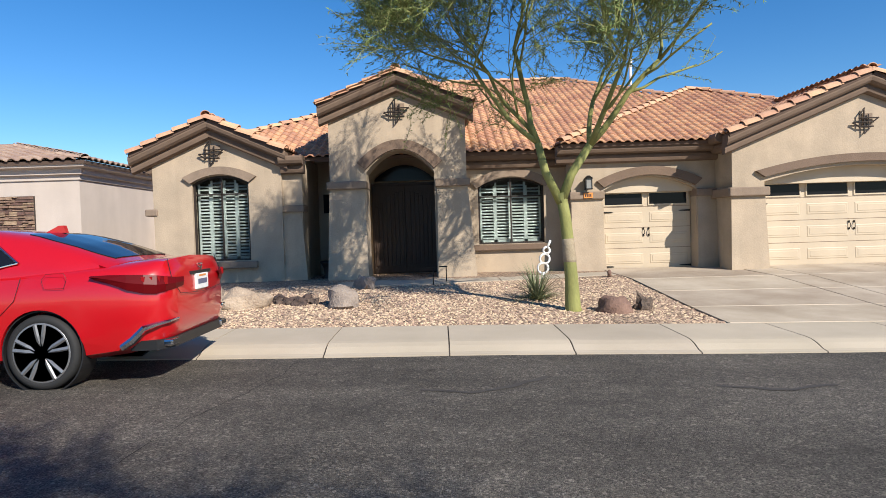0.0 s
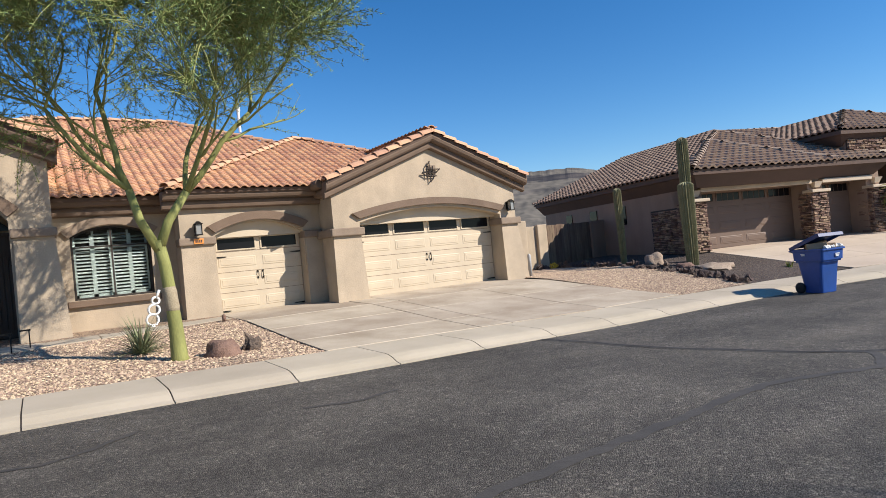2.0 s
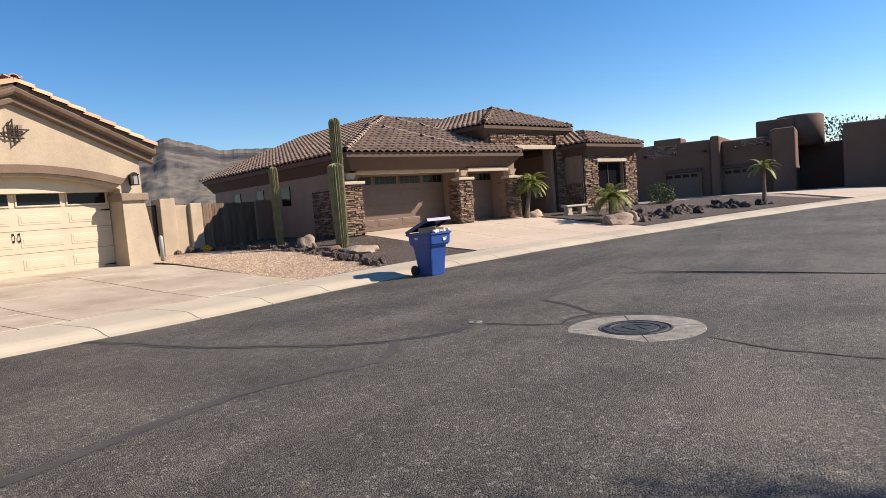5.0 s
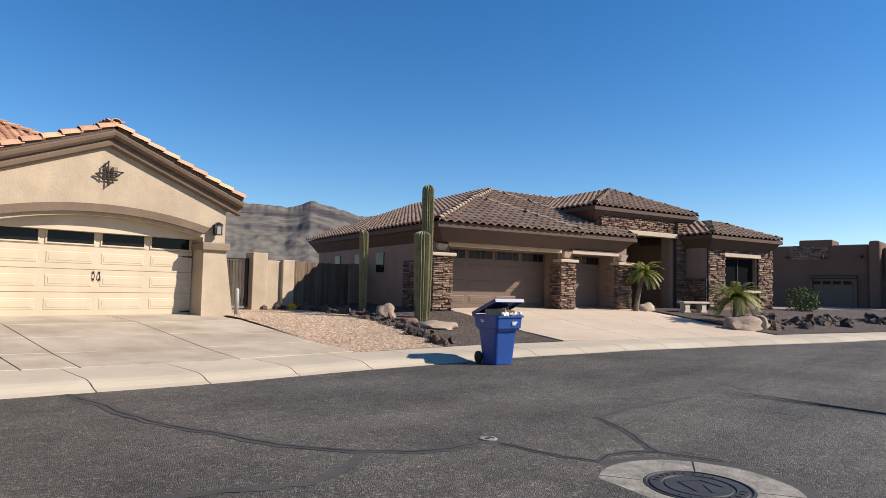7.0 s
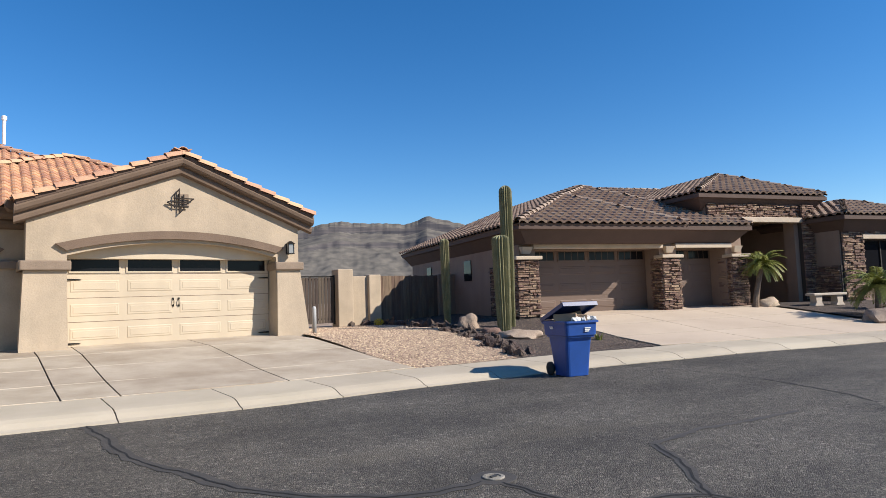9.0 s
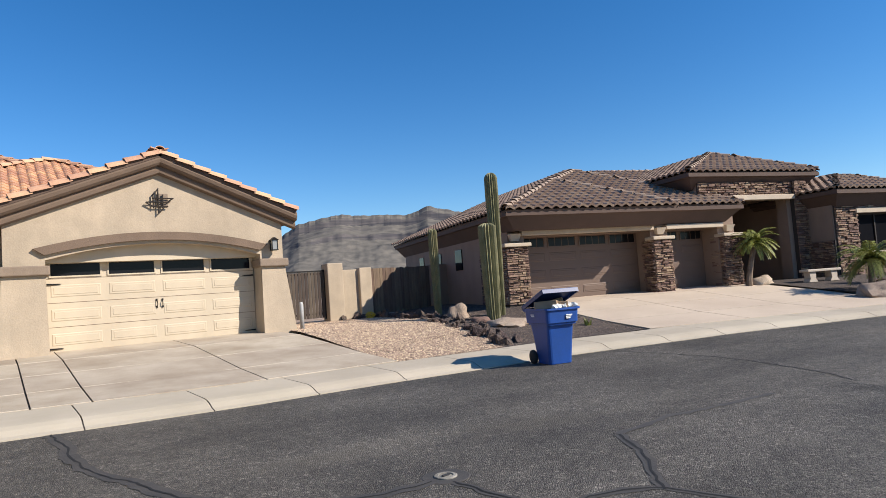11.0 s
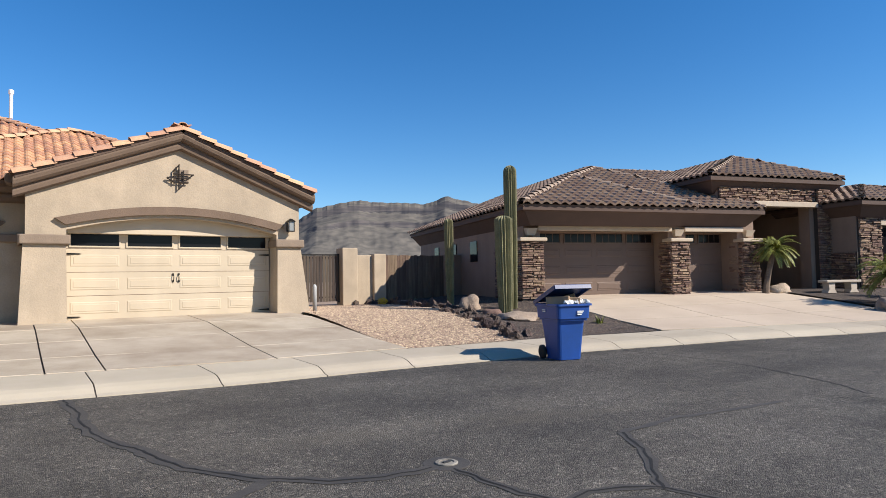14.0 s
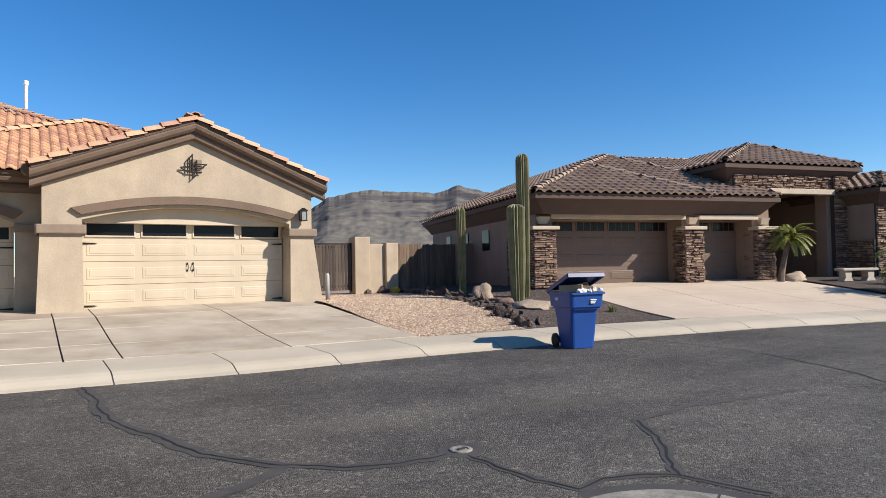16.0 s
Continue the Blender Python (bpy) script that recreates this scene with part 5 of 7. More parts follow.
# driveway of the taupe house
drive_2 = thing("driveway", "pale concrete driveway with scored bays", "driveway", kind="structure")
m2 = house_2.matrix_world


def h2(u, v, z):
    p = Matrix.LocRotScale((20.75, 14.1, 0), Euler((0, 0, radians(-16))), None) @ Vector((u, v, 0))
    return (p.x, p.y, z)


slab_grid(drive_2, DRIVE_PALE, [(19.95, 8.45, road_z(19.9) + 0.15), (28.4, 5.4, road_z(28) + 0.15), h2(9.3, 0.95, 0.6), h2(0.4, 0.95, 0.6)], 3, 4, follow=True)
patch("gravel_bed", [(28.6, 5.3), (31, 4.3), (36, 2.0), (40, -0.2), (42.5, -1.6), (44, 2), (46, 6), (40, 8.0), (38, 9), (31.5, 12.0), (29.9, 11.0)], 0.03, DARK_GRAVEL, "dark brown gravel planting bed", "gravel")


# ---- the adobe house ----
house_3 = thing("house", "flat-roofed brown adobe house in shade", "house", at=(58, 0, 0))
for nm, a in (("wall", (0, 12, 7.4, 15.5, -0.5, 5.1)), ("wall", (-0.6, 12, 6.7, 7.4, -0.5, 5.3)), ("wall", (0.2, 12, 1.6, 6.7, -0.5, 4.85)), ("wall", (-0.8, 6, 1.4, 3.0, -0.5, 5.3)), ("wall", (-2.5, 10, -11.0, -1.6, -0.5, 5.0)), ("entry_wall", (5.5, 12, -2.0, 2.0, -0.5, 4.2)), ("wall", (-5.0, 10, -20.0, -11.0, -0.5, 5.9))):
    part(nm, boxbm(*a, bevel=0.18), ADOBE, house_3)
part("tower", boxbm(3, 7.5, 1.6, 4.4, 4.0, 6.3, bevel=0.15), ADOBE, house_3)
bm = bmesh.new()
lathe(bm, [(1.75, 4.0), (1.75, 6.4), (1.6, 6.5)], (4.9, 1.35, 0), 24)
part("tower", bm, ADOBE, house_3, smooth=True)
for y0, y1 in ((8.4, 11.0), (3.9, 6.6)):
    dr = part("garage_door", boxbm(-0.06 if y0 > 5 else 0.12, 0.2, y0, y1, 0.3, 2.6), ADOBE_DOOR, house_3)
    for k in range(4):
        part("window_pane", boxbm(-0.08 if y0 > 5 else 0.10, 0.0 if y0 > 5 else 0.14, y0 + 0.15 + k * 0.65, y0 + 0.65 + k * 0.65, 2.2, 2.45), DARKGLASS, dr)
part("garage_door", boxbm(-2.56, -2.4, -9.5, -6.5, 0.3, 2.9), ADOBE_DOOR, house_3)
part("parapet_step", boxbm(-0.05, 2.2, 9.7, 11.9, 4.9, 5.5, bevel=0.1), ADOBE, house_3)
part("parapet_step", boxbm(0.1, 2.2, 1.6, 3.2, 4.5, 5.25, bevel=0.1), ADOBE, house_3)
for y0, y1, z0, z1, sd, xf in ((10.0, 12.6, 4.0, 5.02, 91, -0.01), (1.75, 5.2, 4.25, 4.8, 92, 0.19)):
    patch_ob = part("brick_patch", boxbm(xf - 0.03, xf + 0.05, y0, y1, z0, z1), MORTAR, house_3, "patch of exposed brick on the parapet")
    stone_face(patch_ob, y0, y1, z0, z1, xf - 0.02, sd, depth=0.05, axis="x", course=0.11)
for y0, y1, xf in ((8.4, 11.0, -0.06), (3.9, 6.6, 0.12)):
    part("door_lintel", boxbm(xf - 0.16, xf + 0.1, y0 - 0.2, y1 + 0.2, 2.62, 2.85, bevel=0.03), DARKWOOD, house_3, "dark timber door lintel")
    for ya, yb in ((y0 - 0.22, y0 - 0.01), (y1 + 0.01, y1 + 0.22)):
        part("door_jamb", boxbm(xf - 0.14, xf + 0.1, ya, yb, -0.2, 2.6, bevel=0.02), ADOBE, house_3)
for yv in (12.6, 10.2, 7.9, 5.6, 3.4):
    bm = bmesh.new()
    tube(bm, [(-0.9, yv, 4.2), (0.4, yv, 4.2)], 0.11, 8)
    part("roof_beam", bm, DARKWOOD, house_3)
drive_3 = thing("driveway", "pale concrete driveway before the adobe house", "driveway", kind="structure")
slab_grid(drive_3, DRIVE_PALE, [(43.0, -1.9, 0.1), (50.0, -6.0, 0.2), (57.8, 3.5, 0.45), (57.8, 11.5, 0.45)], 2, 4, follow=True)

# ---- the neighbouring house with grey-brown roof ----
house_0 = thing("house", "grey-beige stucco house with grey-brown tile roof", "house", at=(-10.9, 19.0, 0))
part("wall", boxbm(-12, 0, 0, 9, 0.2, 3.75), STUCCO_N, house_0)
part("wall", boxbm(-12, 0.6, 6.5, 16, 0.2, 3.75), STUCCO_N, house_0)
part("wall", boxbm(0, 3.0, 5.0, 5.3, 0.2, 2.6), STUCCO_N, house_0)
stone_face(part("stone_panel", boxbm(-5.2, -1.35, -0.06, 0.01, 0.3, 3.0), MORTAR, house_0), -5.2, -1.35, 0.4, 3.0, -0.05, 77, course=0.095)
bm = bmesh.new()
eave_run(bm, [(-12, 0, 0, -1), (0, 0, 1, -1), (0, 6.6, 1, 0)], [(o, h + 3.95) for o, h in ((0, -0.5), (0.05, -0.5), (0.05, -0.36), (0.16, -0.34), (0.16, -0.18), (0.36, -0.14), (0.40, 0), (0, 0))])
part("fascia", bm, STUCCO_N, house_0)
TILE_N = material("grey_brown_roof_tile", (0.40, 0.28, 0.21), (0.33, 0.23, 0.175), 0.85, scale=5, fine=40, bump=0.25, vary=0.15)
roof = Roof(house_0, TILE_N, TILE_N)
roof.face([(-13, -0.45, 4.0), (0.45, -0.45, 4.0), (-5.5, 5.5, 5.35), (-13, 5.5, 5.35)])
roof.face([(0.45, -0.45, 4.0), (0.45, 8, 4.0), (-5.5, 8, 5.35), (-5.5, 5.5, 5.35)])
roof.face([(-6, 6.2, 4.0), (1.0, 6.2, 4.0), (-2.5, 9.5, 4.75), (-6, 9.5, 4.75)])
roof.face([(1.0, 6.2, 4.0), (1.0, 16, 4.0), (-2.5, 16, 4.75), (-2.5, 9.5, 4.75)])
roof.caps((0.45, -0.45, 4.05), (-5.5, 5.5, 5.4))
roof.caps((1.0, 6.2, 4.05), (-2.5, 9.5, 4.8))
roof.done()


# ---- mountain ----
def mountain():
    """A ridge of talus slopes under two bands of cliffs; its skyline is given in degrees over the horizon."""
    skyline = ((4, 1.5), (19, 2.8), (21.5, 5.4), (23.2, 6.55), (25.4, 7.0), (27, 7.22), (28.8, 7.02), (30.8, 7.02), (32.7, 6.85), (33.8, 7.05), (34.8, 7.55), (36.5, 7.12), (37.7, 6.8), (39.1, 6.35), (45, 6.3), (50, 5.0), (60, 3.8), (80, 2.2))
    steps = ((0.0, 0.0), (0.20, 0.17), (0.40, 0.41), (0.60, 0.68), (0.63, 0.76), (0.70, 0.80), (0.72, 0.84), (0.765, 0.86), (0.785, 0.95), (0.82, 0.97), (0.84, 1.0), (1.0, 0.96))
    bm = bmesh.new()
    rows = []
    for az_i in np.concatenate([np.linspace(4, 18, 20), np.linspace(18.1, 62, 400), np.linspace(63, 80, 20)]):
        a = radians(az_i)
        top = lerp_table(az_i, skyline)
        jag = 0.08 * noise.fractal(Vector((az_i * 1.7, 3.3, 0)), 1.0, 2.0, 5)
        row = []
        for k in range(130):
            f = k / 129
            r = 1100 + f * 1000.0
            wander = 0.05 * noise.fractal(Vector((az_i * 0.22, f * 4.0, 8.1)), 1.0, 2.0, 4)
            spur = 1 - abs(noise.noise(Vector((az_i * 0.13 + f * 2.0, f * 3.6, 9.7)))) * 2.4
            rib = noise.fractal(Vector((az_i * 0.30 - f * 3.0, f * 10.0, 5.2)), 1.0, 2.1, 3)
            chip = noise.fractal(Vector((az_i * 0.8, f * 28.0, 2.2)), 1.0, 2.0, 3)
            w = math.sin(math.pi * min(f / 0.84, 1)) ** 0.8
            crag = min(max((f - 0.66) / 0.14, 0), 1)
            e = top * lerp_table(f + wander * w, steps) + jag * crag ** 3 + w * (0.30 * spur + 0.06 * rib + 0.05 * crag * chip) - 0.2 * w
            row.append(bm.verts.new((math.sin(a) * r, math.cos(a) * r, r * math.tan(radians(max(e, -0.1))) - 1)))
        rows.append(row)
    for a, b in zip(rows, rows[1:]):
        for i in range(len(a) - 1):
            bm.faces.new((a[i], b[i], b[i + 1], a[i + 1]))
    bmesh.ops.recalc_face_normals(bm, faces=bm.faces[:])
    solid("mountain", bm, MOUNTAIN, "distant rocky desert mountain with cliff bands", "mountain", kind="structure")


mountain()


# ---- road marks: manhole, valve cover, sealed cracks ----
def road_top(x, y):
    d, kx = off_road(x, y)
    return road_z(kx) + lerp_table(-d, ((0, 0.0), (2.5, 0.03), (5.0, 0.05), (8.0, 0.03), (11.5, 0.0)))


def crack(points, width, seed, mat=SEAL, name="sealed_crack", lift=0.004):
    """An uneven ribbon of sealer that wanders along a line on the road."""
    rnd = random.Random(seed)
    pts = [Vector((*p, 0)) for p in points]
    fine = []
    for a, b in zip(pts, pts[1:]):
        n = max(int((b - a).length / 0.08), 1)
        side = (b - a).normalized().cross(Vector((0, 0, 1)))
        for i in range(n):
            p = a + (b - a) * i / n
            fine.append(p + side * (0.05 * noise.noise(p * 2.1) + 0.03 * noise.noise(p * 7.0) + rnd.uniform(-0.006, 0.006)))
    fine.append(pts[-1])
    bm = bmesh.new()
    prev = None
    for i, p in enumerate(fine):
        d = (fine[min(i + 1, len(fine) - 1)] - fine[max(i - 1, 0)]).normalized()
        s = d.cross(Vector((0, 0, 1))) * width * 0.5 * (0.6 + 0.7 * abs(noise.noise(p * 3.3)) + rnd.uniform(0, 0.3))
        row = [bm.verts.new((q.x, q.y, road_top(q.x, q.y) + lift)) for q in (p - s, p + s)]
        if prev:
            bm.faces.new((prev[0], row[0], row[1], prev[1]))
        prev = row
    bmesh.ops.recalc_face_normals(bm, faces=bm.faces[:])
    if sum(f.normal.z for f in bm.faces) < 0:
        bmesh.ops.reverse_faces(bm, faces=bm.faces[:])
    solid(name, bm, mat, "dark sealed crack in the asphalt", "road crack", kind="structure")


THIN = material("open_crack", (0.012, 0.012, 0.012), rough=0.9, bump=0)
MAIN = [(7.44, 7.83), (7.48, 6.5), (7.5, 5.53), (7.58, 5.09), (7.74, 4.64), (7.85, 4.25), (7.94, 3.85), (8.14, 3.48), (8.36, 3.13), (8.72, 2.84), (9.09, 2.69), (9.5, 2.72)]
crack(MAIN, 0.17, 1)
crack(MAIN, 0.022, 1, THIN, "open_crack", 0.007)
SIDE = [(9.66, 2.6), (9.62, 2.2), (9.68, 1.92), (9.78, 1.62), (10.05, 1.65), (10.31, 1.59), (10.53, 1.44), (10.67, 1.11), (10.7, 0.9)]
crack(SIDE, 0.10, 2)
crack(SIDE, 0.02, 2, THIN, "open_crack", 0.007)
crack([(8.36, 3.13), (8.1, 2.88), (7.5, 2.6), (7.03, 2.8), (6.4, 3.0), (5.74, 3.05), (4.9, 2.93), (3.4, 2.8), (1.6, 2.6), (-1.0, 2.45)], 0.13, 3)
FORK = [(11.5, 2.6), (11.19, 2.14), (10.92, 1.85), (10.63, 1.56), (10.51, 1.42)]
crack(FORK, 0.11, 4)
crack(FORK, 0.022, 4, THIN, "open_crack", 0.007)
crack([(11.5, 2.62), (12.38, 2.73), (13.32, 2.57), (14.11, 2.5)], 0.09, 14)
crack([(17.04, 7.2), (16.89, 5.76), (16.71, 4.58), (16.22, 3.6), (15.83, 2.81), (15.35, 2.09)], 0.03, 5, THIN, "open_crack")
crack([(9.5, 0.05), (9.2, -0.4), (9.0, -0.85), (8.9, -1.4), (8.8, -3.0)], 0.03, 6, THIN, "open_crack")
crack([(-1.9, 7.8), (-1.95, 6.9), (-2.1, 6.0), (-2.3, 5.2), (-2.35, 4.2)], 0.009, 7, THIN, "open_crack")
crack([(-0.4, 6.07), (0.06, 5.95), (0.46, 6.15), (0.9, 6.6)], 0.09, 8)
crack([(2.48, 6.11), (3.12, 5.98), (3.68, 6.17)], 0.09, 9)

MX, MY = 9.72, 0.74
mz = road_top(MX, MY)
mh = thing("manhole", "round iron manhole cover in a worn concrete collar", "manhole", kind="structure", at=(MX, MY, mz))
for k in range(4):
    bm = bmesh.new()
    a0, a1 = k * math.pi / 2 + 0.45, (k + 1) * math.pi / 2 + 0.43
    ring = [[(r * math.cos(a) * (1 + 0.012 * math.sin(a * 9 + k)), r * math.sin(a), z) for r, z in ((0.405, -0.03), (0.405, 0.012), (0.74, 0.012), (0.76, -0.03))] for a in np.linspace(a0, a1, 14)]
    vs = [[bm.verts.new(p) for p in row] for row in ring]
    for a, b in zip(vs, vs[1:]):
        for i in range(3):
            bm.faces.new((a[i], b[i], b[i + 1], a[i + 1]))
    bm.faces.new(vs[0])
    bm.faces.new(vs[-1][::-1])
    bmesh.ops.recalc_face_normals(bm, faces=bm.faces[:])
    part("collar_segment", bm, RING, mh)
bm = bmesh.new()
lathe(bm, [(0.87, 0.002), (0.86, 0.006), (0.75, 0.006)], (0, 0, 0), 40)
part("sealed_edge", bm, SEAL, mh)
bm = bmesh.new()
lathe(bm, [(0.40, -0.02), (0.40, 0.016), (0.385, 0.018), (0.38, 0.008), (0.36, 0.008), (0.355, 0.017), (0.27, 0.017), (0.265, 0.009), (0.25, 0.009), (0.245, 0.016), (0.01, 0.016)], (0, 0, 0), 40)
cover = part("cover", bm, IRON, mh, "dark cast-iron cover")
bm = bmesh.new()
for x0, y0, x1, y1 in ((-0.15, -0.05, -0.02, 0.15), (-0.02, 0.15, 0.15, 0.05), (0.15, 0.05, 0.1, -0.15), (-0.1, -0.15, 0.05, -0.02)):
    d = Vector((x1 - x0, y1 - y0, 0)).normalized().cross(Vector((0, 0, 1))) * 0.008
    q = [(x0 - d.x, y0 - d.y), (x1 - d.x, y1 - d.y), (x1 + d.x, y1 + d.y), (x0 + d.x, y0 + d.y)]
    prism(bm, q, 0.012, 0.022, axis="z")
part("raised_rib", bm, IRON, cover)
for k in range(26):
    a = 0.24 * k
    if k % 13 < 9:
        bm = bmesh.new()
        box(bm, -0.008, 0.008, -0.022, 0.022, 0.016, 0.022)
        bmesh.ops.transform(bm, matrix=Matrix.Rotation(a, 4, "Z") @ Matrix.Translation((0.31, 0, 0)) @ Matrix.Rotation(math.pi / 2, 4, "Z"), verts=bm.verts[:])
        part("letter_bar", bm, IRON, cover)

vz = road_top(9.65, 2.75)
vc = thing("valve_cover", "small round pale valve cover in a sealed patch", "valve cover", kind="structure", at=(9.65, 2.75, vz))
bm = bmesh.new()
lathe(bm, [(0.19, 0.001), (0.18, 0.005), (0.01, 0.005)], (0, 0, 0), 24)
part("sealed_patch", bm, SEAL, vc)
bm = bmesh.new()
lathe(bm, [(0.09, 0.0), (0.09, 0.012), (0.083, 0.016), (0.06, 0.016), (0.056, 0.008), (0.01, 0.008)], (0, 0, 0), 24)
part("lid", bm, RING, vc)
bm = bmesh.new()
box(bm, -0.03, 0.03, -0.012, 0.012, 0.008, 0.018)
part("lug", bm, IRON, vc)


# ---- palo verde tree ----
def needle_mesh(name, leaves, mat):
    """Many thin leaflets in one mesh: rows of base, tip and half width."""
    vs, fs = [], []
    for i, (b, t, s) in enumerate(leaves):
        vs += [b - s * 0.4, (b + t) * 0.5 + s, t, (b + t) * 0.5 - s]
        fs.append((4 * i, 4 * i + 1, 4 * i + 2, 4 * i + 3))
    me = bpy.data.meshes.new(name)
    me.from_pydata([tuple(v) for v in vs], [], fs)
    me.materials.append(mat)
    return me


def palo_verde(seed=4):
    rnd = random.Random(seed)
    tree = thing("palo_verde_tree", "palo verde tree with smooth green trunk and airy fine foliage", "tree", "palo verde trees")
    trunk, limb, twigs, leaves = bmesh.new(), [None], bmesh.new(), []

    def rv(s=1.0):
        return Vector((rnd.gauss(0, s), rnd.gauss(0, s), rnd.gauss(0, s)))
    tube(trunk, [(0.02, 0, -0.1), (0.0, 0, 0.05), (-0.01, 0.01, 0.5), (-0.05, 0.0, 1.1), (-0.09, 0.02, 1.6), (-0.16, 0, 2.0)], [0.17, 0.135, 0.112, 0.1, 0.095, 0.09], 14)

    def spray(p, d, length):
        """A drooping twig lined with leaflets."""
        if p.x < -3.3 or p.x > 2.3 or p.z < 3.7 + rnd.gauss(0, 0.3) + 0.22 * max(-p.x - 0.8, 0):
            return
        if p.z < 4.8 and rnd.random() < 0.3:
            return
        pts, q, dd = [p], p.copy(), d.normalized()
        n = 6
        for k in range(n):
            dd = (dd + Vector((0, 0, -0.035)) + rv(0.10)).normalized()
            q = q + dd * length / n
            pts.append(q.copy())
        tube(twigs, pts, [0.0075 * (1 - 0.12 * k) for k in range(n + 1)], 3, caps=False)
        for a, b in zip(pts, pts[1:]):
            for k in range(6):
                o = a.lerp(b, rnd.random())
                dl = ((b - a).normalized() * 0.5 + rv(0.55)).normalized()
                ln = rnd.uniform(0.045, 0.10)
                leaves.append((o, o + dl * ln, dl.cross(rv()).normalized() * rnd.uniform(0.0045, 0.0085)))

    def grow(p, d, length, r, level):
        pts, rad, q, dd = [p.copy()], [r], p.copy(), d.normalized()
        n = 5
        for k in range(n):
            dd = (dd + rv(0.13) + Vector((0, 0, 0.05))).normalized()
            q = q + dd * length / n
            pts.append(q.copy())
            rad.append(r * (1 - 0.38 * (k + 1) / n))
        if level >= 2 and not -3.7 < q.x < 2.7:
            return
        tube(limb[0] if level < 3 else twigs, pts, rad, 9 if level < 2 else 5)
        if level >= 2:
            for k in range(4 + 2 * level if level < 4 else 9):
                i = rnd.randint(1, n)
                spray(pts[i], (dd + rv(0.6)).normalized(), rnd.uniform(0.45, 0.95))
        if level >= 4:
            return
        kids = 4 if level == 0 else 3 if level < 3 else 2
        for k in range(kids):
            i = n if k < 2 else rnd.randint(2, n - 1)
            out = Vector((dd.x, dd.y, 0))
            side = dd.cross(rv()).normalized()
            nd = (dd * 0.9 + side * rnd.uniform(0.45, 0.85) + out * 0.25 + Vector((0, 0, 0.08))).normalized()
            grow(pts[i], nd, length * rnd.uniform(0.66, 0.88), rad[i] * (0.78 if k < 2 else 0.55), level + 1)
    fork = Vector((-0.16, 0, 1.95))
    left, right = Vector((-0.52, 0.02, 2.85)), Vector((0.34, -0.03, 2.78))
    for stem_top, mid, r in ((left, Vector((-0.40, 0.03, 2.35)), 0.075), (right, Vector((0.02, -0.02, 2.30)), 0.082)):
        bm_s = bmesh.new()
        tube(bm_s, [fork - Vector((0, 0, 0.12)), mid, stem_top], [r, r * 0.92, r * 0.8], 12)
        part("main_limb", bm_s, BARK, tree, smooth=True)
    for base, d, ln, r in ((left, (-0.95, -0.15, 0.75), 1.65, 0.046), (left, (-0.30, -0.15, 1.0), 1.7, 0.056), (left, (-0.45, 0.5, 0.95), 1.5, 0.044),
                           (right, (0.75, 0.05, 0.95), 1.75, 0.06), (right, (0.12, 0.45, 1.05), 1.7, 0.048), (right, (0.05, -0.5, 1.05), 1.6, 0.048)):
        limb[0] = bmesh.new()
        grow(base, Vector(d), ln, r, 0)
        part("limb", limb[0], BARK, tree, smooth=True)
    stem = part("trunk", trunk, BARK, tree, smooth=True)
    scar = bmesh.new()
    tube(scar, [(-0.028, 0.006, 0.8), (-0.034, 0.005, 0.88), (-0.043, 0.002, 1.0), (-0.052, 0.0, 1.12), (-0.06, 0.004, 1.22)], [0.103, 0.113, 0.107, 0.11, 0.098], 14)
    part("bark_scar", scar, SCAR, stem, "pale scarred ring of bark", smooth=True)
    crown = part("crown", twigs, BARK, tree)
    lf = new("foliage", needle_mesh("foliage", leaves, LEAF))
    lf.parent = crown
    tagged(lf, kind="stuff")
    return tree


tree = palo_verde()
tree.matrix_world = pose(2.05, 10.7, yard_z(2.05, 10.7), 0, 0, 0)
# Copies across the street stay out of view; added to shade the road.
for tx, ty, turn in ((2.3, -5.1, 70), (7.4, -8.5, 200)):
    copy_thing(tree, pose(tx, ty, yard_z(tx, ty) + 0.15, 0, 0, turn))


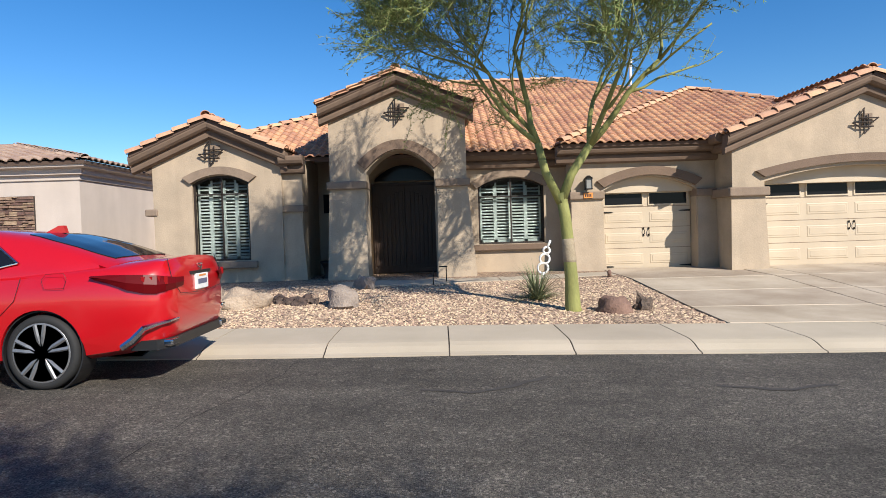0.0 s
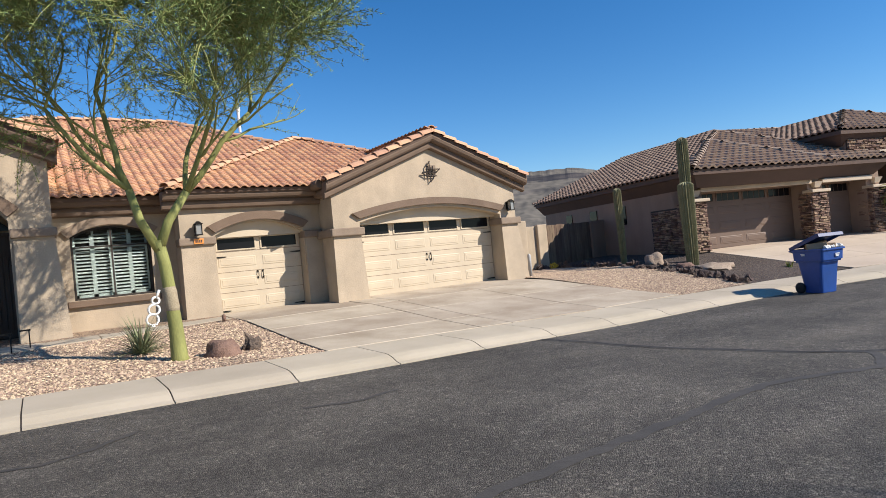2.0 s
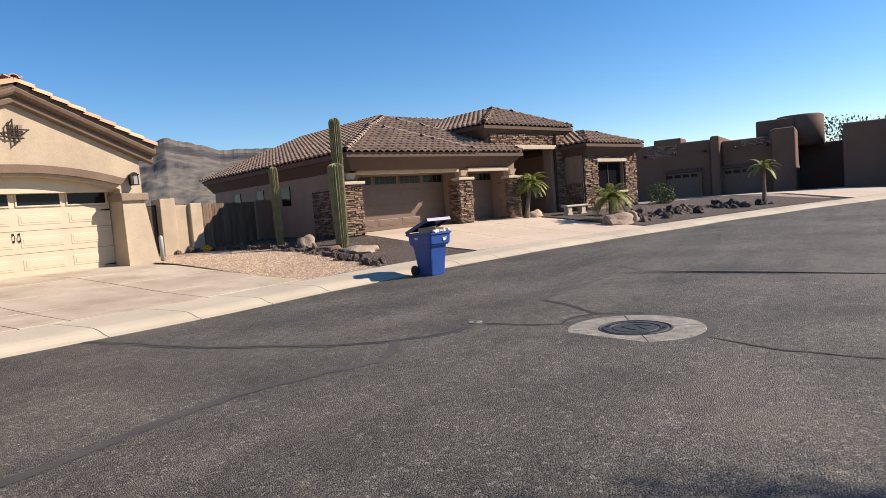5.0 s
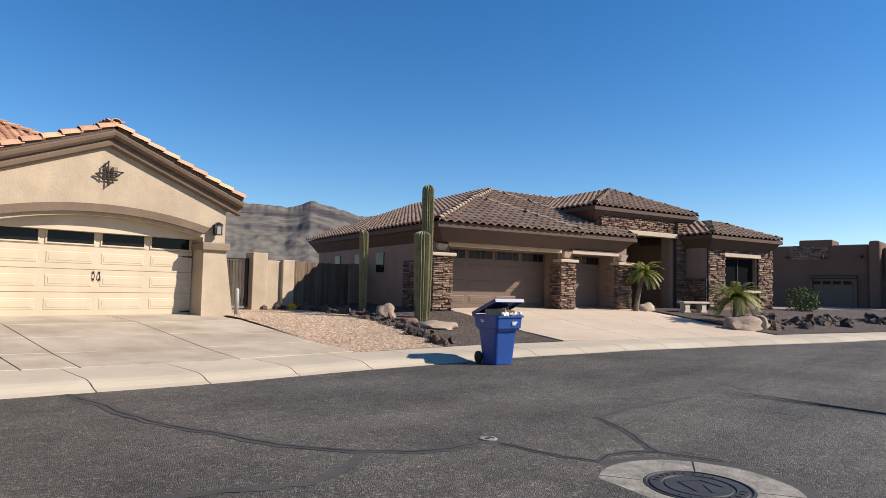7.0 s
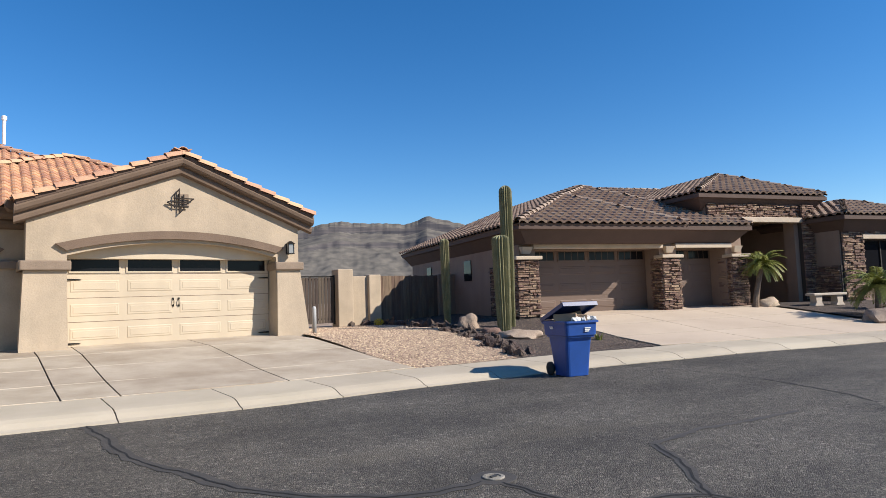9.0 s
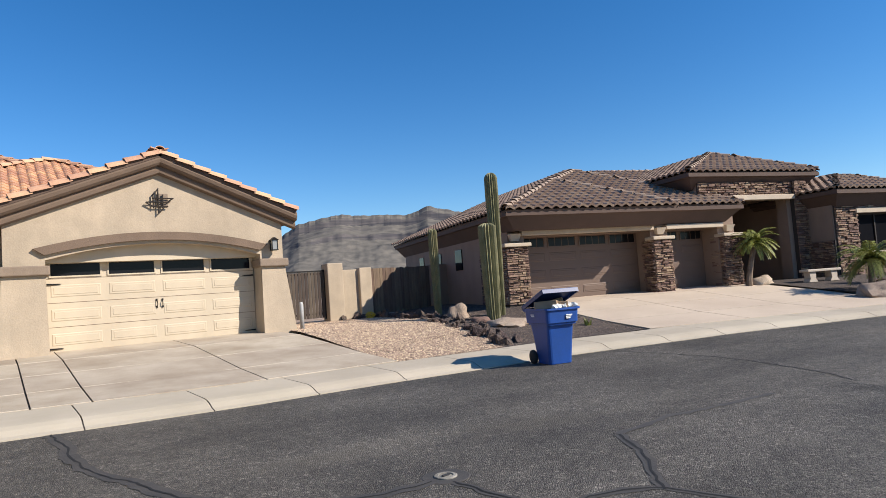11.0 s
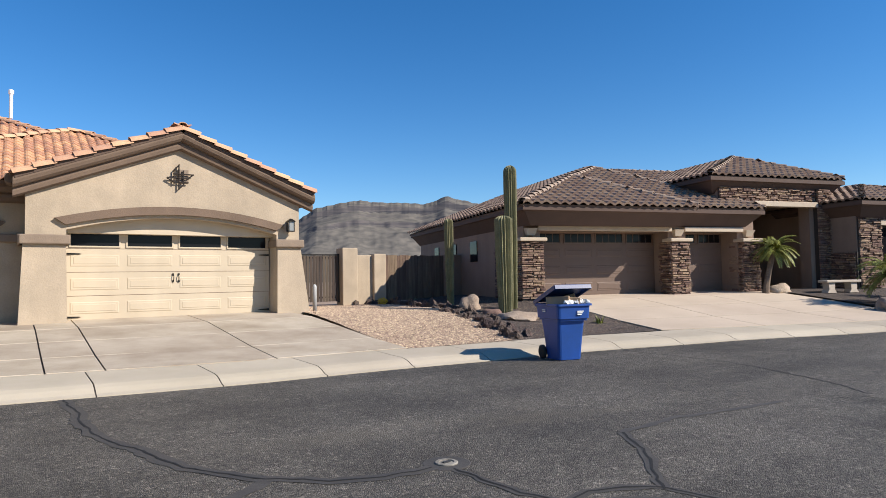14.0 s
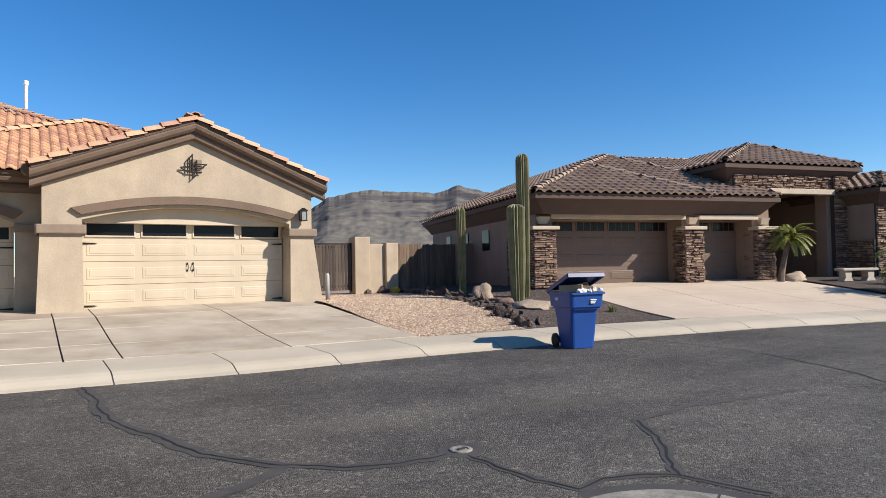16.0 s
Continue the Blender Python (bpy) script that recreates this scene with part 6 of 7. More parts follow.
# ---- saguaros ----
def saguaro(x, y, h, r, lean=(0, 0), label="tall ribbed green saguaro cactus in dark gravel"):
    z = yard_z(x, y)
    th = thing("saguaro_cactus", label, "cactus", "saguaros", at=(x, y, z - 0.03))
    bm = bmesh.new()
    ribs, seg = 18, 30
    rings = []
    for i in range(seg + 7):
        k = i / seg * 0.955 if i <= seg else 0.955 + 0.045 * math.sin((i - seg) / 6 * math.pi / 2)
        rr = r * (0.80 + 0.28 * math.sin(min(k * 1.6, 1.5)) + 0.035 * noise.noise(Vector((k * 5, h, 0))))
        if i > seg:
            rr *= max(math.cos((i - seg) / 6 * math.pi / 2), 0.06)
        ring = []
        for j in range(ribs * 2):
            a = j * math.pi / ribs
            q = rr * ((1.0 + 0.03 * noise.noise(Vector((j, k * 9, h)))) if j % 2 == 0 else 0.76)
            ring.append(bm.verts.new((q * math.cos(a) + lean[0] * k * h, q * math.sin(a) + lean[1] * k * h, k * h)))
        rings.append(ring)
    n = ribs * 2
    for a, b in zip(rings, rings[1:]):
        for j in range(n):
            bm.faces.new((a[j], a[(j + 1) % n], b[(j + 1) % n], b[j]))
    bm.faces.new(rings[-1])
    part("stem", bm, CACTUS, th)
    spines, rnd = [], random.Random(int(h * 100))
    for i in range(1, seg):
        for j in range(0, n, 2):
            for q in range(3):
                c = rings_pos(h, r, ribs, j, (i + rnd.random()) / seg * 0.955, lean)
                d = (Vector((c.x - lean[0] * c.z, c.y - lean[1] * c.z, 0)).normalized() + Vector((rnd.gauss(0, 0.6), rnd.gauss(0, 0.6), rnd.gauss(0, 0.6)))).normalized()
                spines.append((c, c + d * 0.045, d.cross(Vector((0, 0, 1))).normalized() * 0.0022))
    sp = new("spines", needle_mesh("spines", spines, SPINE))
    sp.parent = th
    tagged(sp, kind="stuff")


def rings_pos(h, r, ribs, j, k, lean):
    rr = r * (0.80 + 0.28 * math.sin(min(k * 1.6, 1.5)))
    a = j * math.pi / ribs
    return Vector((rr * math.cos(a) + lean[0] * k * h, rr * math.sin(a) + lean[1] * k * h, k * h))


saguaro(19.05, 16.1, 2.95, 0.145, (-0.012, 0.0), "slim ribbed green saguaro cactus in dark gravel")
saguaro(19.42, 13.35, 4.40, 0.185)
saguaro(18.72, 12.85, 2.86, 0.24, (-0.008, 0), "stout ribbed green saguaro cactus in dark gravel")


# ---- wheeled bin ----
def wheelie_bin():
    th = thing("trash_bin", "blue plastic wheeled bin, overfull, lid propped half open", "bin", at=(15.2, 7.02, road_z(15.2) + 0.0), rz=-14)
    bm = bmesh.new()
    # body as a tapering shell with rounded corners
    def loop(w0, w1, d0, d1, z, r):
        pts = []
        for cx, cy, a0 in ((w1 - r, d1 - r, 0), (w0 + r, d1 - r, 90), (w0 + r, d0 + r, 180), (w1 - r, d0 + r, 270)):
            for a in (0, 30, 60, 90):
                pts.append((cx + r * math.cos(radians(a0 + a)), cy + r * math.sin(radians(a0 + a)), z))
        return [bm.verts.new(p) for p in pts]
    levels = [(-0.23, 0.23, -0.22, 0.24, 0.02, 0.06), (-0.26, 0.26, -0.27, 0.30, 0.5, 0.06), (-0.275, 0.275, -0.30, 0.34, 0.74, 0.05), (-0.325, 0.325, -0.38, 0.40, 0.76, 0.06), (-0.335, 0.335, -0.40, 0.41, 0.98, 0.06), (-0.365, 0.365, -0.43, 0.44, 0.985, 0.06), (-0.365, 0.365, -0.43, 0.44, 1.02, 0.06), (-0.325, 0.325, -0.39, 0.40, 1.02, 0.05), (-0.30, 0.30, -0.35, 0.36, 0.72, 0.05)]
    rings = [loop(*a) for a in levels]
    for a, b in zip(rings, rings[1:]):
        for i in range(16):
            bm.faces.new((a[i], a[(i + 1) % 16], b[(i + 1) % 16], b[i]))
    bm.faces.new(rings[0][::-1])
    bm.faces.new(rings[-1])
    part("body", bm, BLUE, th)
    # lid hinged at the back, propped up at the front
    bm = bmesh.new()
    box(bm, -0.37, 0.37, -0.86, 0.0, 0.0, 0.035, bevel=0.015)
    box(bm, -0.30, 0.30, -0.78, -0.08, 0.035, 0.06, bevel=0.012)
    for s in (-1, 1):
        box(bm, s * 0.365 - 0.012, s * 0.365 + 0.012, -0.85, -0.02, -0.05, 0.01)
    box(bm, -0.37, 0.37, -0.87, -0.845, -0.05, 0.02)
    lid = part("lid", bm, BLUE_LID, th, "dark blue lid, propped open")
    lid.matrix_basis = pose(0, 0.44, 1.03, -21, 0, 0)
    bm = bmesh.new()
    tube(bm, [(-0.3, 0.5, 0.98), (0.3, 0.5, 0.98)], 0.016, 8)
    for s in (-0.28, 0.28):
        tube(bm, [(s, 0.42, 0.95), (s, 0.5, 0.98)], 0.016, 6)
    part("handle_bar", bm, BLUE, th)
    for s in (-1, 1):
        bm = bmesh.new()
        lathe(bm, [(0.02, -0.03), (0.10, -0.035), (0.128, -0.02), (0.128, 0.02), (0.10, 0.035), (0.02, 0.03)], (s * 0.27, 0.30, 0.128), 20, axis="x")
        part("wheel", bm, RUBBER, th, smooth=True)
    bm = bmesh.new()
    tube(bm, [(-0.27, 0.30, 0.128), (0.27, 0.30, 0.128)], 0.012, 6)
    part("axle", bm, BLACK, th)
    for x, y, z, w, n, ax in ((0.05, -0.405, 0.88, 0.13, 3, "f"), (-0.34, 0.05, 0.90, 0.11, 2, "s")):
        for k in range(n):
            if ax == "f":
                part("label_bar", boxbm(x, x + w - 0.02 * k, y - 0.004, y + 0.01, z - 0.028 * k, z - 0.028 * k + 0.017), WHITE, th, "white print")
            else:
                part("label_bar", boxbm(x - 0.004, x + 0.01, y, y + w - 0.02 * k, z - 0.028 * k, z - 0.028 * k + 0.017), WHITE, th, "white print")
    rnd = random.Random(5)
    for k, (bx, by, bz, s, mt) in enumerate(((-0.05, 0.0, 1.06, 0.26, CARD), (0.12, -0.18, 1.05, 0.15, CARD), (0.18, 0.1, 1.1, 0.17, CARD))):
        bm = bmesh.new()
        box(bm, -s, s, -s * 0.8, s * 0.8, -0.07, 0.07, bevel=0.01)
        ob = part("cardboard_box", bm, mt, None)
        ob.matrix_world = th.matrix_basis @ pose(bx, by, bz, rnd.uniform(-14, 4), rnd.uniform(-12, 12), rnd.uniform(0, 60))
        tagged(ob, "crushed brown cardboard in the blue bin", "cardboard", "rubbish in the bin")
    for k in range(5):
        bm = bmesh.new()
        rock(bm, (0, 0, 0), (0.08, 0.06, 0.06), k + 60, 0.5, 2, 0.6)
        ob = part("paper_scrap", bm, WHITE, None)
        ob.matrix_world = th.matrix_basis @ pose(-0.08 + 0.09 * k, -0.30 + 0.03 * (k % 2), 1.0, 0, 0, 30 * k)
        tagged(ob, "crumpled white paper in the blue bin", "paper", "rubbish in the bin")


wheelie_bin()


# ---- red car ----
def car():
    K = 1.085
    th = thing("car", "glossy red sedan with grey alloy wheels parked at the kerb", "car")
    th.matrix_world = pose(-2.93, 6.30 + 0.90 * K, road_z(-4.5) + 0.005, 0, 0, 0) @ Matrix.Diagonal((K, K, 1.13, 1))

    def loft(rows):
        bm = bmesh.new()
        prev = None
        first = None
        for x, pts in rows:
            full = [(y, z) for y, z in pts] + [(-y, z) for y, z in pts[::-1] if abs(y) > 1e-6]
            ring = [bm.verts.new((-x, y, z)) for y, z in full]
            if prev:
                for i in range(len(ring)):
                    bm.faces.new((prev[i], prev[(i + 1) % len(ring)], ring[(i + 1) % len(ring)], ring[i]))
            else:
                first = ring
            prev = ring
        bm.faces.new(first[::-1])
        bm.faces.new(prev)
        bmesh.ops.recalc_face_normals(bm, faces=bm.faces[:])
        return bm

    def section(w, zb, zs, zt):
        return [(0.0, zb), (w * 0.80, zb), (w * 0.93, zb + 0.05), (w * 0.985, zb + 0.2), (w, zs - 0.22), (w * 0.985, zs - 0.1), (w * 0.955, zs), (w * 0.90, zs + (zt - zs) * 0.5), (w * 0.80, zt - 0.02), (w * 0.5, zt), (0.0, zt + 0.015)]
    rows = [(0.0, section(0.60, 0.50, 0.84, 0.93)), (0.035, section(0.72, 0.42, 0.90, 1.06)), (0.09, section(0.80, 0.36, 0.94, 1.125)), (0.2, section(0.855, 0.32, 0.97, 1.125)), (0.42, section(0.895, 0.28, 0.99, 1.11)), (0.8, section(0.91, 0.24, 1.0, 1.085)), (1.3, section(0.915, 0.22, 0.99, 1.06)), (2.2, section(0.91, 0.22, 0.96, 1.02)), (3.3, section(0.91, 0.22, 0.93, 1.0)), (4.0, section(0.89, 0.24, 0.86, 0.93)), (4.6, section(0.80, 0.28, 0.75, 0.82)), (4.85, section(0.62, 0.36, 0.62, 0.68))]
    body = part("body", loft(rows), RED, th, smooth=True)
    cut = bmesh.new()
    for x in (1.14, 3.85):
        for s in (-1, 1):
            lathe(cut, [(0.375, s * 0.66), (0.385, s * 1.1)], (-x, 0, 0.335), 36, axis="y")
    cutter = part("cutter", cut, CARBLACK)
    cutter.matrix_world = th.matrix_world.copy()
    mod = body.modifiers.new("arches", "BOOLEAN")
    mod.object, mod.operation, mod.solver = cutter, "DIFFERENCE", "EXACT"
    bpy.context.view_layer.update()
    done = bpy.data.meshes.new_from_object(body.evaluated_get(bpy.context.evaluated_depsgraph_get()))
    body.modifiers.clear()
    body.data = done
    done.materials.clear()
    done.materials.append(RED)
    done.polygons.foreach_set("material_index", [0] * len(done.polygons))
    done.set_sharp_from_angle(angle=radians(32))
    bpy.data.objects.remove(cutter)
    for x in (1.14, 3.85):
        for s in (-1, 1):
            bm = bmesh.new()
            lathe(bm, [(0.374, s * 0.62), (0.374, s * 0.88), (0.362, s * 0.88), (0.362, s * 0.62)], (-x, 0, 0.335), 36, axis="y")
            part("arch_liner", bm, CARBLACK, th)

    def cabin(w0, z0, w1, z1):
        return [(0.0, z0), (w0, z0), (w0 * 0.985, z0 + (z1 - z0) * 0.25), (w1 + 0.09, z1 - 0.07), (w1, z1 - 0.015), (w1 * 0.6, z1), (0.0, z1 + 0.005)]
    rows = [(0.50, cabin(0.74, 1.02, 0.70, 1.11)), (0.95, cabin(0.82, 1.02, 0.62, 1.265)), (1.35, cabin(0.845, 1.0, 0.585, 1.375)), (1.75, cabin(0.85, 1.0, 0.575, 1.43)), (2.2, cabin(0.85, 0.99, 0.575, 1.45)), (2.8, cabin(0.85, 0.97, 0.57, 1.40)), (3.3, cabin(0.83, 0.96, 0.60, 1.18)), (3.65, cabin(0.78, 0.95, 0.68, 1.0))]
    fine = []
    for (xa, pa), (xb, pb) in zip(rows, rows[1:]):
        for k in range(3):
            fine.append((xa + (xb - xa) * k / 3, [(ya + (yb - ya) * k / 3, za + (zb - za) * k / 3) for (ya, za), (yb, zb) in zip(pa, pb)]))
    ob = part("cabin", loft(fine + rows[-1:]), RED, th, smooth=True)
    ob.data.set_sharp_from_angle(angle=radians(40))
    bm = bmesh.new()
    keys = [(x, pts[4][0], pts[6][1]) for x, pts in rows]

    def roof_at(x, y):
        for (xa, wa_, za_), (xb, wb_, zb_) in zip(keys, keys[1:]):
            if x <= xb:
                k = (x - xa) / (xb - xa)
                w, z = wa_ + (wb_ - wa_) * k, za_ + (zb_ - za_) * k
                break
        q = abs(y) / w
        return z - (0.005 * q / 0.6 if q < 0.6 else 0.005 + 0.015 * (q - 0.6) / 0.4)
    grid = []
    for i in range(13):
        x = 0.60 + 0.86 * i / 12
        half = 0.60 - 0.07 * i / 12 - 0.05 * abs(i / 6 - 1) ** 4
        grid.append([bm.verts.new((-x, half * (j / 8 - 1), roof_at(x, half * (j / 8 - 1)) + 0.010)) for j in range(17)])
    for a, b in zip(grid, grid[1:]):
        for j in range(16):
            bm.faces.new((a[j], a[j + 1], b[j + 1], b[j]))
    border = grid[0] + [r[-1] for r in grid[1:]] + grid[-1][-2::-1] + [r[0] for r in grid[-2:0:-1]]
    low = [bm.verts.new(v.co - Vector((0, 0, 0.03))) for v in border]
    for i in range(len(border)):
        j = (i + 1) % len(border)
        bm.faces.new((border[i], border[j], low[j], low[i]))
    bmesh.ops.recalc_face_normals(bm, faces=bm.faces[:])
    part("rear_window", bm, CARGLASS, th, "dark tinted rear window", smooth=True).data.set_sharp_from_angle(angle=radians(40))
    for s in (-1, 1):
        for nm, pts in (("quarter_window", [(1.36, 1.13), (1.62, 1.30), (1.86, 1.355), (1.86, 1.075), (1.55, 1.09)]), ("side_window", [(1.90, 1.075), (1.90, 1.36), (2.4, 1.37), (2.55, 1.05)]), ("side_window", [(2.6, 1.05), (2.45, 1.37), (2.8, 1.32), (3.3, 1.03)])):
            bm = bmesh.new()
            out = []
            for x, z in pts:
                k = min(max((z - 1.09) / 0.29, 0), 1)
                out.append(Vector((-x, s * (0.852 - 0.175 * k), z)))
            a = [bm.verts.new(v) for v in out]
            b = [bm.verts.new(v - Vector((0, s * 0.04, 0))) for v in out]
            bm.faces.new(a)
            for i in range(len(a)):
                bm.faces.new((a[i], b[i], b[(i + 1) % len(a)], a[(i + 1) % len(a)]))
            bmesh.ops.recalc_face_normals(bm, faces=bm.faces[:])
            wn_ = part(nm, bm, CARGLASS, th)
            if nm == "quarter_window":
                bm = bmesh.new()
                tube(bm, [v + Vector((0, s * 0.004, 0)) for v in out] + [out[0] + Vector((0, s * 0.004, 0))], 0.009, 6)
                part("window_trim", bm, CHROME, wn_, "thin chrome trim")
        # tail light wraps the corner
        bm = bmesh.new()
        side = [(0.66, 1.0, 0.985, 0.912), (0.5, 1.004, 0.935, 0.909), (0.34, 1.0, 0.865, 0.898), (0.2, 0.995, 0.83, 0.868), (0.10, 0.985, 0.82, 0.818), (0.045, 0.97, 0.835, 0.748), (0.005, 0.955, 0.85, 0.62), (-0.015, 0.95, 0.87, 0.48)]
        rowsv = []
        for x, zt, zb, w in side:
            rowsv.append([bm.verts.new((-x, s * w, zb)), bm.verts.new((-x + 0.012 * (x < 0.3), s * (w + 0.012), (zt + zb) / 2)), bm.verts.new((-x, s * (w - 0.015), zt)), bm.verts.new((-x - 0.05, s * (w - 0.09), (zt + zb) / 2))])
        for a, b in zip(rowsv, rowsv[1:]):
            for i in range(4):
                bm.faces.new((a[i], b[i], b[(i + 1) % 4], a[(i + 1) % 4]))
        bmesh.ops.recalc_face_normals(bm, faces=bm.faces[:])
        tl = part("tail_light", bm, TAIL, th, "dark red tail lamp")
        bm = bmesh.new()
        for k in range(4):
            box(bm, -0.02 - 0.055 * k - 0.03, -0.02 - 0.055 * k, s * (0.745 + 0.035 * k), s * (0.765 + 0.036 * k), 0.90 + 0.01 * k, 0.975)
        part("reflector", bm, LENS, tl)
        # bumper corner: chrome blade, exhaust
        bm = bmesh.new()
        tube(bm, [(-0.40, s * 0.905, 0.36), (-0.30, s * 0.905, 0.42), (-0.20, s * 0.885, 0.52), (-0.10, s * 0.83, 0.55), (-0.02, s * 0.74, 0.565), (0.01, s * 0.6, 0.575)], [0.030, 0.034, 0.030, 0.022, 0.015, 0.008], 6)
        part("chrome_blade", bm, CHROME, th, "chrome bumper blade")
        bm = bmesh.new()
        box(bm, -0.16, 0.0, s * 0.66 - 0.09, s * 0.66 + 0.09, 0.335, 0.40, bevel=0.02)
        ex = part("exhaust_tip", bm, CHROME, th, "chrome exhaust tip")
        part("exhaust_bore", boxbm(-0.02, 0.004, s * 0.66 - 0.07, s * 0.66 + 0.07, 0.35, 0.387), CARBLACK, ex)
    bm = bmesh.new()
    prism(bm, [(-0.82, -0.12), (-0.64, -0.02), (0.64, -0.02), (0.82, -0.12), (0.82, -0.36), (-0.82, -0.36)], 0.315, 0.405, axis="z")
    for v in bm.verts:
        v.co = Vector((v.co.y, v.co.x, v.co.z))
    bmesh.ops.recalc_face_normals(bm, faces=bm.faces[:])
    part("rear_diffuser", bm, CARBLACK, th, "black lower bumper")
    pl = part("number_plate", boxbm(-0.02, 0.022, -0.16, 0.16, 0.80, 0.955, bevel=0.006), WHITE, th, "white plate with blue-grey bars")
    part("plate_bar", boxbm(0.0, 0.0245, -0.12, 0.12, 0.85, 0.90), GREYBAR, pl)
    part("plate_bar", boxbm(0.0, 0.0245, -0.09, 0.09, 0.925, 0.943), ORANGE, pl)
    part("plate_recess", boxbm(-0.05, 0.012, -0.26, 0.26, 0.955, 0.985), CARBLACK, th)
    bm = bmesh.new()
    tube(bm, [(-0.005, -0.05, 1.03), (0.012, 0.0, 1.0), (-0.005, 0.05, 1.03)], 0.008, 6)
    tube(bm, [(-0.01, -0.045, 1.05), (0.005, 0.045, 1.05)], 0.008, 6)
    part("badge", bm, CHROME, th, "chrome badge")
    bm = bmesh.new()
    prism(bm, [(-1.60, 1.40), (-1.38, 1.40), (-1.40, 1.475), (-1.45, 1.475)], -0.03, 0.03)
    part("antenna_fin", bm, RED, th)
    # boot lid seam and fuel flap outline
    bm = bmesh.new()
    tube(bm, [(-0.075, -0.62, 1.13), (-0.02, -0.66, 0.95), (0.013, -0.55, 0.80), (0.022, 0.0, 0.77), (0.013, 0.55, 0.80), (-0.02, 0.66, 0.95), (-0.075, 0.62, 1.13)], 0.003, 5)
    part("boot_seam", bm, CARBLACK, th)
    bm = bmesh.new()
    sy = -0.917
    tube(bm, [(-0.90, sy, 0.90), (-1.08, sy, 0.90), (-1.10, sy, 0.98), (-1.06, sy + 0.012, 1.03), (-0.90, sy + 0.012, 1.03), (-0.87, sy, 0.98), (-0.90, sy, 0.90)], 0.002, 5)
    part("fuel_flap_seam", bm, CARBLACK, th)
    bm = bmesh.new()
    tube(bm, [(-1.75, sy, 0.40), (-1.55, sy - 0.002, 0.62), (-1.36, sy, 0.80), (-1.30, sy + 0.02, 1.0)], 0.003, 5)
    part("door_seam", bm, CARBLACK, th)
    # wheels
    wheel = None
    for x in (1.14, 3.85):
        for s in (1, -1):
            wh = new("wheel")
            wh.parent = th
            wh.matrix_basis = Matrix.Translation((-x, s * 0.80, 0.335)) @ Matrix.Rotation(math.pi * (s < 0), 4, "Z")
            bm = bmesh.new()
            lathe(bm, [(0.255, -0.11), (0.29, -0.115), (0.325, -0.10), (0.335, -0.05), (0.335, 0.05), (0.328, 0.085), (0.30, 0.104), (0.268, 0.10), (0.258, 0.09)], (0, 0, 0), 40, axis="y")
            part("tyre", bm, RUBBER, wh, smooth=True)
            bm = bmesh.new()
            lathe(bm, [(0.263, 0.102), (0.268, 0.10), (0.268, -0.10), (0.240, -0.10), (0.242, 0.085), (0.252, 0.102)], (0, 0, 0), 40, axis="y")
            part("rim", bm, ALLOY, wh, "grey alloy rim", smooth=True)
            bm = bmesh.new()
            lathe(bm, [(0.240, -0.02), (0.01, -0.02)], (0, 0, 0), 32, axis="y")
            part("brake_disc", bm, RUBBER, wh)
            for k in range(5):
                for e in (-0.16, 0.16):
                    bm = bmesh.new()
                    a = k * math.tau / 5 + 0.3
                    r0, r1 = Vector((math.cos(a + e * 0.9) * 0.05, 0.075, math.sin(a + e * 0.9) * 0.05)), Vector((math.cos(a + e * 1.1) * 0.256, 0.090, math.sin(a + e * 1.1) * 0.256))
                    tube(bm, [r0, (r0 + r1) / 2 + Vector((0, 0.012, 0)), r1], [0.026, 0.021, 0.024], 6)
                    part("spoke", bm, ALLOY, wh)
            bm = bmesh.new()
            lathe(bm, [(0.062, 0.05), (0.06, 0.095), (0.04, 0.10), (0.01, 0.10)], (0, 0, 0), 20, axis="y")
            part("hub_cap", bm, ALLOY, wh)


car()


# ---- fence, gate and posts between the houses ----
FY = 20.0
gate = thing("gate", "weathered wooden slat gate beside the garage", "gate", at=(0, FY, 0))
rnd = random.Random(3)
gx0, gx1 = 14.9, 16.75
n = 15
for k in range(n):
    x0 = gx0 + (gx1 - gx0) * k / n
    part("slat", boxbm(x0 + 0.012, x0 + (gx1 - gx0) / n - 0.012, -0.03, 0.0, 0.5, 2.16 + rnd.uniform(-0.01, 0.01)), GATEWOOD, gate)
bm = bmesh.new()
for z in (0.62, 2.06):
    box(bm, gx0, gx1, 0.002, 0.05, z, z + 0.06)
for x in (gx0 - 0.03, gx1):
    box(bm, x, x + 0.04, -0.04, 0.05, 0.45, 2.24)
box(bm, gx0, gx1, -0.03, 0.05, 2.17, 2.22)
part("frame", bm, BLACK, gate)
solid("gate_post", boxbm(16.8, 17.42, FY - 0.3, FY + 0.25, 0.3, 2.45, bevel=0.03), STUCCO, "beige stucco gate post", "post")
solid("garden_wall", boxbm(17.42, 18.75, FY + 0.05, FY + 0.25, 0.3, 2.2, bevel=0.02), STUCCO, "beige stucco garden wall", "wall")
solid("wall_post", boxbm(18.2, 18.72, FY - 0.1, FY + 0.3, 0.3, 2.25, bevel=0.03), STUCCO, "beige stucco wall post", "post")
solid("garage_side_wall", boxbm(13.55, 14.86, FY, FY + 0.2, 0.3, 2.2, bevel=0.02), STUCCO, "beige stucco garden wall", "wall")
fence = thing("fence", "weathered board fence between the two houses", "fence", at=(0, FY + 0.1, 0))
x = 18.78
k = 0
while x < 21.5:
    w = rnd.uniform(0.12, 0.145)
    part("board", boxbm(x, x + w - 0.008, -0.015 - 0.006 * (k % 2), 0.012, 0.45, 2.2 + rnd.uniform(-0.02, 0.02)), FENCEWOOD, fence)
    x += w
    k += 1
bm = bmesh.new()
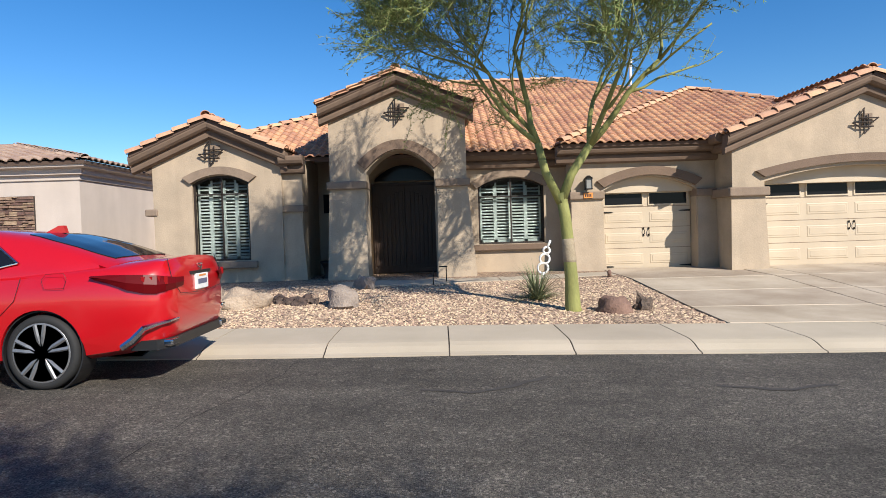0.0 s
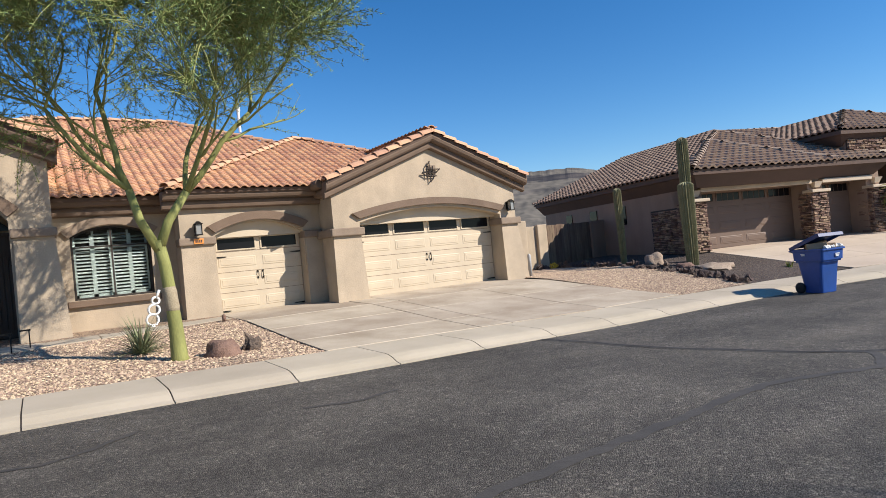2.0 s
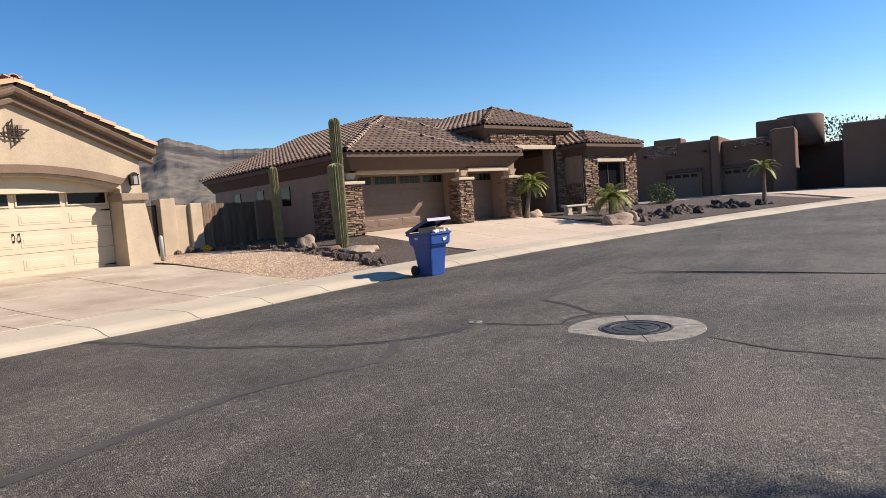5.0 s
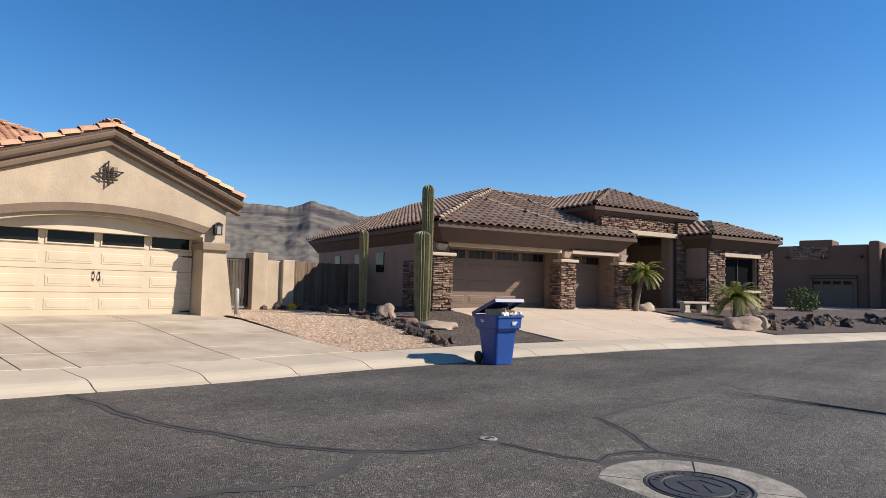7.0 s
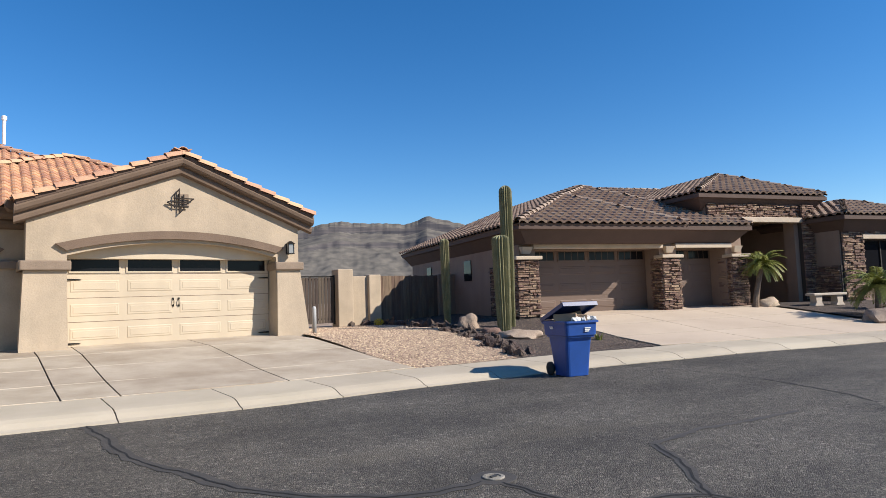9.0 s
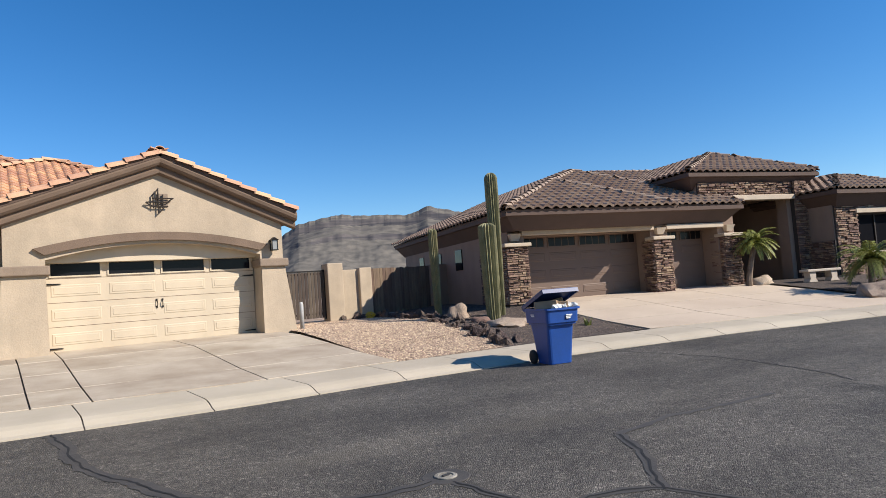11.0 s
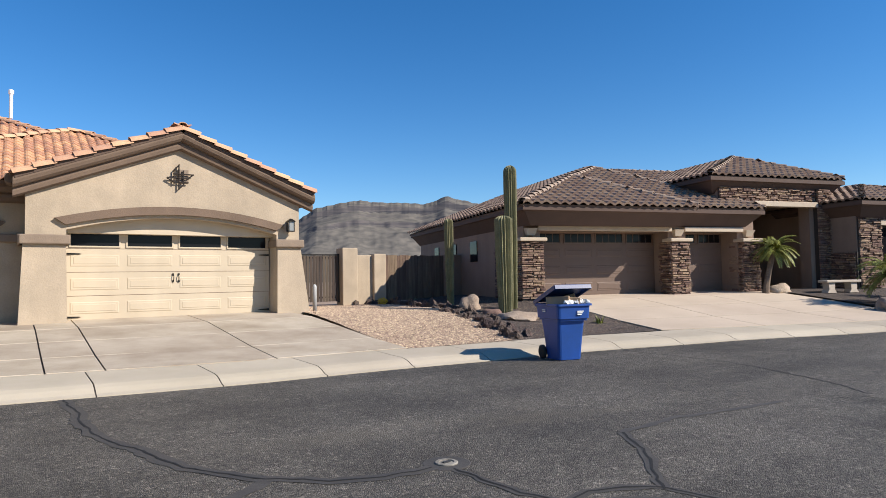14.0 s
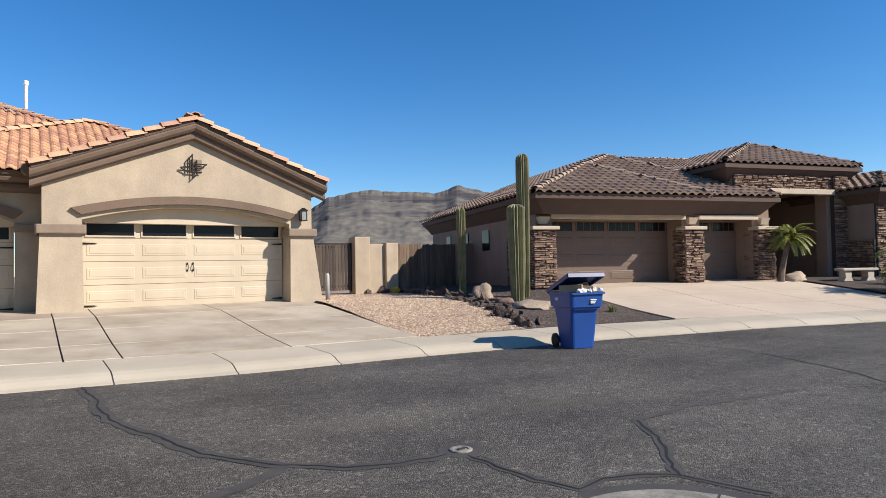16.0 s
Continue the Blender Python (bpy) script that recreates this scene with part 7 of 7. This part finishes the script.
for z in (0.7, 1.9):
    box(bm, 18.75, 21.5, 0.014, 0.06, z, z + 0.08)
part("rail", bm, FENCEWOOD, fence)
solid("garden_wall", boxbm(21.5, 22.5, FY - 0.02, FY + 0.2, 0.3, 2.25, bevel=0.02), STUCCO_T, "taupe stucco garden wall in shade", "wall")
bm = bmesh.new()
lathe(bm, [(0.06, 0), (0.06, 0.72), (0.045, 0.78), (0.01, 0.8)], (0, 0, 0), 14)
solid("bollard", bm, PIPE, "grey pipe bollard at the garage corner", "bollard", at=(14.05, 15.75, yard_z(14.0, 15.7) - 0.03), smooth=True)


# ---- boulders and lava rocks ----
def boulder(x, y, size, seed, mat, label, rough=0.25, sub=3):
    bm = bmesh.new()
    rock(bm, (0, 0, 0), size, seed, rough, sub)
    ob = solid("boulder", bm, mat, label, "boulder", at=(x, y, yard_z(x, y) - 0.05), rz=seed * 37)
    ob.data.set_sharp_from_angle(angle=radians(50))
    ob.data.polygons.foreach_set("use_smooth", [True] * len(ob.data.polygons))


boulder(-2.0, 11.6, (0.40, 0.30, 0.33), 3, BOULDER_GREY, "grey boulder on pink gravel")
boulder(-3.85, 11.6, (0.48, 0.3, 0.36), 5, BOULDER, "tan boulder on pink gravel", 0.4)
boulder(-4.6, 12.0, (0.3, 0.26, 0.34), 6, BOULDER_GREY, "pale grey boulder on pink gravel", 0.45)
boulder(-4.95, 11.7, (0.2, 0.2, 0.24), 7, LAVA, "dark lava rock on pink gravel", 0.5)
boulder(-1.9, 14.0, (0.45, 0.18, 0.26), 8, BOULDER_GREY, "pale grey slab rock by the entry", 0.4)
boulder(2.72, 10.55, (0.33, 0.25, 0.26), 9, BOULDER_RED, "red-brown boulder beside the tree")
boulder(3.25, 10.75, (0.15, 0.14, 0.22), 10, LAVA, "dark lava rock beside the tree", 0.55)
boulder(18.45, 14.25, (0.42, 0.34, 0.40), 11, BOULDER, "pale tan boulder in dark gravel")
boulder(18.4, 11.9, (0.62, 0.5, 0.2), 12, BOULDER, "long tan boulder by the saguaros", 0.3)
boulder(18.1, 12.7, (0.26, 0.22, 0.2), 13, BOULDER_RED, "reddish boulder by the saguaros", 0.3)
boulder(29.0, 6.6, (0.85, 0.5, 0.42), 14, BOULDER, "long tan boulder in dark gravel")
boulder(29.8, 10.7, (0.5, 0.38, 0.3), 15, BOULDER, "tan boulder beside the palm")
boulder(30.0, 6.3, (0.35, 0.3, 0.4), 16, BOULDER, "tan boulder beside the palm")
boulder(31.0, 7.2, (0.4, 0.3, 0.3), 17, BOULDER_RED, "brown boulder in dark gravel")
rnd = random.Random(11)
BORDER = [(17.5, 19.6), (18.3, 19.2), (18.2, 17.5), (18.0, 15.9), (17.25, 12.7), (16.55, 10.4), (16.1, 9.4)]
for (x0, y0), (x1, y1) in zip(BORDER, BORDER[1:]):
    n = int(math.hypot(x1 - x0, y1 - y0) / 0.11)
    for k in range(n):
        f = k / n
        s = rnd.uniform(0.08, 0.18)
        bm = bmesh.new()
        rock(bm, (0, 0, 0), (s, s * rnd.uniform(0.6, 1), s * rnd.uniform(0.8, 1.3)), rnd.randint(1, 999), 0.65, 2)
        px_, py_ = x0 + (x1 - x0) * f + rnd.gauss(0.1, 0.16), y0 + (y1 - y0) * f + rnd.gauss(0, 0.1)
        solid("lava_rock", bm, LAVA, "rough dark lava rock edging the gravel", "rock", "lava rock border", at=(px_, py_, yard_z(px_, py_) - 0.03), rz=rnd.uniform(0, 360))
for cx, cy, n, sp in ((-3.0, 12.0, 16, 0.35), (31.5, 6.4, 26, 0.9), (34.5, 5.2, 24, 0.9), (37.5, 3.6, 22, 0.9), (39.2, 2.0, 10, 0.5)):
    for k in range(n):
        s = rnd.uniform(0.10, 0.2) * (1 if cx < 10 else 1.3)
        bm = bmesh.new()
        rock(bm, (0, 0, 0), (s, s * 0.8, s * (0.6 if cx < 10 else 1.0)), rnd.randint(1, 999), 0.6, 2)
        px_, py_ = cx + rnd.gauss(0, sp), cy + rnd.gauss(0, sp * 0.45)
        solid("lava_rock", bm, LAVA, "rough dark lava rock in a loose heap", "rock", "lava rock heaps", at=(px_, py_, yard_z(px_, py_) - 0.02), rz=rnd.uniform(0, 360))


# ---- loose gravel stones ----
def pebbles(name, inside, area, count, seed, mat, size=(0.015, 0.038), label=""):
    rnd = random.Random(seed)
    ico = [Vector(v) for v in ((0, 0, 1), (0.9, 0, 0.3), (0.28, 0.85, 0.25), (-0.72, 0.53, 0.3), (-0.72, -0.53, 0.25), (0.28, -0.85, 0.3))]
    tri = ((0, 1, 2), (0, 2, 3), (0, 3, 4), (0, 4, 5), (0, 5, 1))
    vs, fs = [], []
    made = 0
    while made < count:
        x, y = rnd.uniform(area[0], area[1]), rnd.uniform(area[2], area[3])
        if not inside(x, y):
            continue
        s = rnd.uniform(*size)
        a = rnd.uniform(0, math.tau)
        c, q = math.cos(a), math.sin(a)
        z = yard_z(x, y) - s * 0.2
        o = len(vs)
        kx, ky, kz = s * rnd.uniform(0.7, 1.4), s * rnd.uniform(0.7, 1.1), s * rnd.uniform(0.5, 1.0)
        for v in ico:
            vx, vy = v.x * kx * rnd.uniform(0.8, 1.2), v.y * ky * rnd.uniform(0.8, 1.2)
            vs.append((x + vx * c - vy * q, y + vx * q + vy * c, z + v.z * kz))
        fs += [tuple(o + i for i in t) for t in tri]
        made += 1
    me = bpy.data.meshes.new(name)
    me.from_pydata(vs, [], fs)
    me.materials.append(mat)
    tagged(new(name, me), label, "gravel", kind="stuff")


pebbles("gravel_stones", pink_in, (-6, 4.1, 9.4, 14.5), 20000, 21, PEBBLE_STONE, label="loose pink gravel stones in the front yard")
pebbles("gravel_stones", pink2_in, (13.3, 18.1, 9.4, 19.0), 18000, 22, PEBBLE_STONE, label="loose pink gravel stones in the side yard")
DARK_STONE = material("dark_gravel_stone", (0.17, 0.125, 0.10), (0.10, 0.075, 0.06), 0.95, scale=8, fine=60, bump=0.2, vary=0.4)
pebbles("gravel_stones", dark_in, (15.8, 21, 9, 17), 5000, 23, DARK_STONE, label="loose dark gravel stones round the saguaros")


# ---- plants ----
def blade_plant(name, x, y, n, length, spread, width, mat, label, category, seed, lift=0.0, droop=0.5, z=None):
    rnd = random.Random(seed)
    bm = bmesh.new()
    for k in range(n):
        a, e = rnd.uniform(0, math.tau), rnd.uniform(0.15, 1.35)
        d = Vector((math.cos(a) * math.cos(e) * spread, math.sin(a) * math.cos(e) * spread, math.sin(e)))
        ln = length * rnd.uniform(0.7, 1.1)
        side = Vector((-math.sin(a), math.cos(a), 0))
        p, prev = Vector((rnd.gauss(0, 0.03), rnd.gauss(0, 0.03), lift)), None
        for i in range(6):
            w = width * (1 - (i / 5) ** 1.6) + 0.001
            row = (bm.verts.new(p - side * w), bm.verts.new(p + Vector((0, 0, -w * 0.4))), bm.verts.new(p + side * w))
            if prev:
                bm.faces.new((prev[0], prev[1], row[1], row[0]))
                bm.faces.new((prev[1], prev[2], row[2], row[1]))
            prev = row
            p = p + d * ln / 5
            d = (d + Vector((0, 0, -droop * 0.22))).normalized() * d.length
    return solid(name, bm, mat, label, category, at=(x, y, (yard_z(x, y) if z is None else z)))


blade_plant("agave_plant", 1.62, 11.8, 170, 0.78, 1.0, 0.012, GRASSY, "spiky grey-green grassy agave clump on gravel", "plant", 31)
blade_plant("agave_plant", 18.5, 17.6, 26, 0.35, 0.8, 0.02, GRASSY, "small spiky agave among lava rocks", "plant", 32)
blade_plant("aloe_plant", 19.6, 10.1, 30, 0.25, 1.0, 0.015, PALM, "small green aloe in dark gravel", "plant", 33)


def palm(x, y, h, lean, fronds, flen, seed, label, z=None):
    rnd = random.Random(seed)
    zz = yard_z(x, y) if z is None else z
    th = thing("palm_tree", label, "palm", "young palms", at=(x, y, zz))
    bm = bmesh.new()
    pts = [(lean * h * (k / 6) ** 1.4, 0, h * k / 6 - 0.05) for k in range(7)]
    tube(bm, pts, [0.13, 0.11, 0.10, 0.095, 0.095, 0.10, 0.12], 9)
    part("trunk", bm, PALMTRUNK, th)
    leaves = []
    top = Vector(pts[-1])
    rb = bmesh.new()
    for k in range(fronds):
        a, e = k * 2.4 + rnd.uniform(-0.3, 0.3), rnd.uniform(-0.25, 1.2)
        d = Vector((math.cos(a) * math.cos(e), math.sin(a) * math.cos(e), math.sin(e)))
        p = top.copy()
        line = [p.copy()]
        for i in range(9):
            p = p + d * flen / 9
            d = (d + Vector((0, 0, -0.20))).normalized()
            line.append(p.copy())
        tube(rb, line, [0.012 * (1 - i / 11) for i in range(10)], 4)
        for i in range(1, 10):
            for q in range(8):
                o = line[i - 1].lerp(line[i], q / 8)
                t = (line[i] - line[i - 1]).normalized()
                s = t.cross(Vector((0, 0, 1)))
                if s.length < 0.1:
                    continue
                s.normalize()
                for sg in (-1, 1):
                    dl = (s * sg + t * 0.7 + Vector((0, 0, -0.25 + rnd.gauss(0, 0.15)))).normalized()
                    leaves.append((o, o + dl * flen * 0.26 * (1.1 - i / 12), t * 0.009))
    cr = part("crown", rb, PALM, th)
    lf = new("foliage", needle_mesh("foliage", leaves, PALM))
    lf.parent = cr
    tagged(lf, kind="stuff")


palm(28.95, 10.75, 1.6, 0.42, 46, 0.95, 41, "young palm with feathery fronds beside a stone pier", 0.55)
palm(29.6, 7.1, 0.95, 0.1, 44, 1.15, 42, "bushy young palm with feathery fronds in gravel", 0.32)
palm(38.9, 2.0, 1.9, 0.05, 22, 0.95, 43, "small palm with drooping fronds in gravel", 0.25)
blade_plant("yucca_plant", 31.6, 7.6, 90, 0.8, 0.9, 0.025, GRASSY, "spiky pale yucca beside the window bay", "plant", 44, 0.5, 0.3)


def leafy_bush(x, y, r, seed, mat, label, z=None, n=1400, h=0.9, name="bush", leaf=0.06):
    rnd = random.Random(seed)
    leaves = []
    for k in range(n):
        d = Vector((rnd.gauss(0, 1), rnd.gauss(0, 1), rnd.gauss(0, 1))).normalized()
        q = d * r * (0.6 + 0.4 * rnd.random()) * (1 + 0.3 * noise.noise(d * 2 + Vector((seed, 0, 0))))
        q.z = q.z * h + r * h
        e = (d + Vector((rnd.gauss(0, 0.7), rnd.gauss(0, 0.7), rnd.gauss(0, 0.7)))).normalized()
        leaves.append((q, q + e * leaf * 2, e.cross(d + Vector((0.1, 0.2, 0.3))).normalized() * leaf * 0.5))
    ob = new(name, needle_mesh(name, leaves, mat))
    ob.matrix_world = pose(x, y, yard_z(x, y) if z is None else z)
    tagged(ob, label, "bush", kind="" if name == "bush" else "stuff")


leafy_bush(38.5, 7.0, 0.75, 51, FARGREEN, "round clipped green bush near the adobe house", 0.4)
leafy_bush(18.0, 18.9, 0.16, 52, YELLOWFLOWER, "small yellow flowering brittlebush among lava rocks", None, 260, 0.7, leaf=0.03)
for k, (x, y, r, z) in enumerate(((75, 23, 4.6, 0), (84, -2, 5.2, 0), (80, -9, 5.2, 0), (60, -24, 4.5, 0))):
    leafy_bush(x, y, r, 60 + k, FARGREEN, "far desert tree behind the adobe house", -0.6, 2600, 0.8, leaf=0.2)

bench = thing("bench", "pale stone bench with scrolled feet by the entry", "bench", at=(31.2, 9.3, 0.52), rz=-20)
part("seat", boxbm(-0.75, 0.75, -0.2, 0.2, 0.36, 0.45, bevel=0.02), BENCH, bench)
for s in (-0.48, 0.48):
    bm = bmesh.new()
    prism(bm, [(s - 0.2, 0), (s + 0.2, 0), (s + 0.12, 0.12), (s + 0.14, 0.36), (s - 0.14, 0.36), (s - 0.12, 0.12)], -0.14, 0.14)
    part("foot", bm, BENCH, bench)

# small things by the beige house
def sculpture():
    bm = bmesh.new()
    for k, (x, z, r) in enumerate(((0, 0.22, 0.13), (0.05, 0.45, 0.12), (0.1, 0.66, 0.08))):
        tube(bm, [(x + r * math.cos(a), 0.02 * math.sin(a * 2), z + r * math.sin(a)) for a in np.linspace(0, math.tau, 15)], 0.028, 7)
    tube(bm, [(0, 0, -0.05), (0, 0, 0.12)], 0.05, 8)
    tube(bm, [(0.12, 0, 0.72), (0.2, 0, 0.9)], 0.03, 7)
    solid("garden_sculpture", bm, WHITE, "white looping metal garden sculpture by the window", "sculpture", at=(2.35, 15.6, 0.36), smooth=True)


sculpture()
for x, y in ((-0.05, 14.6), (-0.35, 14.2)):
    bm = bmesh.new()
    tube(bm, [(0, 0, -0.1), (0, 0, 0.36)], 0.012, 6)
    box(bm, -0.16, 0.03, -0.03, 0.03, 0.35, 0.38)
    solid("path_light", bm, BLACK, "black path light on a thin stake", "path light", "path lights", at=(x, y, yard_z(x, y)))
urn = bmesh.new()
lathe(urn, [(0.16, 0), (0.17, 0.05), (0.09, 0.12), (0.1, 0.3), (0.17, 0.42), (0.2, 0.44), (0.2, 0.48), (0.15, 0.5)], (0, 0, 0), 18)
solid("birdbath", urn, BRONZE, "dark metal pedestal urn in the shaded recess", "urn", at=(-3.2, 16.9, 0.38), smooth=True)
bm = bmesh.new()
lathe(bm, [(0.045, 0), (0.05, 0.12), (0.03, 0.16), (0.01, 0.17)], (0, 0, 0), 12)
solid("pipe_stub", bm, BOULDER_RED, "short brown pipe stub by the driveway", "pipe", at=(3.75, 14.7, yard_z(3.75, 14.7)), smooth=True)
bm = bmesh.new()
box(bm, -0.12, 0.12, -0.015, 0, -0.07, 0.07, bevel=0.005)
plaque = solid("house_number_plaque", bm, ORANGE, "orange ceramic plaque with dark bars under the lantern", "plaque", at=(3.72, SY - 0.125, 2.38))
for k in range(4):
    part("number_bar", boxbm(-0.085 + k * 0.045, -0.055 + k * 0.045, -0.0185, -0.012, -0.035, 0.035), DARKWOOD, plaque)
walk_slab = thing("garden_path", "narrow concrete garden path in the gravel", "path", kind="structure")
slab_grid(walk_slab, CONCRETE, [(-0.2, 14.2, 0.40), (4.0, 15.0, 0.41), (4.0, 15.9, 0.42), (-0.2, 15.2, 0.41)], 3, 1)
slab_grid(walk_slab, CONCRETE, [(-2.6, 14.0, 0.395), (-0.2, 14.2, 0.40), (0.2, 15.6, 0.41), (-2.6, 15.6, 0.41)], 1, 1)
solid("downpipe_box", boxbm(-12.4, -11.9, 18.9, 19.0, 1.0, 1.6, bevel=0.02), WHITE, "white meter box on the neighbouring wall", "meter box")
